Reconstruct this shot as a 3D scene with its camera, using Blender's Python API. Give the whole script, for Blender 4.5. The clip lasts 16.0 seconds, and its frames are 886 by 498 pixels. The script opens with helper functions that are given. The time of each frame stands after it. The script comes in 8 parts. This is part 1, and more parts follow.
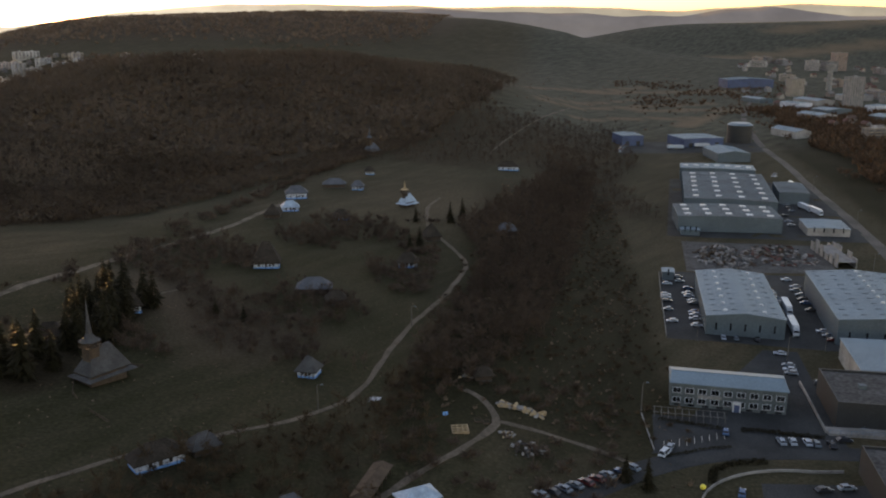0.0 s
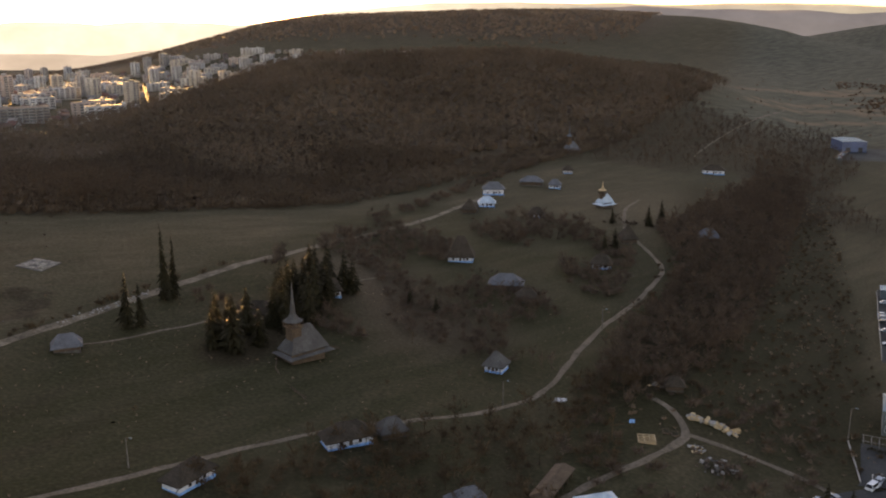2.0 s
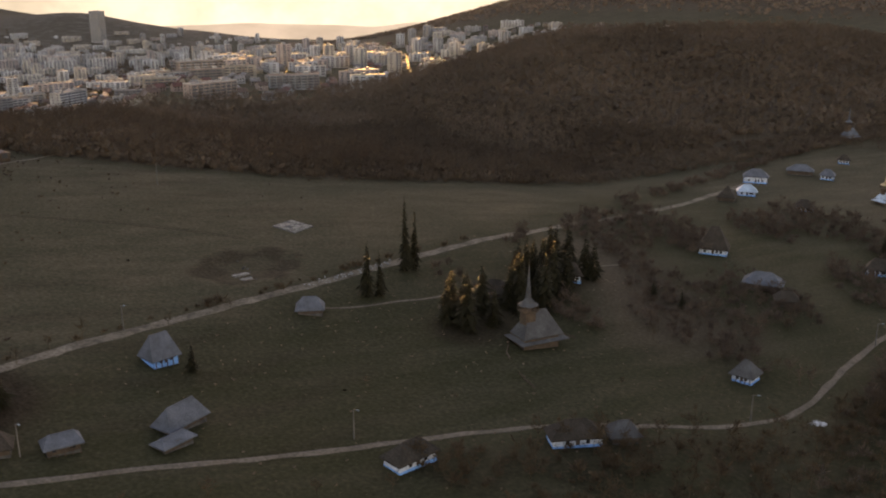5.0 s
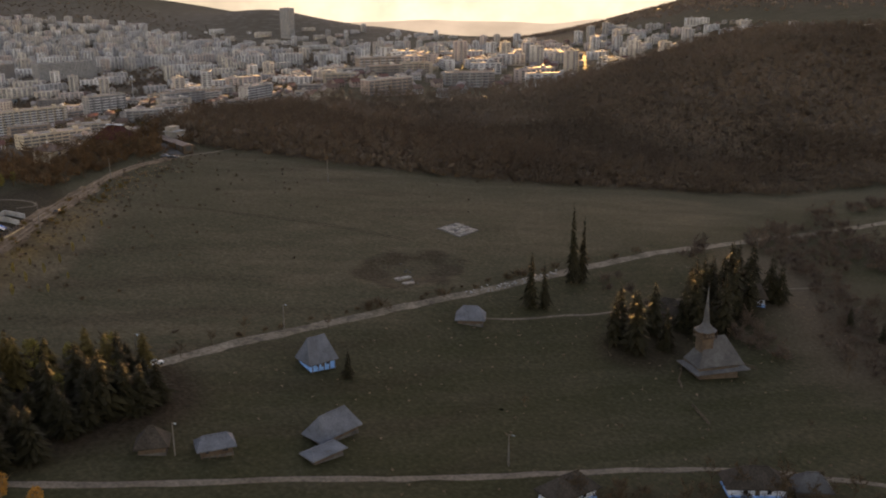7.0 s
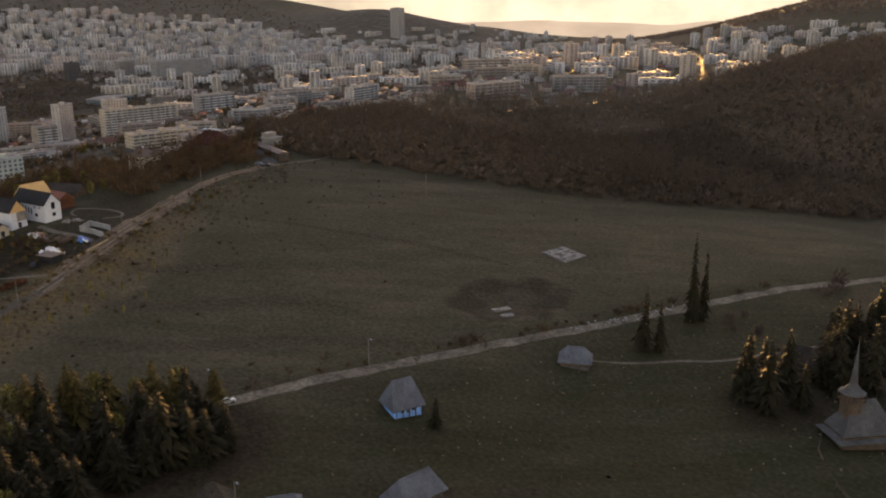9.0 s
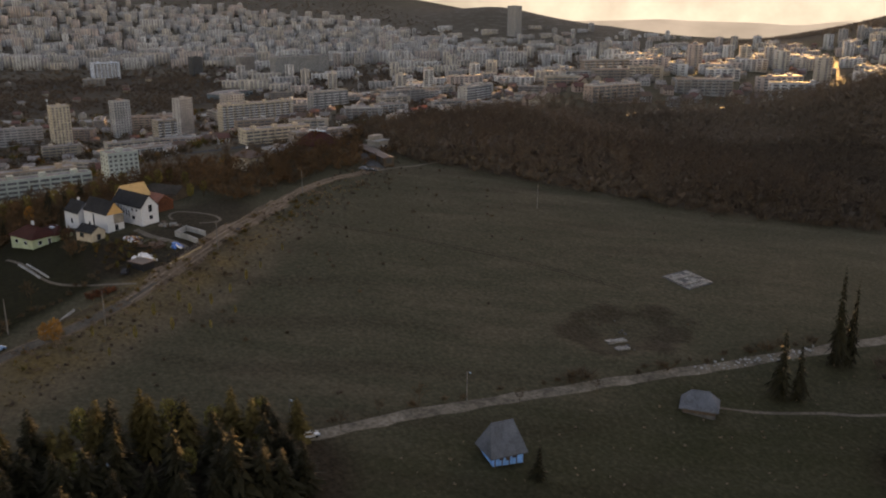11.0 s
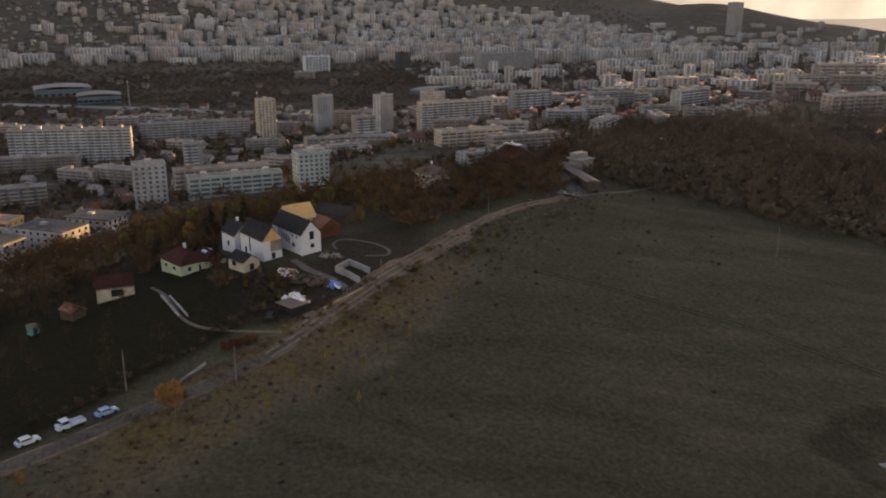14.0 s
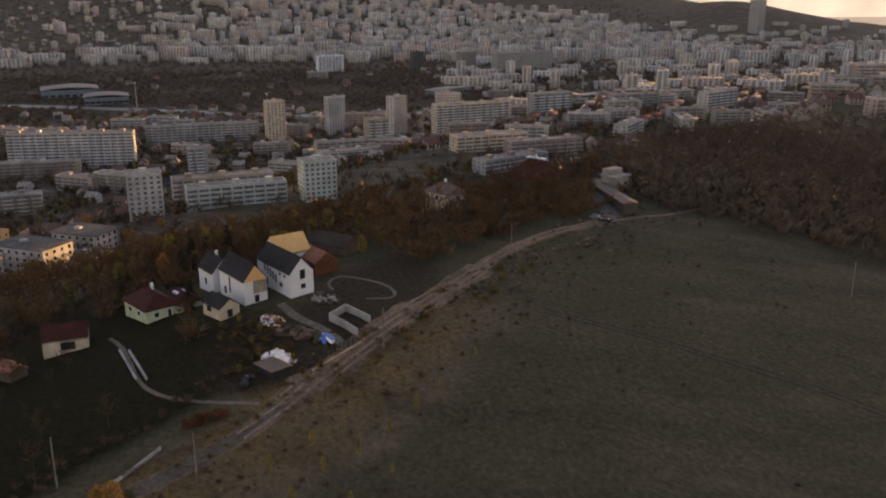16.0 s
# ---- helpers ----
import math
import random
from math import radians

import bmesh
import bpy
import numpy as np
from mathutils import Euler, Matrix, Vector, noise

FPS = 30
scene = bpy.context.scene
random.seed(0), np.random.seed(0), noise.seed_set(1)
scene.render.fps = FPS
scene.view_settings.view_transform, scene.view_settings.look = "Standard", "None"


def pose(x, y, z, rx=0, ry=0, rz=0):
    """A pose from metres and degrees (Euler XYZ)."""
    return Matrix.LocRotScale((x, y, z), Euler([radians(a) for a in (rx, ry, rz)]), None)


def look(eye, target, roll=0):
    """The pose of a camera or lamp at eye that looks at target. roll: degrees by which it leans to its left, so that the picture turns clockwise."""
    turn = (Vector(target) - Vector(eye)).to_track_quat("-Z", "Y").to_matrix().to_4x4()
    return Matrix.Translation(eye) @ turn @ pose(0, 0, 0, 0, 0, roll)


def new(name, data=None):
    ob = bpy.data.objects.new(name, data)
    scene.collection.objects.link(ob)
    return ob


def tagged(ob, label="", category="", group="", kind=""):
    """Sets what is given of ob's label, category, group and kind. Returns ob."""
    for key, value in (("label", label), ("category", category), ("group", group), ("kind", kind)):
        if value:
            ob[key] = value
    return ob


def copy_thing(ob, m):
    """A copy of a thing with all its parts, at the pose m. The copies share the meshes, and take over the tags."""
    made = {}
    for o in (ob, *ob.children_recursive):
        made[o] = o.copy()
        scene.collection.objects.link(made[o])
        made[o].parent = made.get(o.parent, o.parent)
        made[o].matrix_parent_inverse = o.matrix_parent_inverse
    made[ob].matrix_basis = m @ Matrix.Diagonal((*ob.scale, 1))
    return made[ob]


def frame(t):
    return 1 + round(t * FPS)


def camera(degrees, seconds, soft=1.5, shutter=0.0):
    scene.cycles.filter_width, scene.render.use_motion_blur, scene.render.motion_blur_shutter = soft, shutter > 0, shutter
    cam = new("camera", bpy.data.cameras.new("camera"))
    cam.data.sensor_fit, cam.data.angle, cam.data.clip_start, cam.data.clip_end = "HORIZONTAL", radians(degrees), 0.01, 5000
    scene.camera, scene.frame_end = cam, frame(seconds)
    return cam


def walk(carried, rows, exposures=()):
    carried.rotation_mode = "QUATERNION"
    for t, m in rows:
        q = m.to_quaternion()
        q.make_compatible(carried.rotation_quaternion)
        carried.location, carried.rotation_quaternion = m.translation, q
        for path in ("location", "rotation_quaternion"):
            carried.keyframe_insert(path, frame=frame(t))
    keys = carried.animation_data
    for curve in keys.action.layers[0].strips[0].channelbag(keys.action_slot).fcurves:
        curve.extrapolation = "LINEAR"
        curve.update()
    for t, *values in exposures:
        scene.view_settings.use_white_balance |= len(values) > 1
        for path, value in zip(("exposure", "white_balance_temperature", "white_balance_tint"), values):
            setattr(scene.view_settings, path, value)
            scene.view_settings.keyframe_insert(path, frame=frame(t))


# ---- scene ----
cam = camera(52.946, 16.0, soft=2.0)

def at(x, y, z, yaw, pitch, roll):
    """The camera's pose from its place, its heading to the left of +y, its tilt downwards and its lean, in degrees."""
    return pose(x, y, z, 0, 0, yaw) @ pose(0, 0, 0, 90 - pitch) @ pose(0, 0, 0, 0, 0, roll)


PATH = [
    (0.0, at(0.00, 0.00, 85.00, 6.782, 14.300, 0.079)),
    (0.5, at(-0.10, -0.37, 85.07, 10.097, 14.370, 0.098)),
    (1.0, at(-0.40, -1.83, 85.50, 13.154, 14.423, 0.177)),
    (1.5, at(0.05, 0.05, 84.95, 16.404, 14.443, 0.045)),
    (2.0, at(-0.04, 0.89, 84.82, 19.620, 14.427, -0.017)),
    (2.5, at(-0.46, 2.71, 84.92, 22.436, 14.676, -0.041)),
    (3.0, at(-1.24, 4.81, 84.92, 24.846, 15.596, -0.063)),
    (3.5, at(-2.24, 7.14, 84.69, 27.278, 16.256, -0.072)),
    (4.0, at(-3.42, 9.40, 84.42, 30.065, 16.222, 0.000)),
    (6.5, at(-10.94, 20.02, 84.08, 44.136, 16.203, -0.162)),
    (7.0, at(-14.39, 23.71, 84.21, 46.928, 16.234, -0.196)),
    (7.5, at(-19.49, 28.39, 84.52, 49.505, 16.292, -0.160)),
    (8.0, at(-25.94, 34.29, 84.69, 50.506, 16.281, -0.159)),
    (8.5, at(-31.45, 38.77, 84.81, 52.108, 16.246, -0.141)),
    (9.0, at(-34.53, 41.49, 85.20, 53.755, 16.239, -0.055)),
    (11.5, at(-60.31, 58.04, 84.78, 63.153, 16.426, 0.133)),
    (12.0, at(-68.22, 61.89, 84.63, 65.397, 16.479, 0.158)),
    (12.5, at(-76.26, 65.73, 84.59, 67.594, 16.521, 0.204)),
    (13.0, at(-84.43, 69.36, 84.50, 69.807, 16.590, 0.195)),
    (13.5, at(-93.02, 72.51, 84.37, 72.009, 16.610, 0.137)),
    (14.0, at(-101.52, 75.39, 84.14, 73.993, 16.659, 0.138)),
    (14.5, at(-110.69, 78.05, 83.66, 74.675, 16.692, 0.073)),
    (15.0, at(-120.10, 80.72, 83.22, 74.993, 16.716, 0.027)),
    (15.5, at(-130.12, 83.44, 82.81, 75.003, 16.735, 0.039)),
    (16.0, at(-139.46, 86.30, 82.54, 75.034, 16.743, -0.005)),
]
walk(cam, PATH, exposures=[(0.0, 3.02, 7000, 29), (1.2, 3.2, 7250, 33), (2.5, 3.56, 7650, 35), (5.0, 3.5, 7650, 35), (9.0, 3.36, 7650, 35), (12.5, 3.08, 7150, 31), (16.0, 3.12, 7450, 40)])

# ---- world, sun and sky ----
SUN_LEFT, SUN_UP = 38.5, 2.4          # degrees to the left of +y, degrees over the horizon
world = bpy.data.worlds.new("evening_sky")
scene.world = world
world.use_nodes = True
wn = world.node_tree.nodes
sky = wn.new("ShaderNodeTexSky")
sky.sky_type, sky.sun_disc = "NISHITA", False
sky.sun_elevation, sky.sun_rotation = radians(SUN_UP), radians(-SUN_LEFT)
sky.altitude, sky.air_density, sky.dust_density, sky.ozone_density = 450, 1.0, 0.6, 1.0
wn["Background"].inputs["Strength"].default_value = 0.10
pale = wn.new("ShaderNodeHueSaturation")
pale.inputs["Saturation"].default_value = 0.85
world.node_tree.links.new(sky.outputs[0], pale.inputs["Color"])
world.node_tree.links.new(pale.outputs[0], wn["Background"].inputs["Color"])

sun = new("sun", bpy.data.lights.new("sun", "SUN"))
sun.data.energy, sun.data.angle, sun.data.color = 2.3, radians(0.8), (1.0, 0.64, 0.20)
sun.matrix_world = look((-math.sin(radians(SUN_LEFT)), math.cos(radians(SUN_LEFT)), math.tan(radians(SUN_UP))), (0, 0, 0))


# ---- materials ----
def ramp_node(tree, fac, stops, constant=False):
    node = tree.nodes.new("ShaderNodeValToRGB")
    if constant:
        node.color_ramp.interpolation = "CONSTANT"
    while len(node.color_ramp.elements) < len(stops):
        node.color_ramp.elements.new(0.5)
    for e, (p, c) in zip(node.color_ramp.elements, stops):
        e.position, e.color = p, (*c, 1)
    tree.links.new(fac, node.inputs[0])
    return node.outputs[0]


def noise_node(tree, where, scale, detail=4.0, rough=0.6):
    node = tree.nodes.new("ShaderNodeTexNoise")
    node.inputs["Scale"].default_value, node.inputs["Detail"].default_value, node.inputs["Roughness"].default_value = scale, detail, rough
    tree.links.new(where, node.inputs["Vector"])
    return node.outputs["Fac"]


def mix_node(tree, fac, a, b, how="MIX"):
    node = tree.nodes.new("ShaderNodeMix")
    node.data_type, node.blend_type = "RGBA", how
    for socket, v in ((node.inputs[0], fac), (node.inputs[6], a), (node.inputs[7], b)):
        if isinstance(v, bpy.types.NodeSocket):
            tree.links.new(v, socket)
        else:
            socket.default_value = v if isinstance(v, (int, float)) else (*v, 1)
    return node.outputs[2]


def material(name, dark, light, grain=3.0, broad=0.2, rough=0.85, bump=0.3, metal=0.0, tints=None, island=False, dirt=0.35):
    """A surface between two colours, varied at two scales (cycles a metre), with fine relief. tints: colours picked for each object."""
    m = bpy.data.materials.new(name)
    m.use_nodes = True
    tree = m.node_tree
    shader = tree.nodes["Principled BSDF"]
    where = tree.nodes.new("ShaderNodeNewGeometry")
    fine = noise_node(tree, where.outputs["Position"], grain)
    wide = noise_node(tree, where.outputs["Position"], broad, 3.0)
    colour = ramp_node(tree, fine, [(0.3, dark), (0.7, light)])
    if tints:
        info = tree.nodes.new("ShaderNodeObjectInfo")
        pick = where.outputs["Random Per Island"] if island else info.outputs["Random"]
        colour = mix_node(tree, 1.0, colour, ramp_node(tree, pick, [(i / len(tints), c) for i, c in enumerate(tints)], True), "MULTIPLY")
    stain = ramp_node(tree, wide, [(0.35, (1 - dirt,) * 3), (0.65, (1, 1, 1))])
    colour = mix_node(tree, 1.0, colour, stain, "MULTIPLY")
    tree.links.new(colour, shader.inputs["Base Color"])
    shader.inputs["Roughness"].default_value, shader.inputs["Metallic"].default_value = rough, metal
    if rough >= 0.8:
        shader.inputs["Specular IOR Level"].default_value = 0.12
    if bump:
        b = tree.nodes.new("ShaderNodeBump")
        b.inputs["Strength"].default_value, b.inputs["Distance"].default_value = bump, 0.05
        tree.links.new(fine, b.inputs["Height"])
        tree.links.new(b.outputs[0], shader.inputs["Normal"])
    return m


def ground_material():
    m = bpy.data.materials.new("ground")
    m.use_nodes = True
    tree = m.node_tree
    shader = tree.nodes["Principled BSDF"]
    where = tree.nodes.new("ShaderNodeNewGeometry").outputs["Position"]
    turned, drawn = tree.nodes.new("ShaderNodeMapping"), tree.nodes.new("ShaderNodeMapping")
    turned.inputs["Rotation"].default_value, drawn.inputs["Scale"].default_value = (0, 0, radians(-60)), (0.25, 1, 1)
    tree.links.new(where, turned.inputs["Vector"]), tree.links.new(turned.outputs[0], drawn.inputs["Vector"])
    fine, mid, wide = noise_node(tree, where, 0.9, 6), noise_node(tree, drawn.outputs[0], 0.11, 6), noise_node(tree, where, 0.018, 4)
    grass = ramp_node(tree, fine, [(0.3, (0.0265, 0.0255, 0.0155)), (0.55, (0.0425, 0.0405, 0.0255)), (0.75, (0.066, 0.061, 0.039))])
    dry = ramp_node(tree, fine, [(0.3, (0.048, 0.040, 0.027)), (0.7, (0.096, 0.079, 0.053))])
    earth = ramp_node(tree, fine, [(0.3, (0.042, 0.033, 0.024)), (0.7, (0.086, 0.067, 0.049))])
    town = ramp_node(tree, mid, [(0.35, (0.075, 0.066, 0.054)), (0.5, (0.058, 0.050, 0.036)), (0.65, (0.110, 0.103, 0.095))])
    # lush green, taken darker to hold the shade over the gardens
    shaded_lush = ramp_node(tree, fine, [(0.3, (0.0060, 0.0058, 0.0028)), (0.7, (0.0170, 0.0160, 0.0070))])
    patch = ramp_node(tree, mid, [(0.38, (0, 0, 0)), (0.68, (0.75, 0.75, 0.75))])
    sweep = ramp_node(tree, wide, [(0.32, (0, 0, 0)), (0.55, (1, 1, 1))])
    c = mix_node(tree, patch, grass, dry)
    c = mix_node(tree, sweep, grass, c)
    # valley grass greyed, with the distance haze put into its colour
    hazy_grass = ramp_node(tree, mid, [(0.35, (0.034, 0.038, 0.030)), (0.65, (0.076, 0.080, 0.064))])
    stubble = ramp_node(tree, fine, [(0.3, (0.085, 0.066, 0.044)), (0.7, (0.165, 0.130, 0.088))])
    # dry grass warmed to gold, in place of grazing sun on the verge
    golden = ramp_node(tree, fine, [(0.3, (0.058, 0.040, 0.017)), (0.7, (0.130, 0.091, 0.038))])
    # dark earth colour, which also paints the shade under trees
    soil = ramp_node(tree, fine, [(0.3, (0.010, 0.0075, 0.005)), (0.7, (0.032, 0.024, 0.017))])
    olive = ramp_node(tree, fine, [(0.3, (0.0145, 0.0152, 0.0072)), (0.55, (0.0255, 0.0262, 0.0130)), (0.75, (0.041, 0.0405, 0.0215))])
    for key, other in (("olive", mix_node(tree, patch, olive, grass)), ("dry", dry), ("golden", golden), ("wood", earth), ("town", town), ("shaded_lush", shaded_lush), ("hazy_grass", hazy_grass), ("stubble", stubble), ("soil", soil)):
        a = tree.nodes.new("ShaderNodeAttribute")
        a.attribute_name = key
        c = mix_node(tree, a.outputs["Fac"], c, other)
    tree.links.new(c, shader.inputs["Base Color"])
    shader.inputs["Roughness"].default_value = 0.95
    shader.inputs["Specular IOR Level"].default_value = 0.05
    b = tree.nodes.new("ShaderNodeBump")
    b.inputs["Strength"].default_value, b.inputs["Distance"].default_value = 0.5, 0.6
    tree.links.new(fine, b.inputs["Height"])
    tree.links.new(b.outputs[0], shader.inputs["Normal"])
    return m


GROUND = ground_material()
TRACK = material("track_earth", (0.070, 0.060, 0.048), (0.150, 0.129, 0.105), 1.2, 0.12, 0.95, 0.4)
PALE_TRACK = material("pale_track", (0.078, 0.068, 0.052), (0.180, 0.158, 0.128), 1.0, 0.2, 0.95, 0.4, dirt=0.5)
WORN_STRIP = material("worn_dusty_asphalt", (0.056, 0.049, 0.040), (0.104, 0.091, 0.075), 1.2, 0.12, 0.95, 0.3)
TRAMPLED = material("trampled_grass_earth", (0.024, 0.018, 0.012), (0.050, 0.038, 0.026), 1.0, 0.25, 0.95, 0.2)
LANE = material("lane_gravel", (0.080, 0.058, 0.040), (0.185, 0.136, 0.096), 1.5, 0.15, 0.95, 0.4, dirt=0.5)
RUT = material("wheel_rut_earth", (0.125, 0.095, 0.070), (0.225, 0.172, 0.128), 1.3, 0.2, 0.95, 0.3, dirt=0.45)
OLD_ROAD = material("worn_asphalt", (0.070, 0.066, 0.062), (0.130, 0.123, 0.116), 1.5, 0.06, 0.9, 0.2)
ASPHALT = material("asphalt", (0.022, 0.026, 0.029), (0.052, 0.058, 0.063), 2.5, 0.08, 0.9, 0.2)
PAINT_WHITE = material("road_paint", (0.45, 0.45, 0.44), (0.70, 0.70, 0.68), 4, 0.5, 0.7, 0.1)
CONCRETE = material("concrete", (0.165, 0.170, 0.172), (0.30, 0.305, 0.308), 2.5, 0.25, 0.85, 0.3)
DARK_TWIGS = material("dark_twigs", (0.040, 0.031, 0.022), (0.096, 0.072, 0.050), 1.0, 0.03, 0.9, 0.0, island=True, tints=[(1, 1, 1), (1.25, 1.1, 0.9), (0.75, 0.8, 0.8), (1.0, 0.95, 0.8)])
RUSSET = material("russet_twigs", (0.070, 0.048, 0.034), (0.150, 0.098, 0.066), 1.0, 0.03, 0.9, 0.0, island=True, tints=[(1, 1, 1), (1.2, 1.0, 0.8), (0.6, 0.62, 0.62), (0.8, 0.8, 0.75)])
BARK = material("bare_twigs", (0.140, 0.110, 0.086), (0.220, 0.174, 0.136), 1.0, 0.012, 0.95, 0.0, island=True, tints=[(1, 1, 1), (1.05, 1.0, 0.95), (0.92, 0.93, 0.95), (1.0, 0.95, 0.9)])
LARCH = material("yellowing_needles", (0.040, 0.031, 0.010), (0.105, 0.078, 0.024), 1.2, 0.15, 0.85, 0.0)
SLOPE_TWIGS = material("warm_brown_twigs", (0.056, 0.039, 0.025), (0.128, 0.088, 0.056), 1.0, 0.03, 0.92, 0.0, island=True, tints=[(1, 1, 1), (1.2, 1.02, 0.82), (0.78, 0.8, 0.78), (1.1, 0.95, 0.75)])
SCRUB_TWIGS = material("scrub_twigs", (0.060, 0.047, 0.038), (0.118, 0.093, 0.076), 1.0, 0.03, 0.95, 0.0, island=True, tints=[(1, 1, 1), (1.1, 1.0, 0.93), (0.85, 0.87, 0.9), (1.0, 0.94, 0.88)])
HILL_TWIGS = material("grey_brown_twigs", (0.094, 0.077, 0.062), (0.154, 0.126, 0.102), 1.0, 0.012, 0.95, 0.0, island=True, tints=[(1, 1, 1), (1.06, 1.0, 0.94), (0.9, 0.92, 0.94), (1.0, 0.95, 0.9)])
# darker than HILL_TWIGS: shadow at the wood's foot is in the colour
EDGE_TWIGS = material("shadowed_brown_twigs", (0.066, 0.053, 0.041), (0.112, 0.090, 0.071), 1.0, 0.012, 0.95, 0.0, island=True, tints=[(1, 1, 1), (1.08, 1.0, 0.94), (0.9, 0.92, 0.94), (1.0, 0.95, 0.9)])
NEEDLES = material("needles", (0.009, 0.009, 0.0045), (0.026, 0.023, 0.010), 1.5, 0.1, 0.8, 0.0)
AUTUMN = material("autumn_leaves", (0.20, 0.095, 0.022), (0.36, 0.19, 0.045), 1.2, 0.2, 0.8, 0.0)
YELLOW = material("yellow_leaves", (0.115, 0.098, 0.026), (0.250, 0.200, 0.056), 1.2, 0.2, 0.8, 0.0)
THATCH = material("thatch", (0.022, 0.019, 0.016), (0.060, 0.053, 0.046), 3.0, 0.3, 0.95, 0.6)
SHINGLE = material("wood_shingle", (0.062, 0.072, 0.090), (0.118, 0.134, 0.162), 4.0, 0.3, 0.85, 0.5)
LIMEWASH = material("limewash", (0.40, 0.46, 0.56), (0.60, 0.67, 0.77), 3.0, 0.6, 0.9, 0.2)
BLUEWASH = material("blue_limewash", (0.11, 0.29, 0.64), (0.19, 0.42, 0.82), 3.0, 0.6, 0.9, 0.2)
TIMBER = material("old_timber", (0.045, 0.034, 0.026), (0.110, 0.086, 0.066), 6.0, 0.4, 0.85, 0.4)
PALE_TIMBER = material("fresh_timber", (0.30, 0.23, 0.14), (0.46, 0.37, 0.24), 5.0, 0.4, 0.8, 0.3)
ROOF_GREY = material("grey_roof_felt", (0.050, 0.074, 0.094), (0.090, 0.124, 0.152), 1.2, 0.06, 0.7, 0.1)
ROOF_METAL = material("roof_sheet", (0.082, 0.140, 0.190), (0.122, 0.195, 0.258), 1.2, 0.06, 0.45, 0.1, metal=0.0, dirt=0.2)
WALL_SHEET = material("wall_sheet", (0.050, 0.078, 0.100), (0.082, 0.120, 0.150), 1.5, 0.08, 0.6, 0.1, dirt=0.2)
BLUE_SHEET = material("blue_sheet", (0.03, 0.06, 0.14), (0.05, 0.09, 0.20), 1.5, 0.1, 0.5, 0.1)
DARK_SHEET = material("dark_sheet", (0.010, 0.013, 0.016), (0.022, 0.026, 0.031), 1.5, 0.1, 0.6, 0.1)
# paler than WINDOW: sky reflection and haze are put into the colour
WINDOW_FAR = material("sky_paled_far_glass", (0.07, 0.075, 0.085), (0.15, 0.155, 0.17), 0.3, 0.1, 0.2, 0.0)
WINDOW = material("window_glass", (0.012, 0.014, 0.018), (0.030, 0.034, 0.042), 0.4, 0.1, 0.12, 0.0)
SKYLIGHT = material("skylight_sheet", (0.40, 0.46, 0.52), (0.54, 0.60, 0.66), 2, 0.3, 0.35, 0.0)
PLASTER = material("house_plaster", (0.39, 0.415, 0.455), (0.48, 0.505, 0.545), 2.0, 0.25, 0.9, 0.1, dirt=0.06)
TILE_DARK = material("dark_tiles", (0.014, 0.015, 0.018), (0.030, 0.031, 0.035), 3.0, 0.3, 0.9, 0.3)
TILE_MAROON = material("maroon_tiles", (0.026, 0.009, 0.008), (0.060, 0.021, 0.017), 3.0, 0.3, 0.85, 0.4)
HEDGE_RED = material("red_hedge_leaves", (0.080, 0.032, 0.020), (0.170, 0.074, 0.045), 1.0, 0.1, 0.9, 0.0, island=True, tints=[(1, 1, 1), (0.6, 0.65, 0.6), (1.2, 1.1, 0.8)])
TILE_RED = material("red_tiles", (0.050, 0.019, 0.015), (0.110, 0.042, 0.031), 3.0, 0.3, 0.75, 0.4)
GREY_PLASTER = material("weathered_plaster", (0.26, 0.257, 0.255), (0.38, 0.376, 0.37), 0.8, 0.08, 0.9, 0.1)
BLOCK_WALL = material("block_plaster", (0.22, 0.225, 0.232), (0.33, 0.337, 0.346), 0.6, 0.05, 0.9, 0.1,
                      tints=[(1, 1, 1), (1.0, 0.88, 0.72), (0.8, 0.8, 0.81), (1.2, 1.2, 1.18), (1.0, 0.8, 0.7), (0.66, 0.6, 0.56), (1.1, 1.0, 0.85), (0.8, 0.66, 0.56)])
BALCONY_WHITE = material("balcony_paint", (0.36, 0.375, 0.395), (0.48, 0.495, 0.515), 0.6, 0.05, 0.9, 0.0)
BLOCK_ROOF = material("block_roof", (0.12, 0.112, 0.110), (0.27, 0.255, 0.25), 0.4, 0.05, 0.9, 0.1)
CAR_PAINT = material("car_paint", (0.62, 0.66, 0.70), (0.70, 0.74, 0.78), 0.5, 0.5, 0.25, 0.0, dirt=0.05,
                     tints=[(0.36, 0.42, 0.50), (0.20, 0.25, 0.30), (0.04, 0.045, 0.055), (0.34, 0.40, 0.48), (0.10, 0.13, 0.16), (0.06, 0.12, 0.24), (0.12, 0.025, 0.025), (0.28, 0.33, 0.40), (0.025, 0.028, 0.034), (0.15, 0.19, 0.24)])
RUBBER = material("tyre_rubber", (0.012, 0.012, 0.012), (0.022, 0.022, 0.022), 5, 1, 0.9, 0.1)


# ---- mesh helpers ----
def link_mesh(name, bm, mat):
    me = bpy.data.meshes.new(name)
    bm.to_mesh(me)
    bm.free()
    me.materials.append(mat)
    return new(name, me)


def part(name, bm, mat, parent, label=""):
    """One mesh under a thing or a part, in the parent's own axes."""
    ob = link_mesh(name, bm, mat)
    ob.parent = parent
    return tagged(ob, label=label)


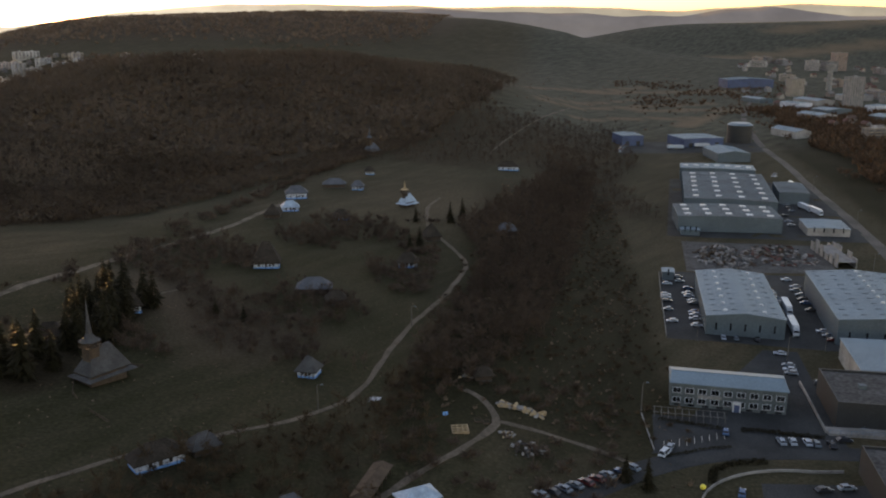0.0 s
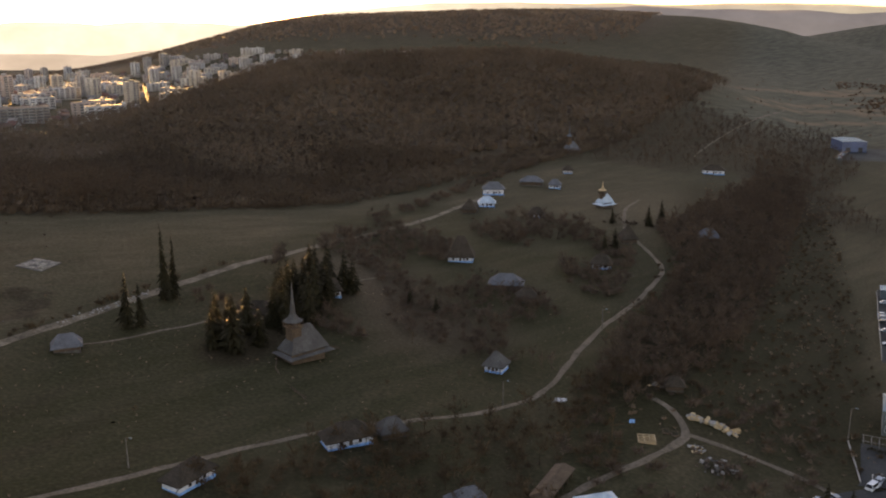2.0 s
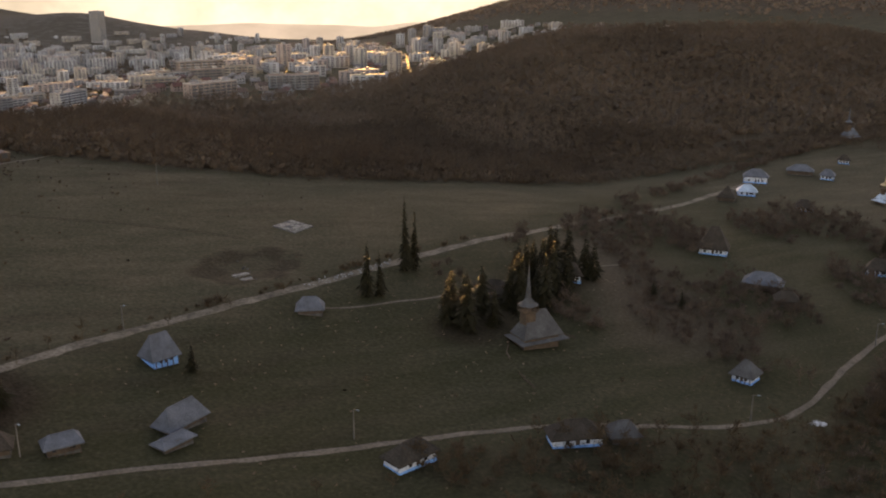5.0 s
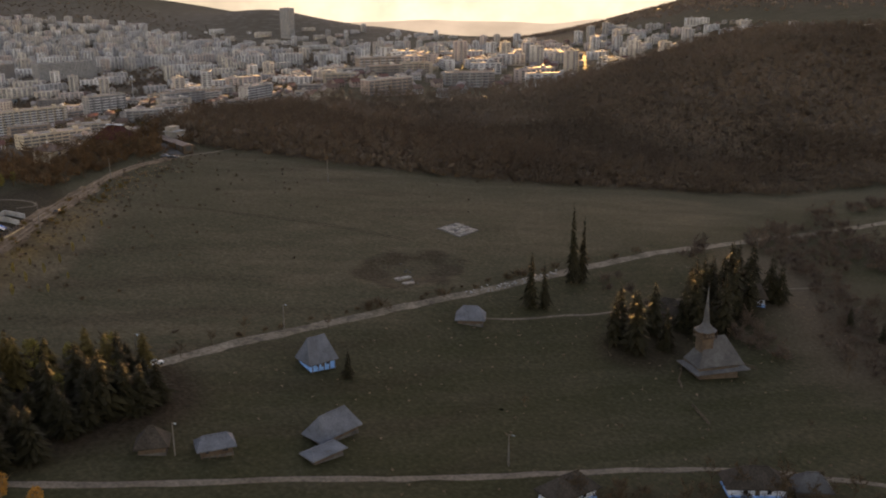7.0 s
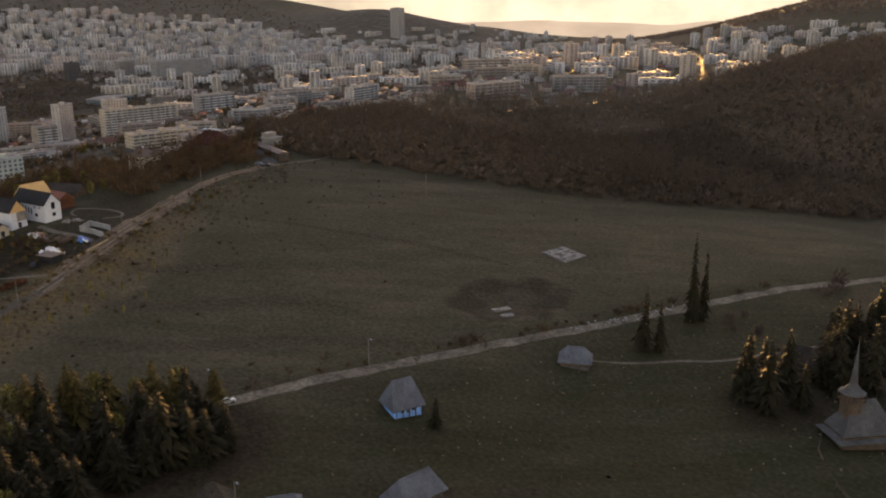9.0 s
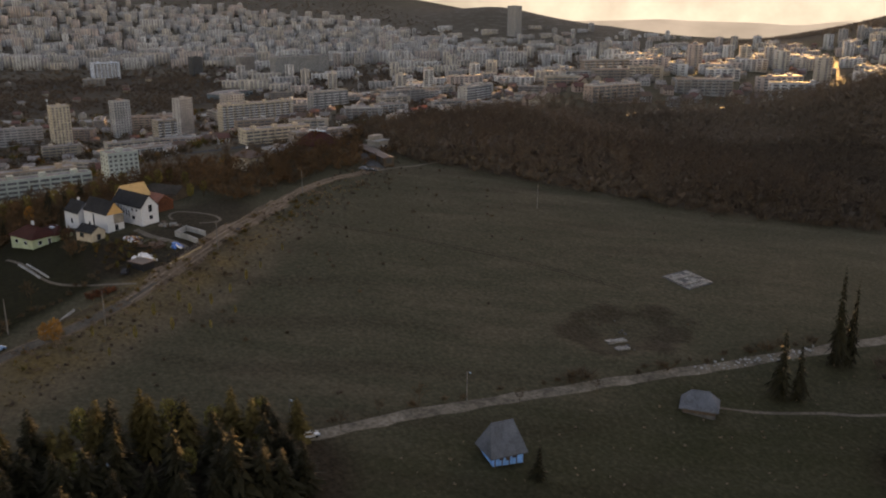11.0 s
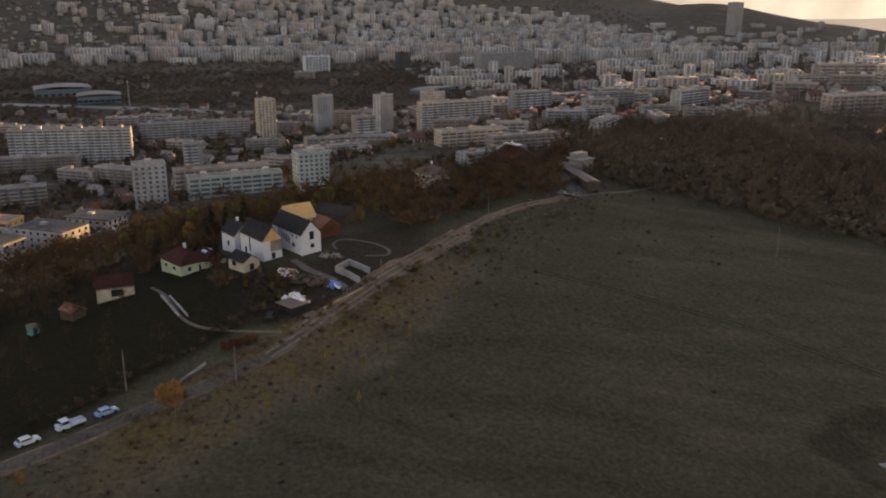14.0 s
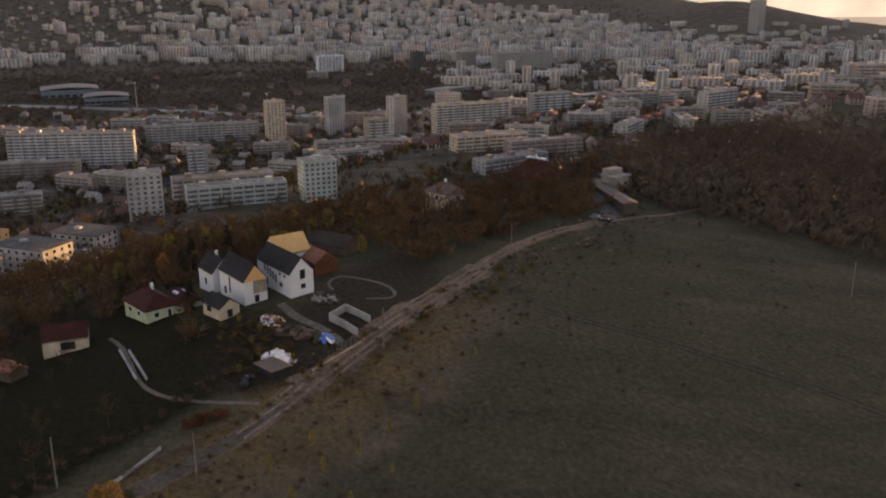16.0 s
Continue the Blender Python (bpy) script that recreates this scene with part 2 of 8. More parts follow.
def box(bm, x0, y0, z0, x1, y1, z1, m=None):
    vs = [bm.verts.new((x, y, z)) for z in (z0, z1) for y in (y0, y1) for x in (x0, x1)]
    for f in ((0, 2, 3, 1), (4, 5, 7, 6), (0, 1, 5, 4), (2, 6, 7, 3), (0, 4, 6, 2), (1, 3, 7, 5)):
        bm.faces.new([vs[i] for i in f])
    if m is not None:
        bmesh.ops.transform(bm, matrix=m, verts=vs)
    return vs


def boxes(*rows):
    bm = bmesh.new()
    for r in rows:
        box(bm, *r)
    return bm


def prism(bm, outline, z0, z1):
    """An upright prism over an outline of (x, y), counter-clockwise."""
    low = [bm.verts.new((x, y, z0)) for x, y in outline]
    top = [bm.verts.new((x, y, z1)) for x, y in outline]
    n = len(outline)
    bm.faces.new(low[::-1]), bm.faces.new(top)
    for i in range(n):
        bm.faces.new((low[i], low[(i + 1) % n], top[(i + 1) % n], top[i]))


def tube(bm, a, b, ra, rb, sides=6):
    a, b = Vector(a), Vector(b)
    q = (b - a).to_track_quat("Z", "Y")
    rings = [[bm.verts.new(p + q @ Vector((r * math.cos(k), r * math.sin(k), 0))) for k in [2 * math.pi * i / sides for i in range(sides)]] for p, r in ((a, ra), (b, rb))]
    for i in range(sides):
        bm.faces.new((rings[0][i], rings[0][(i + 1) % sides], rings[1][(i + 1) % sides], rings[1][i]))
    bm.faces.new(rings[0][::-1]), bm.faces.new(rings[1])


def thing(name, x, y, turn, label, category, group="", kind="", z=None):
    """An Empty on the ground, with its x axis turned by that many degrees."""
    ob = new(name)
    ob.matrix_world = pose(x, y, float(height(x, y)) if z is None else z, 0, 0, turn)
    return tagged(ob, label, category, group, kind)


def from_arrays(name, verts, faces, mat):
    """One mesh from an (n, 3) array and an (m, 3 or 4) array."""
    me = bpy.data.meshes.new(name)
    k = faces.shape[1]
    me.vertices.add(len(verts)), me.loops.add(faces.size), me.polygons.add(len(faces))
    me.vertices.foreach_set("co", verts.astype(np.float32).ravel())
    me.loops.foreach_set("vertex_index", faces.astype(np.int32).ravel())
    me.polygons.foreach_set("loop_start", np.arange(0, faces.size, k, dtype=np.int32))
    me.update(calc_edges=True)
    me.materials.append(mat)
    return new(name, me)


# ---- the ground ----
def ramp(a, b, v):
    """0 below a, 1 above b, smooth between."""
    t = np.clip((np.asarray(v, float) - a) / (b - a), 0, 1)
    return t * t * (3 - 2 * t)


def ridge(x, y, a, b, width):
    """A long hill between two crest points (x, y, height)."""
    vx, vy = b[0] - a[0], b[1] - a[1]
    k = np.clip(((x - a[0]) * vx + (y - a[1]) * vy) / (vx * vx + vy * vy), 0, 1)
    gap = np.hypot(x - a[0] - k * vx, y - a[1] - k * vy)
    return (a[2] + (b[2] - a[2]) * k) * np.exp(-(gap / width) ** 2)


def past_crest(x, y):
    """Metres past the wooded hill's crest, towards the town."""
    return np.interp(y, [222, 300, 450, 650, 900, 1030, 1195], [-460, -485, -525, -505, -430, -300, -115]) - x


def behind_crest(x, y):
    """1 on the far side of the wooded hill's crest, where the slope falls to the town."""
    return ramp(20, 150, past_crest(x, y))


def height(x, y):
    """Height of the ground: museum slope, field, ridge lane, city plain, valley and hills."""
    x, y = np.asarray(x, float), np.asarray(y, float)
    d = -0.761 * (x + 262) - 0.648 * (y - 50)          # across the ridge lane, towards the city
    u = -0.648 * (x + 262) + 0.761 * (y - 50)          # along it
    crest = 4 + 13 * ramp(0, 200, u) - 22 * ramp(230, 520, u)
    floor = -21 - 7 * ramp(-30, 25, x - 0.03 * (y - 200))
    slope = crest + 0.125 * np.minimum(d, 0)
    z = floor + np.logaddexp(0, (slope - floor) / 4) * 4
    z = z + (-44 - z) * ramp(0, 1, (d - 15) / (275 - 180 * ramp(120, 240, u))) - 37 * ramp(270, 450, d)
    z = z + (-81 - z) * ramp(900, 1700, -0.85 * x + 0.2 * y)
    wood = np.maximum.reduce([ridge(x, y, (-115, 1195, 41), (-300, 1030, 67), 230), ridge(x, y, (-300, 1030, 67), (-430, 900, 65), 250),
                              ridge(x, y, (-430, 900, 65), (-520, 650, 7), 200), ridge(x, y, (-520, 650, 7), (-550, 450, 2), 130)]) * (1 - ramp(-120, 40, x)) * (1 - 0.8 * behind_crest(x, y))
    far = np.maximum.reduce([ridge(x, y, (-1750, 2150, 20), (-1180, 2300, 160), 420), ridge(x, y, (-1180, 2300, 160), (-300, 2700, 120), 520),
                             ridge(x, y, (-300, 2700, 110), (250, 2350, 30), 420), ridge(x, y, (500, 3200, 110), (1300, 3000, 130), 500)])
    west = ridge(x, y, (-3600, 1500, 150), (-3200, -600, 190), 700) + ridge(x, y, (-2500, 1950, 40), (-2750, 1800, 70), 260)
    roll = 0.5 * np.sin(x / 31 + 1.3) * np.sin(y / 37) + 0.35 * np.sin((x + y) / 17) * np.sin((x - 2 * y) / 43)
    z = z + 5.0 * np.exp(-((x + 325) ** 2 + (y - 85) ** 2) / 62 ** 2)     # the shoulder that carries the new houses
    pit = np.sqrt(((x + 229) / 13) ** 2 + ((y - 209) / 21) ** 2)
    z = z - 0.7 * (1 - ramp(0.5, 0.95, pit)) + 0.35 * np.exp(-((pit - 1.05) / 0.13) ** 2)
    return z + wood + far + west + roll


def ground_sheet():
    cx, cy, spokes = -150.0, 170.0, 420
    radii = np.concatenate([[0.5], np.geomspace(3, 4900, 300)])
    turn = np.linspace(0, 2 * np.pi, spokes, endpoint=False)
    r, a = np.meshgrid(radii, turn, indexing="ij")
    x, y = cx + r * np.cos(a), cy + r * np.sin(a)
    verts = np.stack([x, y, height(x, y)], -1).reshape(-1, 3)
    i, j = np.meshgrid(np.arange(len(radii) - 1), np.arange(spokes), indexing="ij")
    k = (j + 1) % spokes
    faces = np.stack([i * spokes + j, (i + 1) * spokes + j, (i + 1) * spokes + k, i * spokes + k], -1).reshape(-1, 4)
    ob = from_arrays("ground", verts, faces, GROUND)
    for key, values in (("wood", bare_earth(x, y)), ("golden", sun_gold_verge(x, y)), ("olive", 0.85 * ramp(-216, -192, x) * (1 - ramp(-40, 0, x)) * (1 - ramp(400, 520, y))), ("town", in_town(x, y)), ("dry", dry_grass(x, y)), ("shaded_lush", garden_lawn(x, y)), ("hazy_grass", 0.85 * ramp(780, 1000, y) * ramp(-120, 0, x)), ("stubble", stubble_field(x, y)), ("soil", soil_and_tree_shade(x, y))):
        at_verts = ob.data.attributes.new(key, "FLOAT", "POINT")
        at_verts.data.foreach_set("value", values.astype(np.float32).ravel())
    ob.data.shade_smooth()
    tagged(ob, "late autumn ground of dull grass, dry meadow and brown earth", "ground", kind="structure")


def across(x, y):
    """Metres from the ridge lane towards the city."""
    return -0.761 * (x + 262) - 0.648 * (y - 50)


def wooded(x, y):
    """1 where trees cover the hill, up to the meadow's edge."""
    edge = np.interp(y, [222, 267, 310, 345, 411, 487, 559, 655, 760, 1000, 1250], [-385, -338, -300, -280, -239, -206, -177, -133, -95, -62, -40])
    hill = np.maximum.reduce([ridge(x, y, (-60, 1190, 1), (-300, 1030, 1), 300), ridge(x, y, (-300, 1030, 1), (-430, 880, 1), 330),
                              ridge(x, y, (-430, 880, 1), (-500, 640, 1), 290), ridge(x, y, (-500, 640, 1), (-430, 300, 1), 215)])
    far = ridge(x, y, (-1700, 2250, 1), (-700, 2500, 1), 520)
    return np.maximum(ramp(0.30, 0.40, hill) * ramp(0, 14, edge - x) * (y > 222) * (1 - ramp(0.45, 0.9, behind_crest(x, y))), ramp(0.35, 0.6, far))


def bare_earth(x, y):
    dug = 0.6 * ridge(x, y, (-100, 275, 1), (-160, 330, 1), 40)
    return np.maximum(wooded(x, y), ramp(0.25, 0.8, dug))


def garden_lawn(x, y):
    """Lawns and gardens on the town side of the lane, darkened for shade, and the darker hollow of the museum."""
    d, u = across(x, y), -0.648 * (x + 262) + 0.761 * (y - 50)
    lawn = ramp(2.0, 4.5, d) * (1 - ramp(90, 140, d)) * ramp(-110, -80, u) * (1 - ramp(60, 85, u))
    hollow = ramp(-218, -202, x) * (1 - ramp(-75, -35, x)) * (1 - ramp(240, 340, y)) * ramp(-60, 0, y)
    strip = ramp(-52, -30, x) * (1 - ramp(36, 46, x)) * ramp(195, 240, y) * (1 - ramp(560, 640, y))
    return np.maximum.reduce([lawn, hollow * 0.12, strip * 0.6, 0.8 * ramp(186, 196, x - 0.065 * (y - 500)) * (1 - ramp(250, 300, x)) * (1 - ramp(850, 1000, y))])


def stubble_field(x, y):
    """Narrow pale stubble strips and bare tracks across the valley beyond the depots."""
    strips = [((-20, 1180), (230, 1330), 16), ((-10, 1240), (180, 1420), 12), ((30, 1080), (180, 1120), 14), ((60, 1500), (300, 1560), 26), ((-60, 1420), (160, 1620), 18), ((120, 1210), (330, 1240), 22), ((420, 2500), (900, 2650), 60), ((700, 2900), (1300, 3000), 70), ((150, 1030), (210, 1180), 12)]
    got = np.maximum.reduce([ridge(x, y, (*a, 1), (*b, 1), w) for a, b, w in strips])
    return 0.9 * ramp(0.3, 0.75, got)


def soil_and_tree_shade(x, y):
    """The dug hollow in the field and other dark soil, plus tree shade painted under the spruces, the church grove and
    the belts.
    """
    wave = 0.12 * np.sin(x / 2.3 + y / 5.1) + 0.10 * np.sin(y / 1.9 - x / 4.3)
    r = np.sqrt(((x + 229) / 13) ** 2 + ((y - 209) / 21) ** 2) + wave
    hollow = (0.25 + 0.45 * ramp(0.4, 0.75, r)) * (1 - ramp(0.8, 1.1, r))
    # tree shade as dark ground: spruces, church grove, then the wood belts
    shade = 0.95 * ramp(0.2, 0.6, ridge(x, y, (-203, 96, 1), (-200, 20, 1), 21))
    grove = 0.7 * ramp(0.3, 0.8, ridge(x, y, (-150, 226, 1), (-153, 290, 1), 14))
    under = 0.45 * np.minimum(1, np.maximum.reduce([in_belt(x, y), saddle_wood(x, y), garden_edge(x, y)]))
    d, f, r = across(x, y), -0.94 * x + 0.34 * y, 0.34 * x + 0.94 * y
    wave = np.sin(f * 0.285 + 1.6 * np.sin(r / 37) + 0.7 * np.sin(r / 13 + 1)) * (0.6 + 0.4 * np.sin(r / 29 + f / 41))
    bands = 0.30 * ramp(0.25, 0.95, wave) * ramp(8, 30, -d) * (1 - ramp(150, 185, -d)) * ramp(40, 80, y) * (1 - ramp(250, 290, y))
    dist = np.hypot(x + 110, y - 78)
    park = 0.55 * ramp(1160, 1260, dist) * (1 - ramp(1700, 1820, dist)) * (x < -700)
    plot = 0.75 * ramp(0.15, 0.6, np.maximum(ridge(x, y, (-340, 128, 1), (-306, 104, 1), 12), 0.8 * ridge(x, y, (-318, 92, 1), (-300, 90, 1), 9)) + 0.1 * wave)
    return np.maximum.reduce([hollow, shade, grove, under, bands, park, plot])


def sun_gold_verge(x, y):
    """Patchy grass and briars on the meadow side of the lane, golden with low sunlight painted in."""
    d = across(x, y)
    patchy = 0.5 + 0.5 * np.sin(x / 3.7 + 1.1 * np.sin(y / 5.3)) * np.sin(y / 4.9 - x / 11)
    return ramp(3.0, 6.0, -d) * (1 - ramp(13, 27, -d)) * ramp(48, 66, y) * (1 - ramp(118, 150, y)) * (0.35 + 0.6 * ramp(0.3, 0.8, patchy))


def in_town(x, y):
    return ramp(150, 330, across(x, y)) * (1 - ramp(3200, 3800, np.hypot(x, y)))


def dry_grass(x, y):
    lane = ridge(x, y, (-246, 52, 1), (-318, 140, 1), 15) * (0.75 + 0.25 * np.sin(x / 3.1) * np.sin(y / 4.7))
    strips = 0.9 * ridge(x, y, (-30, 1290, 1), (330, 1390, 1), 45) + 0.7 * ridge(x, y, (20, 1100, 1), (190, 1130, 1), 50) + 0.8 * ridge(x, y, (60, 1560, 1), (300, 1600, 1), 40)
    trail = ridge(x, y, (-258, 74, 1), (-267.2, 90.3, 1), 1.6) + ridge(x, y, (-267.2, 90.3, 1), (-276.8, 112.4, 1), 1.8) + ridge(x, y, (-276.8, 112.4, 1), (-297, 132, 1), 1.6)
    return strips + 0.7 * trail + 0.95 * ramp(0.15, 0.75, lane) + 0.6 * ramp(0, 1, ridge(x, y, (-45, 520, 1), (-20, 500, 1), 60)) + 0.8 * ridge(x, y, (150, 1500, 1), (500, 1900, 1), 330)



def ribbon(name, points, width, mat, label, lift=0.10, ragged=0.0, thick=0.25, shift=0.0):
    """A road or path laid over the ground along a smooth line of (x, y)."""
    line = []
    pts = [Vector(p) for p in points]
    ends = [2 * pts[0] - pts[1], *pts, 2 * pts[-1] - pts[-2]]
    for i in range(1, len(ends) - 2):
        a, b, c, d = ends[i - 1:i + 3]
        n = max(2, int((c - b).length / 3))
        for k in range(n):
            t = k / n
            line.append(0.5 * (2 * b + (c - a) * t + (2 * a - 5 * b + 4 * c - d) * t * t + (3 * b - a - 3 * c + d) * t ** 3))
    line.append(pts[-1])
    bm = bmesh.new()
    rows = []
    for i, p in enumerate(line):
        way = (line[min(i + 1, len(line) - 1)] - line[max(i - 1, 0)]).normalized()
        side = Vector((-way.y, way.x))
        row = []
        for k in (-0.5, -0.42, 0.0, 0.42, 0.5):
            w = width * k * (1 + ragged * noise.noise((p.x * 0.15, p.y * 0.15, k)))
            q = p + side * (w + shift)
            down = thick if abs(k) == 0.5 else 0
            row.append(bm.verts.new((q.x, q.y, float(height(q.x, q.y)) + lift - down)))
        rows.append(row)
    for a, b in zip(rows, rows[1:]):
        for i in range(4):
            bm.faces.new((a[i], a[i + 1], b[i + 1], b[i]))
    bmesh.ops.recalc_face_normals(bm, faces=bm.faces)
    return tagged(link_mesh(name, bm, mat), label, "road", kind="structure")


# paths of the open-air museum, the ridge lane, the valley roads
ribbon("museum_path", [(-186, 52), (-178.7, 63.8), (-153.5, 108), (-129, 147.5), (-103, 188), (-79, 207), (-63.1, 221.2), (-53, 241.5), (-50.7, 275.9), (-47.1, 302.4), (-39.2, 341.7), (-35.3, 385.1), (-44.9, 414.3), (-61.3, 454.8), (-69.5, 508.5), (-66, 540)],
       2.3, TRACK, "pale earth path winding between the museum houses", ragged=0.6)
ribbon("garden_path", [(-22.7, 245.1), (-17.4, 240.9), (-12.3, 229.9), (-13.6, 221.9), (-20.4, 208.3), (-28.9, 192.8), (-37, 178)], 2.4, TRACK, "narrow earth path round the garden plot", ragged=0.5)
ribbon("meadow_path", [(-11, 228), (4, 226), (17, 222), (25, 217)], 1.9, TRACK, "earth track to the parking road", ragged=0.5)
LANE_LINE = [(-226, -12), (-235, 8), (-244.5, 26), (-254, 43.5), (-265, 60), (-273, 74.5), (-281.5, 88), (-289, 96.5), (-297, 104), (-305.5, 112.5), (-317.5, 124.5), (-329, 136.5), (-342, 150), (-354, 163.5), (-363, 178), (-368.5, 191.5), (-379, 204), (-402, 206)]
ribbon("ridge_lane", LANE_LINE, 4.4, LANE, "rutted gravel lane along the ridge", ragged=0.3)
ribbon("asphalt_lane", LANE_LINE[:8], 3.2, WORN_STRIP, "narrow worn asphalt strip along the gardens", lift=0.13, ragged=0.15)
ribbon("lane_verge", LANE_LINE[7:13], 8.0, LANE, "churned bare earth beside the lane", lift=0.05, ragged=0.5)
for k, (a, b, off, wide) in enumerate(((6, 16, -0.95, 0.75), (6, 16, 0.85, 0.7), (7, 12, 2.3, 0.6), (8, 13, -2.4, 0.5))):
    ribbon("wheel_rut", LANE_LINE[a:b], wide, RUT, "pale wheel rut worn along the lane", lift=0.135, ragged=0.7, shift=off)
ribbon("field_lane", [(-226, 10), (-222, 50), (-217, 92), (-213.6, 112.5), (-213, 146.9), (-211.2, 171.1), (-203, 235), (-200, 255.6), (-196, 290), (-178, 380), (-165, 440), (-150, 540)], 4.2, PALE_TRACK, "grassy earth lane below the field", ragged=0.5)
for off in (-0.8, 0.8):
    ribbon("meadow_track", [(-318, 158), (-303.3, 177.2), (-295.2, 186.4), (-287.2, 195.1), (-278.3, 203.6), (-262, 217), (-250, 226)], 0.34, TRAMPLED, "dark wheel track worn across the meadow", lift=0.05, ragged=0.6, shift=off)
ribbon("barn_path", [(-192, 205), (-184.7, 215.7), (-179.1, 227.8), (-172.6, 239), (-167.8, 258.5), (-157.4, 294.8), (-140, 330)], 1.2, TRACK, "faint earth path behind the shingled barn", ragged=0.6)
ribbon("lodge_path", [(-368.5, 192), (-374.8, 210.2), (-378, 224.7), (-391, 259.8)], 1.6, TRACK, "earth track from the lodge to the wood", ragged=0.5)
ribbon("forest_road", [(-47, 715), (-40, 780), (-10, 980), (20, 1150), (60, 1350)], 2.4, TRACK, "pale road along the foot of the wood", ragged=0.3)
ribbon("valley_road", [(150, 300), (163, 400), (171.2, 459.2), (180.2, 571.7), (191.9, 728.7), (204.3, 908.4), (240, 1150), (330, 1500), (470, 2000)], 7.0, OLD_ROAD, "straight grey asphalt road through the works")
ribbon("entrance_road", [(-6, 176), (8, 196), (26, 214), (45, 225), (66, 229), (95, 231), (150, 236), (240, 240)], 9.0, ASPHALT, "curving asphalt access road past the offices")


def yard(name, outline, mat, label, lift=0.06):
    """A flat paved yard over the valley floor, level with the ground at each corner."""
    bm = bmesh.new()
    steps = 10
    (ax, ay), (bx, by), (cx, cy), (dx, dy) = outline
    grid = [[None] * (steps + 1) for _ in range(steps + 1)]
    for i in range(steps + 1):
        for j in range(steps + 1):
            u, v = i / steps, j / steps
            x = (ax * (1 - u) + bx * u) * (1 - v) + (dx * (1 - u) + cx * u) * v
            y = (ay * (1 - u) + by * u) * (1 - v) + (dy * (1 - u) + cy * u) * v
            grid[i][j] = bm.verts.new((x, y, float(height(x, y)) + lift))
    for i in range(steps):
        for j in range(steps):
            bm.faces.new((grid[i][j], grid[i + 1][j], grid[i + 1][j + 1], grid[i][j + 1]))
    bmesh.ops.recalc_face_normals(bm, faces=bm.faces)
    return tagged(link_mesh(name, bm, mat), label, "pavement", kind="structure")


yard("works_yard", [(45.5, 318), (152, 308), (152, 408), (53, 410)], ASPHALT, "worn asphalt yard round the warehouses")
yard("office_yard", [(30, 224), (84, 234), (90, 310), (78, 310)], ASPHALT, "asphalt forecourt beside the office block", 0.09)
yard("car_park", [(31, 226), (54, 236), (53, 249), (33, 250)], ASPHALT, "marked asphalt car park before the offices", 0.12)
yard("plant_yard", [(66, 486), (172, 480), (184, 660), (90, 668)], ASPHALT, "asphalt yard of the large plant", 0.06)
OLD_CONCRETE = material("weathered_concrete", (0.12, 0.118, 0.112), (0.26, 0.255, 0.245), 1.6, 0.4, 0.9, 0.3, dirt=0.5)
OLD_SLAB = material("old_slab", (0.040, 0.042, 0.044), (0.105, 0.108, 0.110), 0.8, 0.15, 0.95, 0.3)
yard("rubble_ground", [(66, 412), (136, 414), (138, 470), (72, 474)], OLD_SLAB, "broken concrete slab of a cleared plant", 0.05)
yard("far_yard", [(62, 800), (200, 830), (205, 900), (70, 880)], ASPHALT, "asphalt yard of the far depots", 0.06)
yard("bus_loop", [(48, 160), (130, 165), (122, 214), (56, 211)], ASPHALT, "asphalt turning loop behind a low wall", 0.05)
yard("house_drive", [(-378, 199), (-374, 205), (-400, 210), (-400, 205)], OLD_SLAB, "gravel forecourt at the end of the lane", 0.14)

# ---- trees ----
def bare_tree(rng, tall, limbs=11, twigs=7, thick=1.0):
    """Triangles of a leafless tree: trunk, limbs and sprays of twigs."""
    tris = []

    def stick(a, b, w):
        a, b = np.array(a), np.array(b)
        side = np.cross(b - a, rng.normal(size=3))
        side = side / (np.linalg.norm(side) + 1e-6) * w
        other = np.cross(b - a, side)
        other = other / (np.linalg.norm(other) + 1e-6) * w
        tris.append((a - side, a + side, b))
        tris.append((a - other, a + other, b))

    top = np.array([rng.normal() * 0.03 * tall, rng.normal() * 0.03 * tall, tall * 0.85])
    stick((0, 0, -0.04 * tall), top, 0.013 * tall)
    for _ in range(limbs):
        k = rng.uniform(0.3, 0.8)
        a = top * k
        ang = rng.uniform(0, 2 * np.pi)
        reach = tall * rng.uniform(0.2, 0.42) * (1.1 - 0.6 * k)
        b = a + np.array([np.cos(ang) * reach, np.sin(ang) * reach, tall * rng.uniform(0.12, 0.3)])
        b[2] = min(b[2], tall)
        stick(a, b, 0.006 * tall * thick)
        for _ in range(twigs):
            c = a + (b - a) * rng.uniform(0.35, 1.0)
            e = c + rng.normal(size=3) * tall * 0.085 + np.array([0, 0, tall * 0.06])
            stick(c, e, 0.0105 * tall * thick)
    return np.array(tris).reshape(-1, 3)


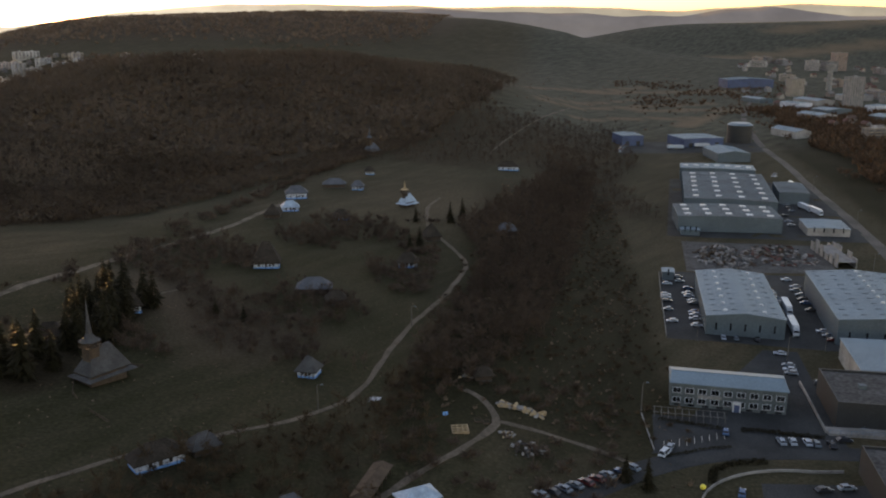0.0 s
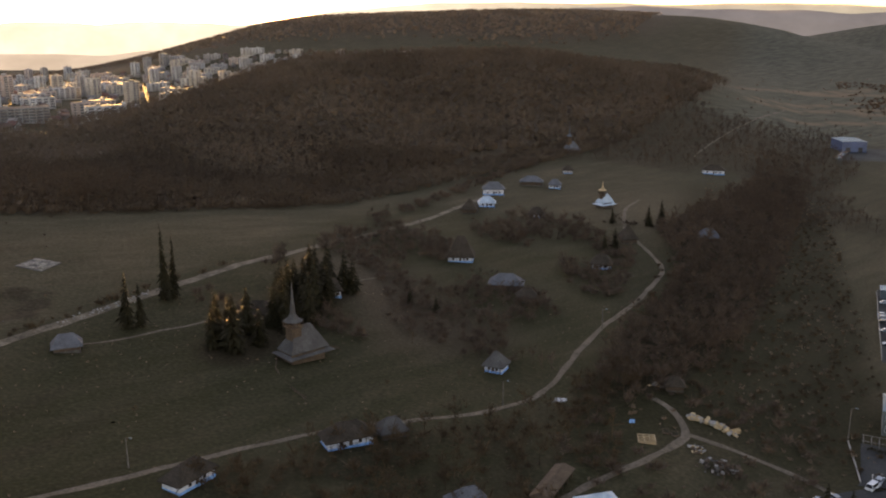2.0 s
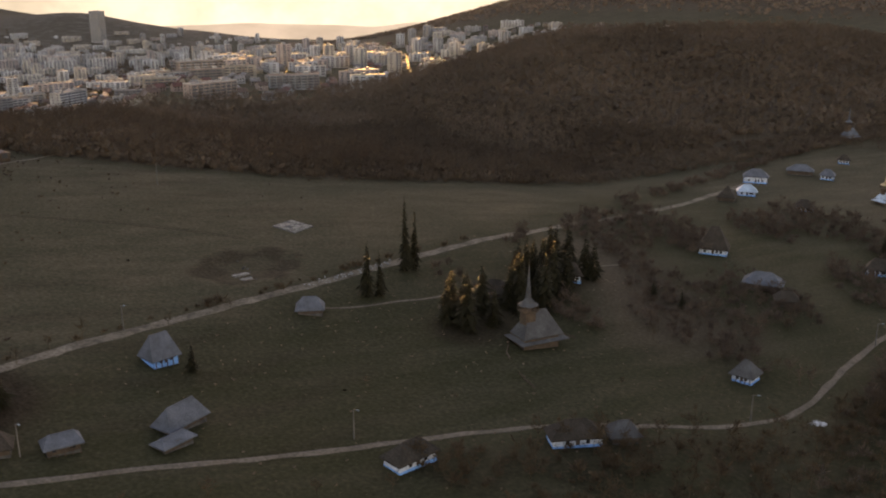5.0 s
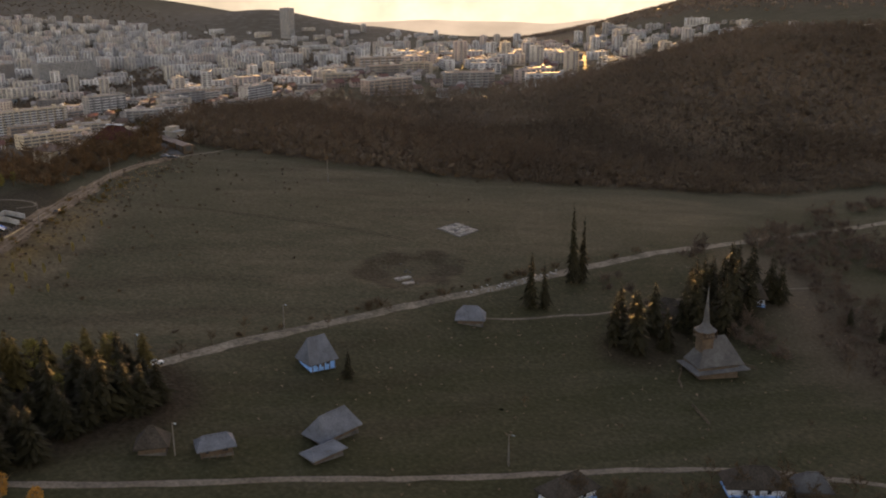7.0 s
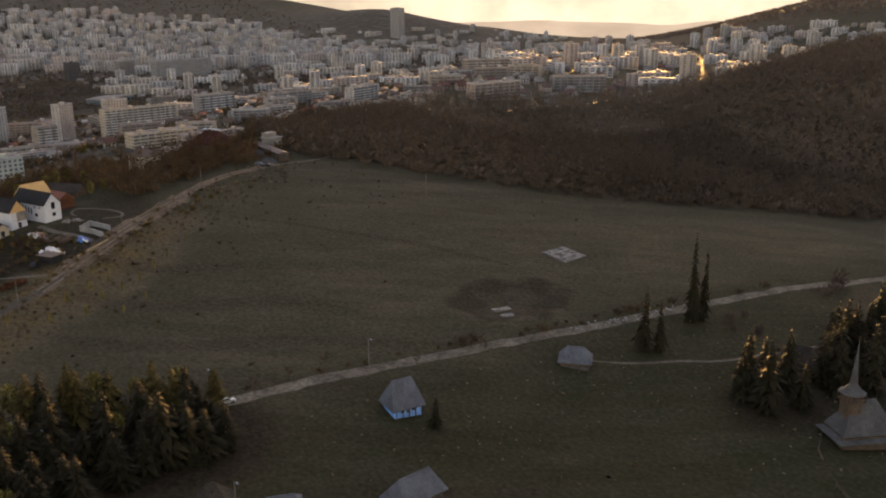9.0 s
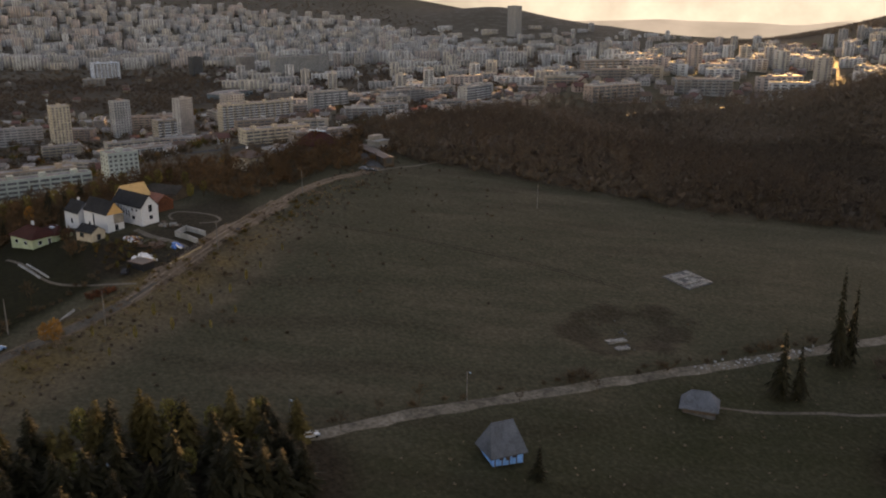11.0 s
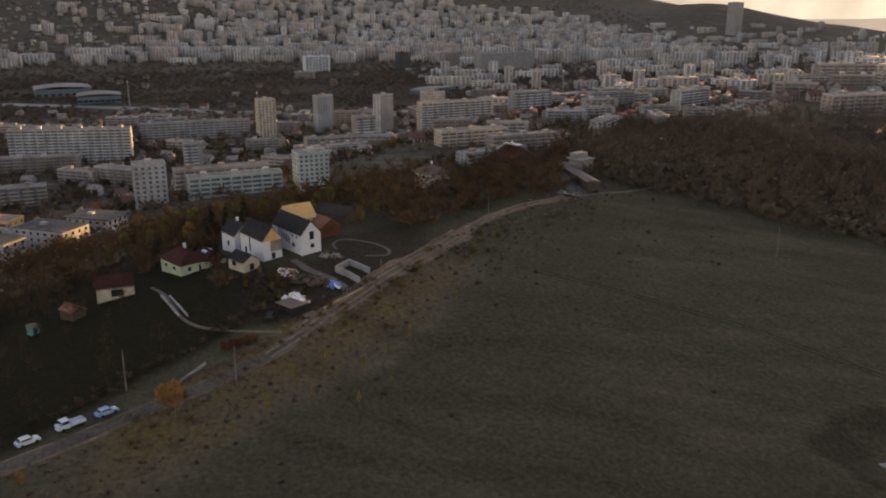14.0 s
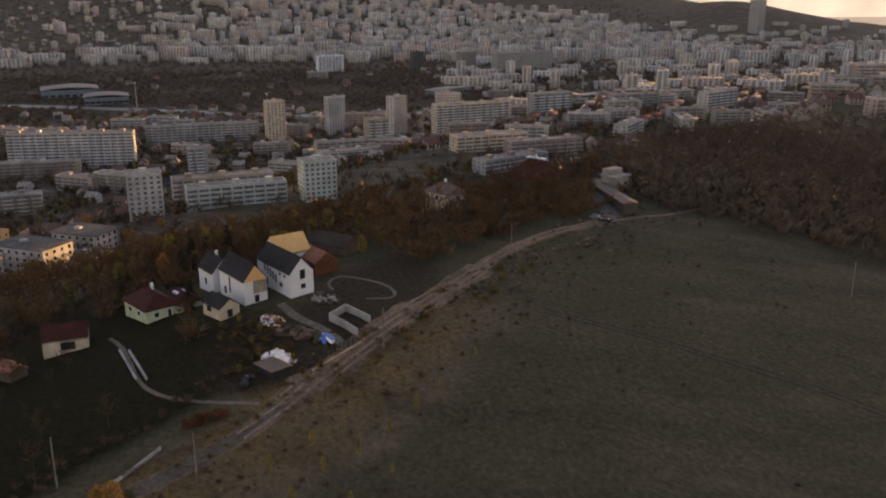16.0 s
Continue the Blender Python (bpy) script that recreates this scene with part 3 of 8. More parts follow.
def conifer_tris(rng, tall):
    """Triangles of a conifer: a trunk and drooping sprays of needles in uneven whorls, full below and ragged above."""
    tris = [((-0.02 * tall, 0, -0.5), (0.02 * tall, 0, -0.5), (0, 0, tall)), ((0, -0.02 * tall, -0.5), (0, 0.02 * tall, -0.5), (0, 0, tall))]
    n = 24
    lobe = rng.uniform(0, 2 * np.pi, 3)
    for i in range(n):
        k = 0.05 + 0.93 * i / n
        reach = tall * 0.27 * (1 - k) ** 0.7 * rng.uniform(0.8, 1.2)
        for j in range(15):
            ang = j * 2 * np.pi / 15 + rng.uniform(-0.4, 0.4) + i
            r = reach * rng.uniform(0.4, 1.2) * (1 + 0.22 * np.cos(ang - lobe[i % 3]))
            way = np.array([np.cos(ang), np.sin(ang), 0])
            z = tall * k + rng.normal() * 0.025 * tall
            for _ in range(2):
                turn = rng.uniform(-0.35, 0.35)
                w = np.array([np.cos(ang + turn), np.sin(ang + turn), 0])
                c = np.array([-w[1], w[0], 0]) * r * rng.uniform(0.10, 0.22)
                tip = w * r * rng.uniform(0.8, 1.1) + np.array([0, 0, z - r * rng.uniform(0.0, 0.45)])
                mid = w * r * rng.uniform(0.15, 0.45) + np.array([0, 0, z + r * rng.uniform(-0.05, 0.2)])
                tris.append((mid - c, mid + c + np.array([0, 0, r * rng.uniform(-0.2, 0.2)]), tip))
    return np.array(tris).reshape(-1, 3)


def leafy_tris(rng, tall):
    """Triangles of a small tree that still holds part of its leaves."""
    tris = [bare_tree(rng, tall)]
    leaves = []
    for _ in range(760):
        v = rng.normal(size=3)
        v = v / np.linalg.norm(v) * rng.uniform(0.3, 1.0) ** 0.5
        c = np.array([v[0] * tall * 0.22, v[1] * tall * 0.22, tall * 0.62 + v[2] * tall * 0.34])
        s = rng.uniform(0.016, 0.030) * tall
        leaves.append(c + rng.normal(size=(3, 3)) * s)
    return np.concatenate(tris), np.concatenate(leaves)


RNG = np.random.default_rng(5)
BARE = [bare_tree(RNG, 1.0) for _ in range(10)]
SPARSE = [bare_tree(RNG, 1.0, 7, 4, 1.5) for _ in range(8)]
MIDDLE = [bare_tree(RNG, 1.0, 8, 5, 1.25) for _ in range(8)]


def clump_tris(rng, n=90, wide=0.022):
    """A loose crown of fine twigs, for shrubs and for trees far off."""
    root = rng.normal(size=(n, 3)) * [0.15, 0.15, 0.12] + [0, 0, 0.3]
    tip = root * [1.9, 1.9, 1] + rng.normal(size=(n, 3)) * [0.12, 0.12, 0.14] + [0, 0, 0.3]
    side = rng.normal(size=(n, 3)) * wide
    return np.stack([root - side, root + side, tip], 1).clip(-0.9, 1.0).reshape(-1, 3)


CLUMPS = [clump_tris(RNG) for _ in range(6)]
THICKET = [clump_tris(RNG, 42, 0.115) for _ in range(6)]
COARSE = [clump_tris(RNG, 36, 0.05) for _ in range(6)]
TOWN_CROWNS = [clump_tris(RNG, 40, 0.042) for _ in range(8)]
PARK_CROWNS = [clump_tris(RNG, 24, 0.05) for _ in range(8)]
PARK_TWIGS = material("park_twigs", (0.058, 0.046, 0.036), (0.104, 0.083, 0.066), 0.2, 0.008, 0.95, 0.0, island=True, tints=[(1, 1, 1), (1.1, 0.98, 0.88), (0.9, 0.92, 0.94), (1.15, 0.95, 0.8)])
# twigs of the town trees, lightened to carry distance haze
TOWN_TWIGS = material("haze_grey_twigs", (0.082, 0.066, 0.052), (0.140, 0.114, 0.090), 0.2, 0.012, 0.95, 0.0, island=True, tints=[(1, 1, 1), (1.1, 1.0, 0.9), (0.85, 0.87, 0.9), (1.0, 0.92, 0.85)])


def wood_of(name, spots, low, high, mat, shapes, label):
    """One object of many trees, for woods that nobody could count."""
    rng = np.random.default_rng(len(spots))
    every = []
    for x, y in spots:
        v = shapes[rng.integers(len(shapes))]
        s, a = rng.uniform(low, high), rng.uniform(0, 2 * np.pi)
        c, n = math.cos(a), math.sin(a)
        w = s * rng.uniform(0.85, 1.3)
        every.append(np.stack([x + w * (v[:, 0] * c - v[:, 1] * n), y + w * (v[:, 0] * n + v[:, 1] * c), v[:, 2] * s], -1) + [0, 0, float(height(x, y))])
    verts = np.concatenate(every)
    ob = from_arrays(name, verts, np.arange(len(verts)).reshape(-1, 3), mat)
    return tagged(ob, label, "wood", kind="stuff")


def scatter(x0, x1, y0, y1, step, keep, seed):
    rng = np.random.default_rng(seed)
    x, y = np.meshgrid(np.arange(x0, x1, step), np.arange(y0, y1, step))
    x, y = x.ravel() + rng.uniform(-0.5, 0.5, x.size) * step, y.ravel() + rng.uniform(-0.5, 0.5, x.size) * step
    ok = rng.uniform(size=x.size) < keep(x, y)
    return np.stack([x[ok], y[ok]], -1)


def close_by(x, y):
    """The part of the hill wood that the camera passes nearest."""
    return np.hypot(x + 110, y - 100) + 60 * np.sin(x / 37 + y / 53) + 30 * np.sin(y / 19) < 500


wood_of("hill_wood", scatter(-760, 60, 210, 1300, 7.0, lambda x, y: wooded(x, y) * close_by(x, y), 3), 9, 14, EDGE_TWIGS, MIDDLE, "bare brown deciduous wood along the foot of the hill")
wood_of("upper_hill_wood", scatter(-760, 60, 210, 1300, 8.0, lambda x, y: wooded(x, y) * ~close_by(x, y), 3), 9, 14, HILL_TWIGS, SPARSE, "bare brown deciduous wood covering the hill")
# next two are added below the canopy to keep low sun out
wood_of("hill_thicket", scatter(-640, -330, 215, 900, 4.6, lambda x, y: np.where((past_crest(x, y) > -75) & (past_crest(x, y) < 45), 0.9, 0.0) * wooded(x, y), 67), 4.5, 7.5, HILL_TWIGS, THICKET, "dense undergrowth added along the hill crest to block low sun")
wood_of("slope_thicket", scatter(-520, -180, 235, 620, 6.0, lambda x, y: np.where(past_crest(x, y) <= -75, 0.9, 0.0) * (wooded(x, y) > 0.7), 68), 4.0, 7.0, EDGE_TWIGS, THICKET, "dense undergrowth added inside the hill wood to block low sun")
wood_of("upper_thicket", scatter(-520, -20, 300, 1150, 9.5, lambda x, y: np.where((past_crest(x, y) <= -75) & (y > 560 + 0.5 * (x + 350)) | (past_crest(x, y) <= 30) & (y > 890), 0.9, 0.0) * (wooded(x, y) > 0.6), 69), 5.0, 8.0, HILL_TWIGS, THICKET, "brown undergrowth inside the upper hill wood")
wood_of("far_wood", scatter(-1900, -300, 1900, 3000, 15, lambda x, y: 0.85 * wooded(x, y), 9), 8, 12, BARK, COARSE, "distant bare woods on the far ridge")


def in_belt(x, y):
    """The dark belt of trees between the museum path and the works."""
    left = np.interp(y, [240, 280, 340, 385, 415, 460, 520, 640], [-40, -42, -32, -28, -34, -46, -30, 0])
    right = np.interp(y, [240, 300, 400, 520, 640, 800], [-26, 0, 12, 24, 34, 46])
    return np.where((x > left) & (x < right) & (y > 250) & (y < 780), 0.9 * (1 - 0.9 * ramp(560, 780, y)), 0.0)


def in_orchard(x, y):
    """Scattered trees between the museum houses, with the meadows left open."""
    spot = (x > -190) & (x < -48) & (y > 255) & (y < 470)
    clump = np.sin(x / 19 + 0.6) * np.sin(y / 23 + 1.1) + 0.4 * np.sin((x + y) / 9)
    return np.where(spot & (clump > 0.0), 0.7, 0.0) * (np.hypot(x + 128, y - 234) > 14)


def in_gully(x, y):
    """The wooded slope between the lane and the town."""
    d = across(x, y)
    u = -0.648 * (x + 262) + 0.761 * (y - 50)
    verge = np.interp(u, [110, 128, 150, 176, 200, 230], [0, 0, -3, -10, -14, -14])
    near = (d > verge + 6) & (d < 60) & (u > 120) & (u < 232) | (d > 24) & (d < 60) & (u > 60) & (u < 130)
    slope = (d > 60) & (d < 215) & (u > -110) & (u < 330)
    clear = (np.hypot(x + 404, y - 216) > 7) & (np.hypot((x + 393) / 2.2, y - 209) > 5.5) & (np.hypot(x + 376, y - 203) > 6) & (np.hypot(x + 341, y - 96) > 19) & (np.hypot(x + 338, y - 75) > 15) & (np.hypot(x + 350, y - 110) > 15) & (np.hypot(x + 363, y - 117) > 11) & (np.hypot(x + 404, y - 158) > 9) & (np.hypot(x + 424, y - 196) > 12) & (np.hypot(x + 333, y - 117) > 13)
    return np.where(near | slope, 0.75, 0.0) * clear


wood_of("belt_wood", scatter(-60, 60, 240, 800, 5.0, in_belt, 11), 6, 10, SCRUB_TWIGS, BARE, "dense bare trees beside the museum path")
wood_of("orchard_trees", scatter(-200, -40, 250, 480, 5.0, in_orchard, 12), 4, 7.5, SCRUB_TWIGS, BARE, "bare fruit trees among the museum houses")
wood_of("orchard_shrubs", scatter(-200, -40, 250, 480, 4.5, in_orchard, 42), 2.5, 5.0, SCRUB_TWIGS, CLUMPS, "brown bushes among the museum houses")
wood_of("slope_shrubs", scatter(-460, -280, 60, 300, 4.0, in_gully, 43), 3, 6, SLOPE_TWIGS, CLUMPS, "brown undergrowth on the slope beside the lane")
wood_of("belt_shrubs", scatter(-60, 60, 190, 800, 4.5, lambda x, y: np.maximum(in_belt(x, y), np.where((x > -44) & (x < 22) & (y < 262) & (np.hypot(x + 14, y - 226) > 17), 0.35, 0.0)), 44), 2.0, 4.5, SCRUB_TWIGS, CLUMPS, "dense brown bushes beside the museum path")
wood_of("strip_bushes", scatter(-46, 43, 232, 560, 3.6, lambda x, y: np.where((in_belt(x, y) < 0.1) & (x > -44 + 0.04 * (y - 230)) & (np.hypot(x - 54, y - 262) > 24) & (np.hypot(x + 20, y - 231) > 20), 0.5, 0.0), 46), 1.0, 2.6, DARK_TWIGS, CLUMPS, "dark low bushes on the strip beside the works")
wood_of("slope_wood", scatter(-640, -280, -100, 420, 6.0, in_gully, 13), 6, 12, SLOPE_TWIGS, BARE, "bare trees on the slope above the town")
wood_of("valley_wood", scatter(200, 460, 380, 1250, 6.6, lambda x, y: np.where(x > 246 + 0.05 * (y - 740) + 8 * np.sin(y / 29), 0.8, 0.04) * (x > 200 + 0.06 * (y - 500)), 14), 5, 10, RUSSET, TOWN_CROWNS, "bare russet trees beyond the valley road")


def saddle_wood(x, y):
    """The dark wood that fills the saddle between the upper meadow, the hill's end and the depots."""
    right = 62 + 0.04 * (y - 640) + 10 * np.sin(y / 37)
    meadow = (y < 648) & (x < -4 + 0.1 * (y - 600))
    clear = (np.hypot(x + 136, y - 676) > 17) & (np.hypot(x + 29, y - 652) > 17)
    edge = np.interp(y, [600, 655, 760, 1000, 1250], [-150, -133, -95, -62, -40])
    return np.where((x > edge - 6) & (x < right) & (y > 525) & (y < 1040) & ~meadow & clear, 0.8 * (1 - ramp(880, 1040, y)), 0.0)


wood_of("saddle_wood", scatter(-140, 100, 520, 1050, 6.2, saddle_wood, 61), 5, 10, SCRUB_TWIGS, SPARSE, "dark bare wood in the saddle below the hill's end")


def garden_edge(x, y):
    """Dark trees between the museum path and the garden plot."""
    path = np.interp(y, [147, 188, 207, 221, 241, 276], [-129, -103, -79, -63, -53, -50.7])
    clear = (np.hypot(x + 36, y - 189) > 9) & (np.hypot(x + 27, y - 179) > 9) & (np.hypot(x + 48, y - 234) > 4) & (np.hypot(x + 20, y - 231) > 15)
    return np.where((x > path + 7) & (x < -26) & (y > 150) & (y < 262) & clear, 0.30 + 0.35 * (np.sin(x / 7 + 1) * np.sin(y / 9) > -0.1), 0.0)


wood_of("garden_edge_trees", scatter(-120, -20, 150, 262, 5.4, garden_edge, 62), 5, 9, DARK_TWIGS, BARE, "dark bare trees between the path and the garden")
wood_of("garden_edge_bushes", scatter(-120, -20, 150, 262, 3.8, garden_edge, 63), 1.5, 3.6, DARK_TWIGS, CLUMPS, "dark tangled bushes between the path and the garden")
wood_of("lane_hedge", scatter(-222, -190, 60, 300, 3.4, lambda x, y: np.where(np.abs(x - np.interp(y, [60, 112, 147, 171, 235, 256, 290], [-224, -216.5, -216, -214, -206, -203, -199])) < 1.7, 0.55, 0.0), 64), 1.5, 4.0, DARK_TWIGS, CLUMPS, "thin bare hedge along the field lane")
wood_of("hollow_hedge", scatter(-200, -130, 450, 690, 4.0, lambda x, y: np.where(np.abs(x - np.interp(y, [455, 548, 671], [-184, -169, -143])) < 4.5, 0.85, 0.0), 65), 2.5, 5.5, SCRUB_TWIGS, CLUMPS, "dark hedge climbing to the wood's edge")


ground_sheet()


def town_trees(x, y):
    """Street and park trees between the town's blocks, thick along the river."""
    d, r = across(x, y), np.hypot(x + 110, y - 78)
    park = ramp(1180, 1260, r) * (1 - ramp(1640, 1760, r))
    u = -0.648 * (x + 262) + 0.761 * (y - 50)
    bank = np.abs(x - np.interp(y, [-420, -190, -60, 40, 183, 330, 520, 700], [-1560, -1484, -1420, -1369, -1285, -1260, -1330, -1420])) > 24
    return bank * np.where((d > 240) | (d > 20) & (u > 360), 0.75 * (1 - park), 0.0) * (wooded(x, y) < 0.2)


def park_trees(x, y):
    """The wooded park and river banks across the middle of the town."""
    r, turn = np.hypot(x + 110, y - 78), np.degrees(np.arctan2(y - 78, -x - 110))
    bank = np.abs(x - np.interp(y, [-420, -190, -60, 40, 183, 330, 520, 700], [-1560, -1484, -1420, -1369, -1285, -1260, -1330, -1420])) > 20
    lawns = np.sin(x / 47 + y / 83) * np.sin(y / 61 - x / 97) > 0.55
    return bank * np.where(lawns, 0.15, 0.95) * ramp(1180, 1260, r) * (1 - ramp(1700, 1800, r)) * (turn > -22) * (turn < 50)


wood_of("park_trees", scatter(-1950, -1000, -700, 1500, 10.0, park_trees, 16), 4, 8.5, PARK_TWIGS, PARK_CROWNS, "dense brown bare trees of the riverside park")
wood_of("town_trees", scatter(-2200, -400, -500, 1500, 16.5, town_trees, 15), 5, 11, TOWN_TWIGS, TOWN_CROWNS, "bare street and park trees between the town blocks")


wood_of("courtyard_trees", scatter(-1080, -460, -260, 560, 9.0, lambda x, y: np.where((across(x, y) > 190) & (np.abs(across(x, y) - 258) > 24) & (wooded(x, y) < 0.2), 0.55, 0.0), 71), 4, 9, DARK_TWIGS, TOWN_CROWNS, "bare trees crowding the courtyards between the blocks")


def under_edge(x, y):
    """Undergrowth in the outer belt of the hill wood."""
    edge = np.interp(y, [222, 267, 310, 345, 411, 487, 559, 655, 760], [-385, -338, -300, -280, -239, -206, -177, -133, -95])
    return np.where((edge - x > 0) & (edge - x < 42) & (y > 224) & (y < 760), 0.85, 0.0)


# added at the edge to stop sun streaks between the trunks
wood_of("undergrowth", scatter(-440, -90, 224, 760, 4.0, under_edge, 31), 3.0, 6.0, EDGE_TWIGS, CLUMPS, "tangled brown undergrowth along the wood's edge")

wood_of("west_slope_trees", scatter(-3500, -2150, -1500, 1500, 23, lambda x, y: 0.62 * (np.hypot(x + 110, y - 78) > 2030), 45), 5, 10, TOWN_TWIGS, TOWN_CROWNS, "bare trees between the houses of the far slope")
wood_of("verge_bushes", scatter(-370, -225, 20, 200, 2.6, lambda x, y: np.where((across(x, y) < -4) & (across(x, y) > -24), 0.42 * np.exp(-((across(x, y) + 9) / 9) ** 2) + 0.06, 0.0), 47), 0.5, 1.6, BARK, CLUMPS, "rough brown briars and weeds beside the lane")
wood_of("russet_scrub", scatter(120, 420, 1120, 1750, 9, lambda x, y: np.where(np.sin(x / 41 + 1) * np.sin(y / 57) + 0.5 * np.sin((x - y) / 23) > 0.0, 0.6, 0.05), 48), 2.5, 6, RUSSET, TOWN_CROWNS, "russet scrub and young trees across the valley fields")
TOWN_LEAVES = material("withered_leaves", (0.060, 0.050, 0.016), (0.150, 0.110, 0.036), 1.0, 0.05, 0.9, 0.0, island=True, tints=[(1, 1, 1), (1.5, 0.85, 0.5), (0.6, 0.75, 0.7), (0.5, 0.6, 0.55)])
wood_of("leafy_town_trees", scatter(-1300, -420, -420, 760, 15, lambda x, y: np.where((across(x, y) > 150) & (np.abs(across(x, y) - 258) > 24) & (wooded(x, y) < 0.2), 0.3, 0.0), 49), 5, 10, TOWN_LEAVES, COARSE, "withered leafy trees and evergreens between the town blocks")


# ---- museum houses ----
def hip_roof(bm, l, w, z, h, over, ridge_len, thick=0.3):
    """A hipped roof with eaves and thickness over a plan of l by w."""
    x, y, r = l / 2 + over, w / 2 + over, ridge_len / 2
    low = [bm.verts.new(p) for p in ((-x, -y, z), (x, -y, z), (x, y, z), (-x, y, z))]
    mid = [bm.verts.new(p) for p in ((-x, -y, z + thick), (x, -y, z + thick), (x, y, z + thick), (-x, y, z + thick))]
    a, b = bm.verts.new((-r, 0, z + h)), bm.verts.new((r, 0, z + h))
    bm.faces.new(low[::-1])
    for i in range(4):
        bm.faces.new((low[i], low[(i + 1) % 4], mid[(i + 1) % 4], mid[i]))
    bm.faces.new((mid[0], mid[1], b, a)), bm.faces.new((mid[2], mid[3], a, b))
    bm.faces.new((mid[1], mid[2], b)), bm.faces.new((mid[3], mid[0], a))
    bmesh.ops.recalc_face_normals(bm, faces=bm.faces)


def ridge_cap(bm, r, z):
    tube(bm, (-r, 0, z), (r, 0, z), 0.16, 0.16, 6)


def peasant_house(x, y, turn, l, w, wall, roof, mats, label, porch=True, ridge_share=0.45, windows=3, category="house", lift=0.0):
    """A low house with a big hipped roof: wall, roof, porch posts, door and windows."""
    house = thing("peasant_house" if category == "house" else "barn", x, y, turn, label, category, group="museum buildings")
    wm, rm = mats
    part("wall", boxes((-l / 2, -w / 2, -1.2, l / 2, w / 2, wall)), wm, house)
    painted = wm in (LIMEWASH, BLUEWASH)
    part("plinth", boxes((-l / 2 - 0.12, -w / 2 - 0.12, -1.2, l / 2 + 0.12, w / 2 + 0.12, 0.6 if painted else 0.3)), BLUEWASH if painted else OLD_SLAB, house, "blue painted plinth" if painted else "dark stone plinth")
    bm = bmesh.new()
    hip_roof(bm, l, w, wall - 0.25, roof, 0.8, l * ridge_share)
    top = part("roof", bm, rm, house)
    bm = bmesh.new()
    ridge_cap(bm, l * ridge_share / 2, wall - 0.25 + roof)
    part("ridge", bm, rm, top)
    if porch:
        for i in range(5):
            px = -l / 2 + 0.2 + i * (l - 0.4) / 4
            part("post", boxes((px - 0.09, -w / 2 - 0.72, -0.6, px + 0.09, -w / 2 - 0.54, wall - 0.1)), TIMBER, house)
    part("door", boxes((-0.5, -w / 2 - 0.06, 0.1, 0.5, -w / 2 + 0.05, 2.0)), TIMBER, house, "dark plank door")
    for i in range(windows):
        wx = -l / 2 + (i + 0.7) * l / (windows + 0.4)
        if abs(wx) < 1.0:
            wx += 1.6
        f = part("window", boxes((wx - 0.45, -w / 2 - 0.07, 0.9, wx + 0.45, -w / 2 + 0.03, 1.9)), TIMBER, house)
        part("pane", boxes((wx - 0.36, -w / 2 - 0.10, 0.98, wx + 0.36, -w / 2 - 0.071, 1.82)), WINDOW, f)
    return house


OLD_SHINGLE = material("old_dark_shingle", (0.042, 0.045, 0.048), (0.092, 0.096, 0.102), 4.0, 0.3, 0.9, 0.5)
BLUE_ROOF = material("pale_blue_roof", (0.22, 0.32, 0.44), (0.32, 0.43, 0.55), 1.5, 0.3, 0.5, 0.1)
WHITE_T, WHITE_S, WOOD_T, WOOD_S, BLUE_T = (LIMEWASH, THATCH), (LIMEWASH, SHINGLE), (TIMBER, THATCH), (TIMBER, SHINGLE), (BLUEWASH, SHINGLE)
peasant_house(-92.1, 186.9, 44.7, 12.0, 5.6, 2.5, 3.8, WHITE_T, "long white limewashed house under a dark thatched roof by the path", porch=False, windows=2)
peasant_house(-83.5, 195.3, 42, 6.4, 5.0, 2.0, 3.3, (TIMBER, OLD_SHINGLE), "grey shingled timber barn beside the white house", category="barn", porch=False, windows=0)
peasant_house(-114.9, 152.5, 79, 10.7, 5.3, 2.4, 3.6, WHITE_T, "white limewashed house with a dark thatched roof by the path", porch=False, windows=2)
peasant_house(-71.3, 250.0, -6, 5.6, 5.4, 2.2, 4.2, (LIMEWASH, OLD_SHINGLE), "small white house with blue plinth and steep grey roof", ridge_share=0.25, windows=2)
peasant_house(-122, 367, 14, 11, 8, 2.4, 9.0, WHITE_T, "white house under a very tall thatched roof", ridge_share=0.3)
peasant_house(-152, 520, 18, 12.5, 8, 3.4, 4.2, WHITE_S, "white two-room house with a dark hipped roof on the upper meadow")
peasant_house(-146, 486, 20, 9, 6, 2.4, 3.6, (LIMEWASH, BLUE_ROOF), "small house under a pale blue sheet-covered roof")
peasant_house(-150, 466, 10, 8, 8, 2.2, 5.5, WOOD_T, "round-looking thatched timber barn", category="barn", porch=False, ridge_share=0.1, windows=0)
peasant_house(-137, 556, 12, 14, 6, 2.6, 3.6, WOOD_S, "long grey shingled timber barn on the upper meadow", category="barn", porch=False, windows=0)
peasant_house(-121, 553, 8, 7, 6, 2.4, 3.6, (LIMEWASH, SHINGLE), "small house with a grey roof on the upper meadow")
peasant_house(-123, 602, 15, 6, 5, 2.4, 3.2, WHITE_T, "small white thatched hut at the wood's edge")
peasant_house(-61, 379, 5, 8, 6, 2.2, 4.4, WHITE_T, "thatched house with white walls among bare trees")
peasant_house(-92, 335, 10, 13, 7, 2.2, 4.0, WOOD_S, "broad grey shingled timber barn among bare trees", category="barn", porch=False, windows=0)
peasant_house(-80, 322, 22, 7, 5, 2.0, 3.4, WOOD_T, "small thatched timber barn behind the orchard", category="barn", porch=False, windows=0)
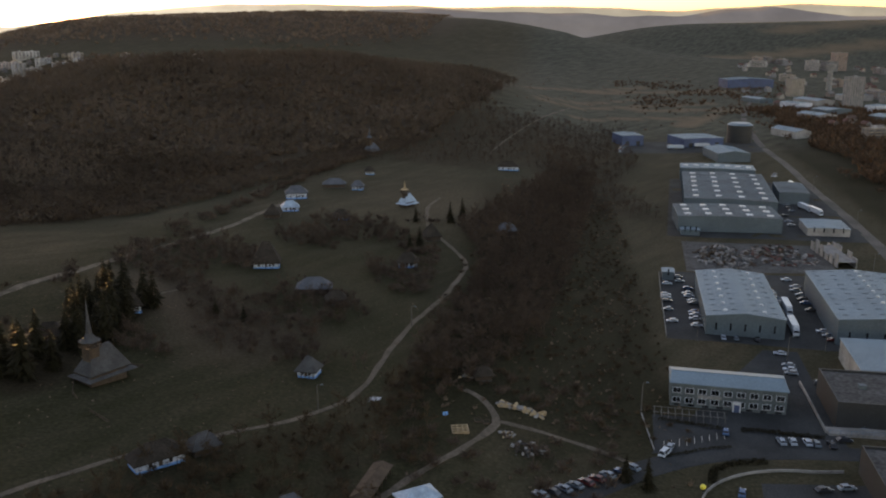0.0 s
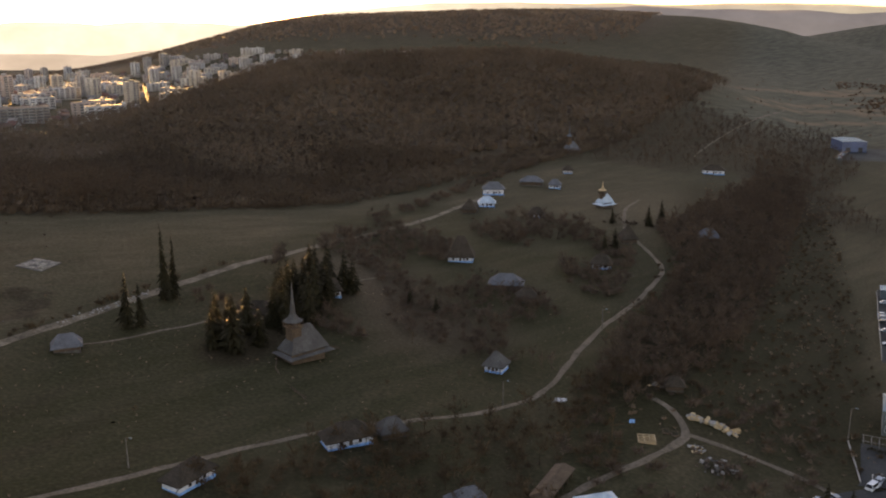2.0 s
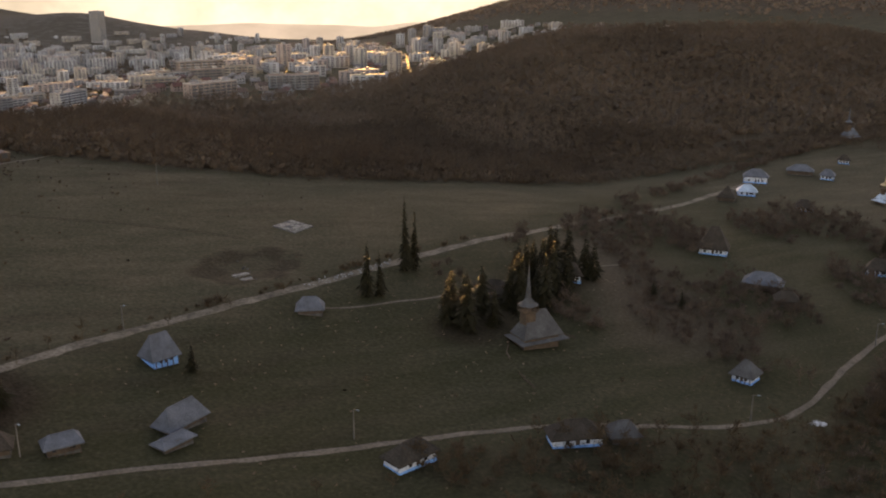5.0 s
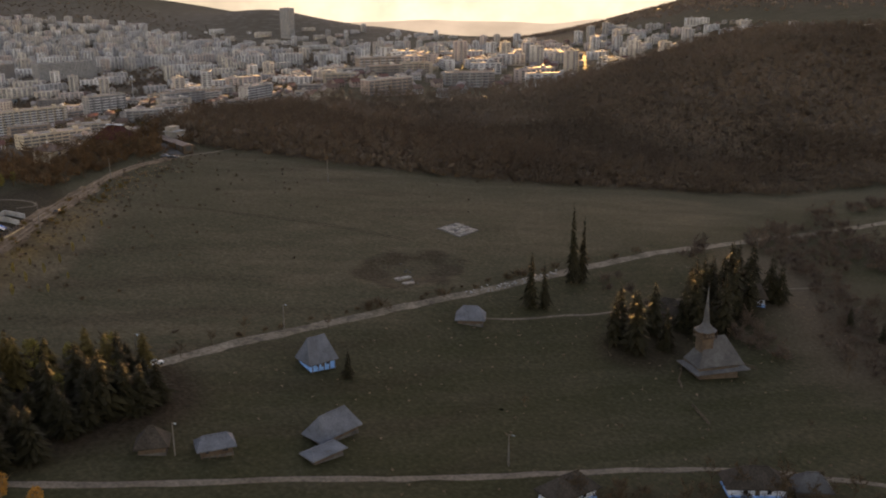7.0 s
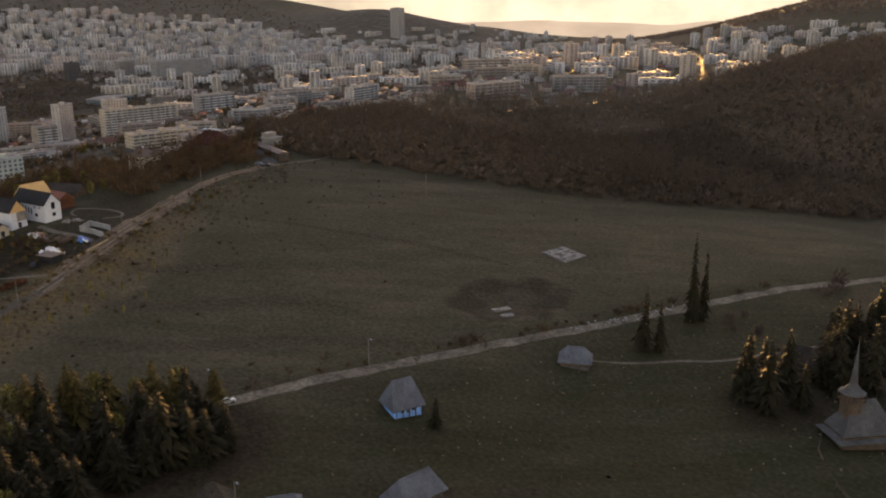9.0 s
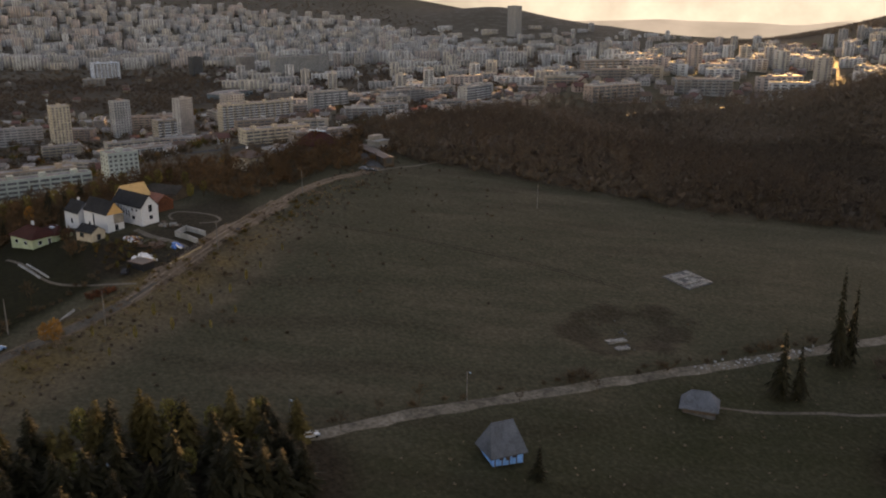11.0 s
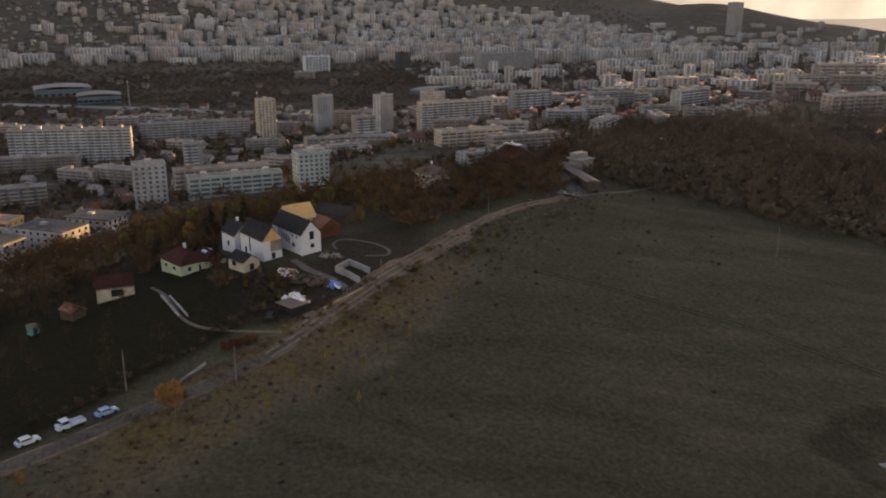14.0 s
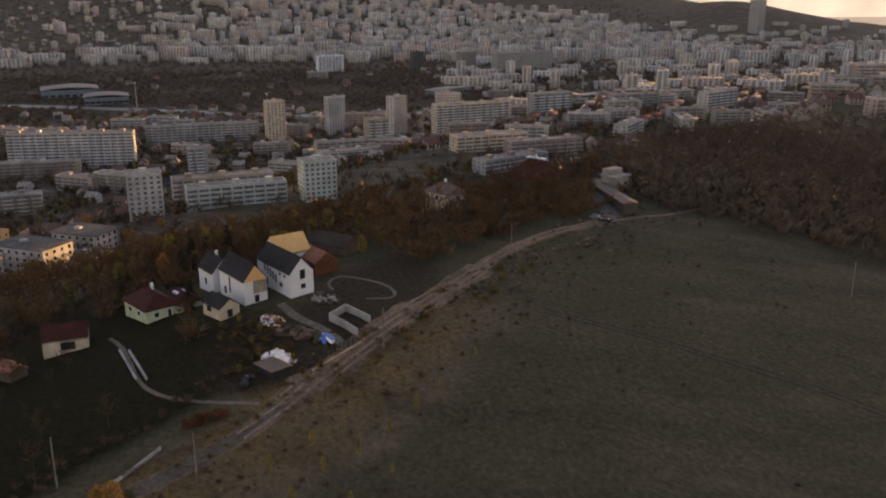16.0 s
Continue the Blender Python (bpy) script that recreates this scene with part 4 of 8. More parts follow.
peasant_house(-57, 430, 30, 7, 7, 2.2, 6.5, WOOD_T, "tall dark thatched timber barn beside the path", category="barn", porch=False, ridge_share=0.1, windows=0)
peasant_house(-20, 449, 10, 9, 7, 2.2, 4.2, WOOD_S, "pale shingled timber barn in the wood", category="barn", porch=False, windows=0)
peasant_house(-29, 652, 4, 15, 7, 2.8, 3.6, WHITE_T, "long white house with two gateways on the top meadow")
peasant_house(-112, 468, 12, 8, 5.5, 2.0, 3.8, WHITE_T, "small white thatched house between the upper houses")
peasant_house(-192, 201, 42, 7.5, 5.6, 1.6, 3.6, WOOD_S, "grey shingled timber barn with steep hipped roof on the meadow", category="barn", porch=False, ridge_share=0.6, windows=0)
peasant_house(-194.0, 146.4, 84, 7.0, 6.2, 2.0, 6.2, BLUE_T, "bright blue house under a tall grey shingled roof", ridge_share=0.75, windows=2)
peasant_house(-163.0, 128.5, 95, 10.7, 5.0, 1.6, 4.5, WOOD_S, "large timber barn under a smooth grey shingled roof", category="barn", porch=False, ridge_share=0.74, windows=0)
peasant_house(-156.2, 121.2, 91, 7.4, 3.6, 1.5, 1.6, WOOD_S, "low timber shed with a grey roof below the barn", category="barn", porch=False, ridge_share=0.8, windows=0)
peasant_house(-169.8, 103.3, 69, 6.6, 4.2, 2.0, 2.3, WOOD_S, "small timber house with a grey roof and an open porch", ridge_share=0.8)
peasant_house(-177, 93, 58, 5.5, 4.5, 1.8, 4.0, WOOD_T, "little thatched timber hut under the spruces", porch=False, ridge_share=0.2, windows=0)
peasant_house(-160, 258, 20, 9, 6, 1.6, 4.2, WOOD_T, "dark thatched timber barn below the spruces", category="barn", porch=False, windows=0)
peasant_house(-148, 291, 35, 6, 5, 2.6, 4.6, WHITE_T, "small house with a white gable behind the church")
peasant_house(-54, 168.5, 42, 7.5, 5.5, 2.2, 3.4, WOOD_S, "grey shingled timber barn below the white house", category="barn", porch=False, windows=0)
peasant_house(-27, 179, 35, 8, 5, 2.4, 2.2, (TIMBER, BLUE_ROOF), "timber shed with a blue sheet roof by the garden", category="barn", porch=False, windows=0)
peasant_house(-18, 255, 15, 5, 4, 1.8, 2.6, WOOD_T, "little thatched hut beside the garden loop", porch=False, windows=0)


def long_shed(x, y, turn, l, w):
    shed = thing("wagon_shed", x, y, turn, "long dark timber wagon shed beside the garden path", "shed")
    bm = bmesh.new()
    hip_roof(bm, l, w, 2.2, 1.4, 0.5, l * 0.95, 0.15)
    part("roof", bm, TIMBER, shed)
    part("back_wall", boxes((-l / 2, w / 2 - 0.15, -1, l / 2, w / 2, 2.25)), TIMBER, shed)
    for i in range(6):
        px = -l / 2 + i * (l - 0.2) / 5
        part("post", boxes((px, -w / 2, -1, px + 0.2, -w / 2 + 0.2, 2.25)), TIMBER, shed)


long_shed(-38.4, 183.5, 82, 16, 4)


# ---- wooden churches ----
def ring(bm, r, z, sides, sx=1.0, turn=0.0):
    return [bm.verts.new((sx * r * math.cos(a), r * math.sin(a), z)) for a in [turn + 2 * math.pi * i / sides for i in range(sides)]]


def skin(bm, rings, cap=True):
    for a, b in zip(rings, rings[1:]):
        for i in range(len(a)):
            bm.faces.new((a[i], a[(i + 1) % len(a)], b[(i + 1) % len(b)], b[i]))
    if cap:
        bm.faces.new(rings[0][::-1]), bm.faces.new(rings[-1])


def church(x, y, turn, l, w, wall, ridge_h, gallery, top, label, roof_mat=SHINGLE, spire_mat=SHINGLE):
    """A log church: nave, skirt roof, steep main roof, square tower with a gallery and a needle spire."""
    c = thing("wooden_church", x, y, turn, label, "church")
    part("nave", boxes((-l / 2, -w / 2, -1.5, l / 2 - 1.5, w / 2, wall)), TIMBER, c)
    bm = bmesh.new()
    prism(bm, [(l / 2 - 1.5, -w * 0.36), (l / 2, -w * 0.2), (l / 2, w * 0.2), (l / 2 - 1.5, w * 0.36)], -1.5, wall)
    part("apse", bm, TIMBER, c)
    bm = bmesh.new()
    hip_roof(bm, l, w, wall - 1.0, 1.8, 1.5, l * 0.7, 0.15)
    part("skirt_roof", bm, roof_mat, c)
    bm = bmesh.new()
    hip_roof(bm, l - 0.6, w - 0.6, wall + 0.3, ridge_h - wall, 0.5, l * 0.42, 0.2)
    part("main_roof", bm, roof_mat, c)
    t = 1.5 * w / 7
    tx = -l * 0.25
    tower = part("tower", boxes((tx - t, -t, wall, tx + t, t, gallery - 1.4)), TIMBER, c)
    bm = bmesh.new()
    g = t + 0.5
    box(bm, tx - g, -g, gallery - 1.4, tx + g, g, gallery - 1.15)
    for i in range(5):
        for px, py in ((-g + i * g / 2, -g), (-g + i * g / 2, g), (-g, -g + i * g / 2), (g, -g + i * g / 2)):
            box(bm, tx + px - 0.1, py - 0.1, gallery - 1.15, tx + px + 0.1, py + 0.1, gallery + 0.9)
    box(bm, tx - g, -g - 0.05, gallery - 0.35, tx + g, -g + 0.05, gallery - 0.2)
    box(bm, tx - g, g - 0.05, gallery - 0.35, tx + g, g + 0.05, gallery - 0.2)
    part("gallery", bm, TIMBER, tower)
    bm = bmesh.new()
    rise = top - gallery
    rings = [[bm.verts.new((v.co.x + tx, v.co.y, v.co.z)) for v in ring(bm, r, z, 8, turn=math.pi / 8)] for r, z in
             ((g * 1.45, gallery + 0.75), (g * 0.85, gallery + 1.5), (g * 0.42, gallery + rise * 0.22), (g * 0.22, gallery + rise * 0.55), (0.06, top))]
    skin(bm, rings)
    bmesh.ops.delete(bm, geom=[v for v in bm.verts if not v.link_faces], context="VERTS")
    part("spire", bm, spire_mat, tower)
    bm = bmesh.new()
    tube(bm, (tx, 0, top - 0.2), (tx, 0, top + 1.2), 0.05, 0.04)
    box(bm, tx - 0.35, -0.04, top + 0.65, tx + 0.35, 0.04, top + 0.75)
    part("cross", bm, TIMBER, tower)
    part("door", boxes((-l / 2 - 0.06, -0.6, 0, -l / 2 + 0.05, 0.6, 2.0)), TIMBER, c)
    return c


church(-130, 234.5, 62, 13.5, 8.0, 3.0, 10.6, 12.2, 25.5, "grey shingled wooden church with a needle spire inside a fence", OLD_SHINGLE, OLD_SHINGLE)
church(-82, 511, 55, 8.5, 6.0, 2.8, 8.0, 9.5, 15.5, "small wooden church with pale shingled roof and short spire", BLUE_ROOF, PALE_TIMBER)
church(-136, 676, 60, 10, 6.5, 3.0, 8.0, 11.5, 22.5, "wooden church with a needle spire at the wood's edge")


def fence_run(points, label, mat=PALE_TIMBER, tall=1.2, gap=1.8, name="fence"):
    """A fence of posts, rails and boards along a line on the ground."""
    fence = thing(name, points[0][0], points[0][1], 0, label, "fence")
    ox, oy, oz = fence.matrix_world.translation
    bays = 0
    for (ax, ay), (bx, by) in zip(points, points[1:]):
        n = max(1, round(math.hypot(bx - ax, by - ay) / gap))
        for i in range(n):
            x0, y0, x1, y1 = [a + (b - a) * k / n for a, b, k in ((ax, bx, i), (ay, by, i), (ax, bx, i + 1), (ay, by, i + 1))]
            z0, z1 = float(height(x0, y0)) - oz, float(height(x1, y1)) - oz
            bm = bmesh.new()
            tube(bm, (x0 - ox, y0 - oy, z0 - 0.3), (x0 - ox, y0 - oy, z0 + tall), 0.09, 0.08, 5)
            part("post", bm, mat, fence)
            bm = bmesh.new()
            for k in (0.35, 0.65, 0.92):
                tube(bm, (x0 - ox, y0 - oy, z0 + tall * k), (x1 - ox, y1 - oy, z1 + tall * k), 0.075, 0.075, 4)
            part("rail", bm, mat, fence)
    return fence


fence_run([(-123, 246), (-130, 245), (-135.5, 238), (-137, 230), (-135, 226.5), (-132.1, 220.6), (-128.9, 217.5)], "weathered pale rail fence curving round the church", TIMBER)
fence_run([(-122, 211.3), (-113.7, 205.7)], "short weathered rail fence on the meadow", TIMBER)


# ---- garden plot and yard near the works ----
def timber_grid(x, y, turn, n, cell):
    g = thing("planting_frame", x, y, turn, "pale timber grid frame of square planting beds", "garden bed")
    s = n * cell / 2
    for i in range(n + 1):
        part("beam", boxes((-s + i * cell - 0.12, -s, -0.2, -s + i * cell + 0.12, s, 0.5)), PALE_TIMBER, g)
        part("crossbeam", boxes((-s, -s + i * cell - 0.12, -0.2, s, -s + i * cell + 0.12, 0.503)), PALE_TIMBER, g)


timber_grid(-21.4, 219.5, 12, 3, 1.45)
for gx, gy in ((-17.2, 226.5), (-14.8, 226.3)):
    bed = thing("plant_bed", gx, gy, 12, "small green planted bed with a timber edge", "garden bed", group="planted beds")
    part("edge", boxes((-0.9, -1.4, -0.2, 0.9, -1.3, 0.3), (-0.9, 1.3, -0.2, 0.9, 1.4, 0.3), (-0.9, -1.3, -0.2, -0.8, 1.3, 0.3), (0.8, -1.3, -0.2, 0.9, 1.3, 0.3)), TIMBER, bed)
    part("soil", boxes((-0.8, -1.3, -0.2, 0.8, 1.3, 0.2)), NEEDLES, bed, "dark green low plants")
sign = thing("info_sign", -26.0, 224.5, 20, "blue information board on a timber post", "sign")
part("post", boxes((-0.06, -0.06, -0.4, 0.06, 0.06, 2.4)), TIMBER, sign)
part("board", boxes((-0.7, -0.05, 1.4, 0.7, 0.05, 2.4)), BLUEWASH, sign)


def heap(name, x, y, turn, l, w, h, pieces, mats, label, seed, category="pile", size=(0.2, 0.9)):
    """A heap of separate chunks or boards on a low mound."""
    rng = random.Random(seed)
    h0 = thing(name, x, y, turn, label, category)
    for i in range(pieces):
        a, r = rng.uniform(0, 6.283), math.sqrt(rng.random())
        px, py = r * math.cos(a) * l / 2, r * math.sin(a) * w / 2
        pz = h * (1 - r * r) * rng.uniform(0.3, 1.0)
        s = [rng.uniform(*size), rng.uniform(*size) * 0.6, rng.uniform(*size) * 0.4]
        bm = bmesh.new()
        box(bm, -s[0], -s[1], -s[2], s[0], s[1], s[2], pose(px, py, pz, rng.uniform(-30, 30), rng.uniform(-30, 30), rng.uniform(0, 180)))
        for v in bm.verts:
            v.co += Vector((rng.uniform(-0.2, 0.2), rng.uniform(-0.2, 0.2), rng.uniform(-0.2, 0.2))) * s[2]
        part("chunk", bm, mats[i % len(mats)], h0)
    return h0


for k in range(7):
    kx, ky = -11 + k * 1.85, 238.5 - k * 0.35 + 0.5 * math.sin(k * 2.1)
    heap("log_pile", kx, ky, 60 + 20 * math.sin(k * 1.7), 2.6, 2.0, 1.1, 12, [PALE_TIMBER, CONCRETE, PALE_TIMBER], "untidy pile of pale cut logs and boards", 40 + k, size=(0.25, 1.1))
heap("rubble_heap", -4, 215, 10, 13, 8, 1.2, 70, [OLD_SLAB, TIMBER, THATCH, CONCRETE], "low heap of mixed building rubble", 51)
heap("rubble_heap", -9, 221, 10, 6, 3, 0.8, 24, [PALE_TIMBER, CONCRETE, TIMBER], "scattered boards and stones beside the path", 52)
heap("stone_heap", -48, 234.5, 10, 4, 1.6, 0.7, 14, [CONCRETE, PLASTER], "small heap of pale stones by the path", 53)
heap("stone_heap", -23, 254.5, 10, 4, 2, 0.9, 12, [CONCRETE, PALE_TIMBER], "small heap of pale stones and boards", 54)


def slab(x, y, turn, l, w, label, broken=0.3, seed=1, bed=None):
    """A low concrete foundation in separate pieces, worn and half overgrown."""
    rng = random.Random(seed)
    s = thing("concrete_foundation", x, y, turn, label, "foundation")
    nx, ny = max(2, int(l / 2)), max(2, int(w / 2))
    if bed:
        bm = bmesh.new()
        q = [s.matrix_world @ Vector((a * (l / 2 + 0.3), b * (w / 2 + 0.3), 0)) for a, b in ((-1, -1), (1, -1), (1, 1), (-1, 1))]
        z0 = s.matrix_world.translation.z
        top = [bm.verts.new((a * (l / 2 + 0.3), b * (w / 2 + 0.3), float(height(p.x, p.y)) - z0 + 0.12)) for (a, b), p in zip(((-1, -1), (1, -1), (1, 1), (-1, 1)), q)]
        low = [bm.verts.new((v.co.x, v.co.y, v.co.z - 0.7)) for v in top]
        bm.faces.new(top), bm.faces.new(low[::-1])
        for i in range(4):
            bm.faces.new((low[i], low[(i + 1) % 4], top[(i + 1) % 4], top[i]))
        part("base_slab", bm, bed, s, "grey weathered base slab")
    for i in range(nx):
        for j in range(ny):
            if rng.random() < broken:
                continue
            cx, cy = -l / 2 + (i + 0.5) * l / nx, -w / 2 + (j + 0.5) * w / ny
            hx, hy = l / nx / 2 - 0.06, w / ny / 2 - 0.06
            zz = 0.25 + rng.uniform(-0.1, 0.2)
            p = s.matrix_world @ Vector((cx, cy, 0))
            dz = float(height(p.x, p.y)) - s.matrix_world.translation.z
            part("slab_piece", boxes((cx - hx, cy - hy, dz - 0.6, cx + hx, cy + hy, dz + zz)), OLD_CONCRETE, s)
    return s


slab(-248.3, 250.3, 6, 10.5, 11.0, "square pale concrete foundation in the meadow", 0.12, 3, OLD_SLAB)
slab(-225.8, 203.3, -4, 10.5, 6.0, "broken concrete foundation in a dug hollow", 0.45, 4)


# ---- cars and lorries ----
def car_body(l, w, h, cabin):
    """The shell of a car: wings and bonnet, with a tapered cabin joined on."""
    bm = bmesh.new()
    prof = [(-l / 2, 0.35), (-l / 2, 0.75), (-l / 2 + 0.15, 0.88), (cabin[0], 0.95), (cabin[3], 0.93), (l / 2 - 0.25, 0.78), (l / 2, 0.62), (l / 2, 0.35)]
    rows = [[bm.verts.new((x, s * w / 2 * (0.94 if z > 0.8 else 1.0), z)) for x, z in prof] for s in (-1, 1)]
    n = len(prof)
    bm.faces.new(rows[0][::-1]), bm.faces.new(rows[1])
    for i in range(n):
        bm.faces.new((rows[0][i], rows[0][(i + 1) % n], rows[1][(i + 1) % n], rows[1][i]))
    top = [[bm.verts.new((x, s * w / 2 * k, z)) for x, z, k in ((cabin[0], 0.93, 0.92), (cabin[1], h, 0.74), (cabin[2], h, 0.74), (cabin[3], 0.92, 0.92))] for s in (-1, 1)]
    bm.faces.new(top[0][::-1]), bm.faces.new(top[1])
    for i in range(4):
        bm.faces.new((top[0][i], top[0][(i + 1) % 4], top[1][(i + 1) % 4], top[1][i]))
    bmesh.ops.recalc_face_normals(bm, faces=bm.faces)
    return bm


def pane_quad(*ps):
    bm = bmesh.new()
    bm.faces.new([bm.verts.new(p) for p in ps])
    return bm


def make_car(l=4.4, w=1.8, h=1.48, cabin=(-1.75, -1.2, 0.35, 1.05), paint=None, label="parked passenger car on worn asphalt", x=0, y=0, turn=0, name="car", group="parked cars"):
    c = thing(name, x, y, turn, label, name.replace("_", " "), group=group)
    part("body", car_body(l, w, h, cabin), paint or CAR_PAINT, c)
    k0, k1, k2, k3 = cabin
    for s in (-1, 1):
        y0, y1 = s * (w / 2 * 0.90 + 0.012), s * (w / 2 * 0.76 + 0.012)
        part("side_window", pane_quad((k0 + 0.25, y0, 1.0), (k3 - 0.3, y0, 1.0), (k2 - 0.05, y1, h - 0.08), (k1 + 0.05, y1, h - 0.08)), WINDOW, c)
    v = w / 2 * 0.82
    part("windscreen", pane_quad((k3 + 0.01, -v, 0.97), (k3 + 0.01, v, 0.97), (k2 + 0.03, w / 2 * 0.68, h - 0.05), (k2 + 0.03, -w / 2 * 0.68, h - 0.05)), WINDOW, c)
    part("rear_window", pane_quad((k0 - 0.01, -v, 0.99), (k0 - 0.01, v, 0.99), (k1 - 0.03, w / 2 * 0.68, h - 0.05), (k1 - 0.03, -w / 2 * 0.68, h - 0.05)), WINDOW, c)
    for sx in (-1, 1):
        for sy in (-1, 1):
            bm = bmesh.new()
            tube(bm, (sx * l * 0.31, sy * (w / 2 - 0.2), 0.32), (sx * l * 0.31, sy * (w / 2 + 0.01), 0.32), 0.32, 0.32, 10)
            part("wheel", bm, RUBBER, c)
    for sy in (-0.58, 0.58):
        part("headlight", boxes((l / 2 - 0.12, sy - 0.18, 0.58, l / 2 + 0.02, sy + 0.18, 0.72)), SKYLIGHT, c, "clear headlight")
    return c


CAR = make_car(x=62.1, y=381.8, turn=4)
WHITE_PAINT = material("white_car_paint", (0.32, 0.38, 0.45), (0.42, 0.48, 0.55), 0.5, 0.5, 0.25, 0.0, dirt=0.05)
BLUE_PAINT = material("blue_car_paint", (0.10, 0.20, 0.38), (0.14, 0.26, 0.46), 0.5, 0.5, 0.25, 0.0, dirt=0.05)


def park(x, y, turn, size=1.0):
    z = float(height(x, y)) + 0.12
    return copy_thing(CAR, pose(x, y, z, 0, 0, turn))


for x, y in ((60.8, 374.5), (61.0, 370.5), (61.4, 364), (61.4, 360.5), (59.6, 348), (59.6, 344.5), (58.8, 339.5), (58.3, 331.4), (51.5, 372), (51.2, 368), (51.0, 363), (49.9, 351), (49.6, 336), (54, 388), (60, 392), (60, 399)):
    park(x, y, 2 + 180 * ((x * 7) % 2 > 1))
for x, y in ((66, 319.5), (70.5, 319.2), (78, 319), (107.8, 399.7), (108.9, 388.6), (107.5, 383), (108.1, 376.9), (107.4, 371), (107.2, 366.2), (107.1, 357.4), (104.5, 331.9), (105.3, 327.2), (105.6, 322.7), (96, 383), (96.4, 379), (96.2, 375), (96, 371), (95.8, 366)):
    park(x, y, 176 if y > 321 else 86)
for x, y, a in ((83, 306.2, 170), (83.2, 295.2, 165), (82.3, 287.6, 168), (82.6, 291, 168), (88.3, 280.2, 80), (66.4, 234.8, 95), (69.5, 235.1, 88), (73.4, 235.1, 92), (75.6, 234.5, 90), (79.7, 234.3, 90), (52.3, 239.4, 80), (35.4, 227.6, 70), (93, 246.6, 5), (84, 238, 8), (50, 205, 75), (70, 208, 20), (76, 209.5, 12)):
    park(x, y, a)
for i in range(9):
    k = i / 8
    park(0.6 + 22.6 * k + (1.0 if i > 6 else 0), 192.6 + 22.0 * k, 140 + 5 * math.sin(i * 3))
for x, y in ((140, 520), (141, 530), (142, 545), (150, 560), (151, 570), (152, 580), (153, 590), (154, 600), (155, 612), (168, 660), (170, 690), (173, 700)):
    park(x, y, 8)
for i in range(14):
    park(62 + i * 1.0, 806 + i * 4.6, 15)
for x, y in ((-426, 210), (-429, 212.5), (-424, 214)):
    park(x, y, 40)
make_car(4.2, 1.75, 1.5, paint=WHITE_PAINT, label="silver-white hatchback parked on the verge of the lane", x=-259.2, y=43.3, turn=122)
make_car(4.3, 1.75, 1.5, paint=BLUE_PAINT, label="pale blue estate car parked behind the pickup", x=-266.6, y=56.2, turn=122)
make_car(4.3, 1.75, 1.5, paint=WHITE_PAINT, label="pale car standing on the grassy lane below the field", x=-212.6, y=110.8, turn=92)
make_car(4.3, 1.75, 1.5, paint=TILE_DARK, label="dark car parked before the lodge at the lane's end", x=-370.4, y=197.5, turn=40)
make_car(4.1, 1.75, 1.5, paint=SHINGLE, label="grey car parked before the lodge at the lane's end", x=-372.5, y=195.3, turn=40)
make_car(4.2, 1.75, 1.5, paint=TILE_DARK, label="dark car parked in a garden by the lane", x=-296.5, y=90.2, turn=160)
make_car(4.0, 1.75, 1.5, paint=LANE, label="sandy small car standing on the lane", x=-318.0, y=128.8, turn=135)


def pickup(x, y, turn):
    p = thing("pickup_truck", x, y, turn, "white crew-cab pickup with a dropside bed on the verge", "truck")
    bm = bmesh.new()
    prism(bm, [(0.2, -0.9), (2.5, -0.85), (2.6, -0.5), (2.6, 0.5), (2.5, 0.85), (0.2, 0.9)], 0.5, 1.25)
    box(bm, 0.25, -0.8, 1.25, 1.8, 0.8, 2.05)
    part("cab", bm, WHITE_PAINT, p)
    part("windscreen", boxes((1.803, -0.7, 1.32, 1.83, 0.7, 1.95)), WINDOW, p)
    for s in (-1, 1):
        part("side_window", boxes((0.4, s * 0.805 - 0.01, 1.35, 1.7, s * 0.805 + 0.01, 1.92)), WINDOW, p)
    part("bed", boxes((-2.7, -0.95, 0.7, 0.1, 0.95, 0.85), (-2.7, -0.95, 0.85, 0.1, -0.9, 1.25), (-2.7, 0.9, 0.85, 0.1, 0.95, 1.25), (-2.7, -0.9, 0.85, -2.65, 0.9, 1.25), (0.05, -0.9, 0.85, 0.1, 0.9, 1.5)), WHITE_PAINT, p)
    for wx in (-1.7, 1.6):
        for s in (-1, 1):
            bm = bmesh.new()
            tube(bm, (wx, s * 0.72, 0.36), (wx, s * 0.95, 0.36), 0.36, 0.36, 10)
            part("wheel", bm, RUBBER, p)


pickup(-263.2, 50.0, 302)


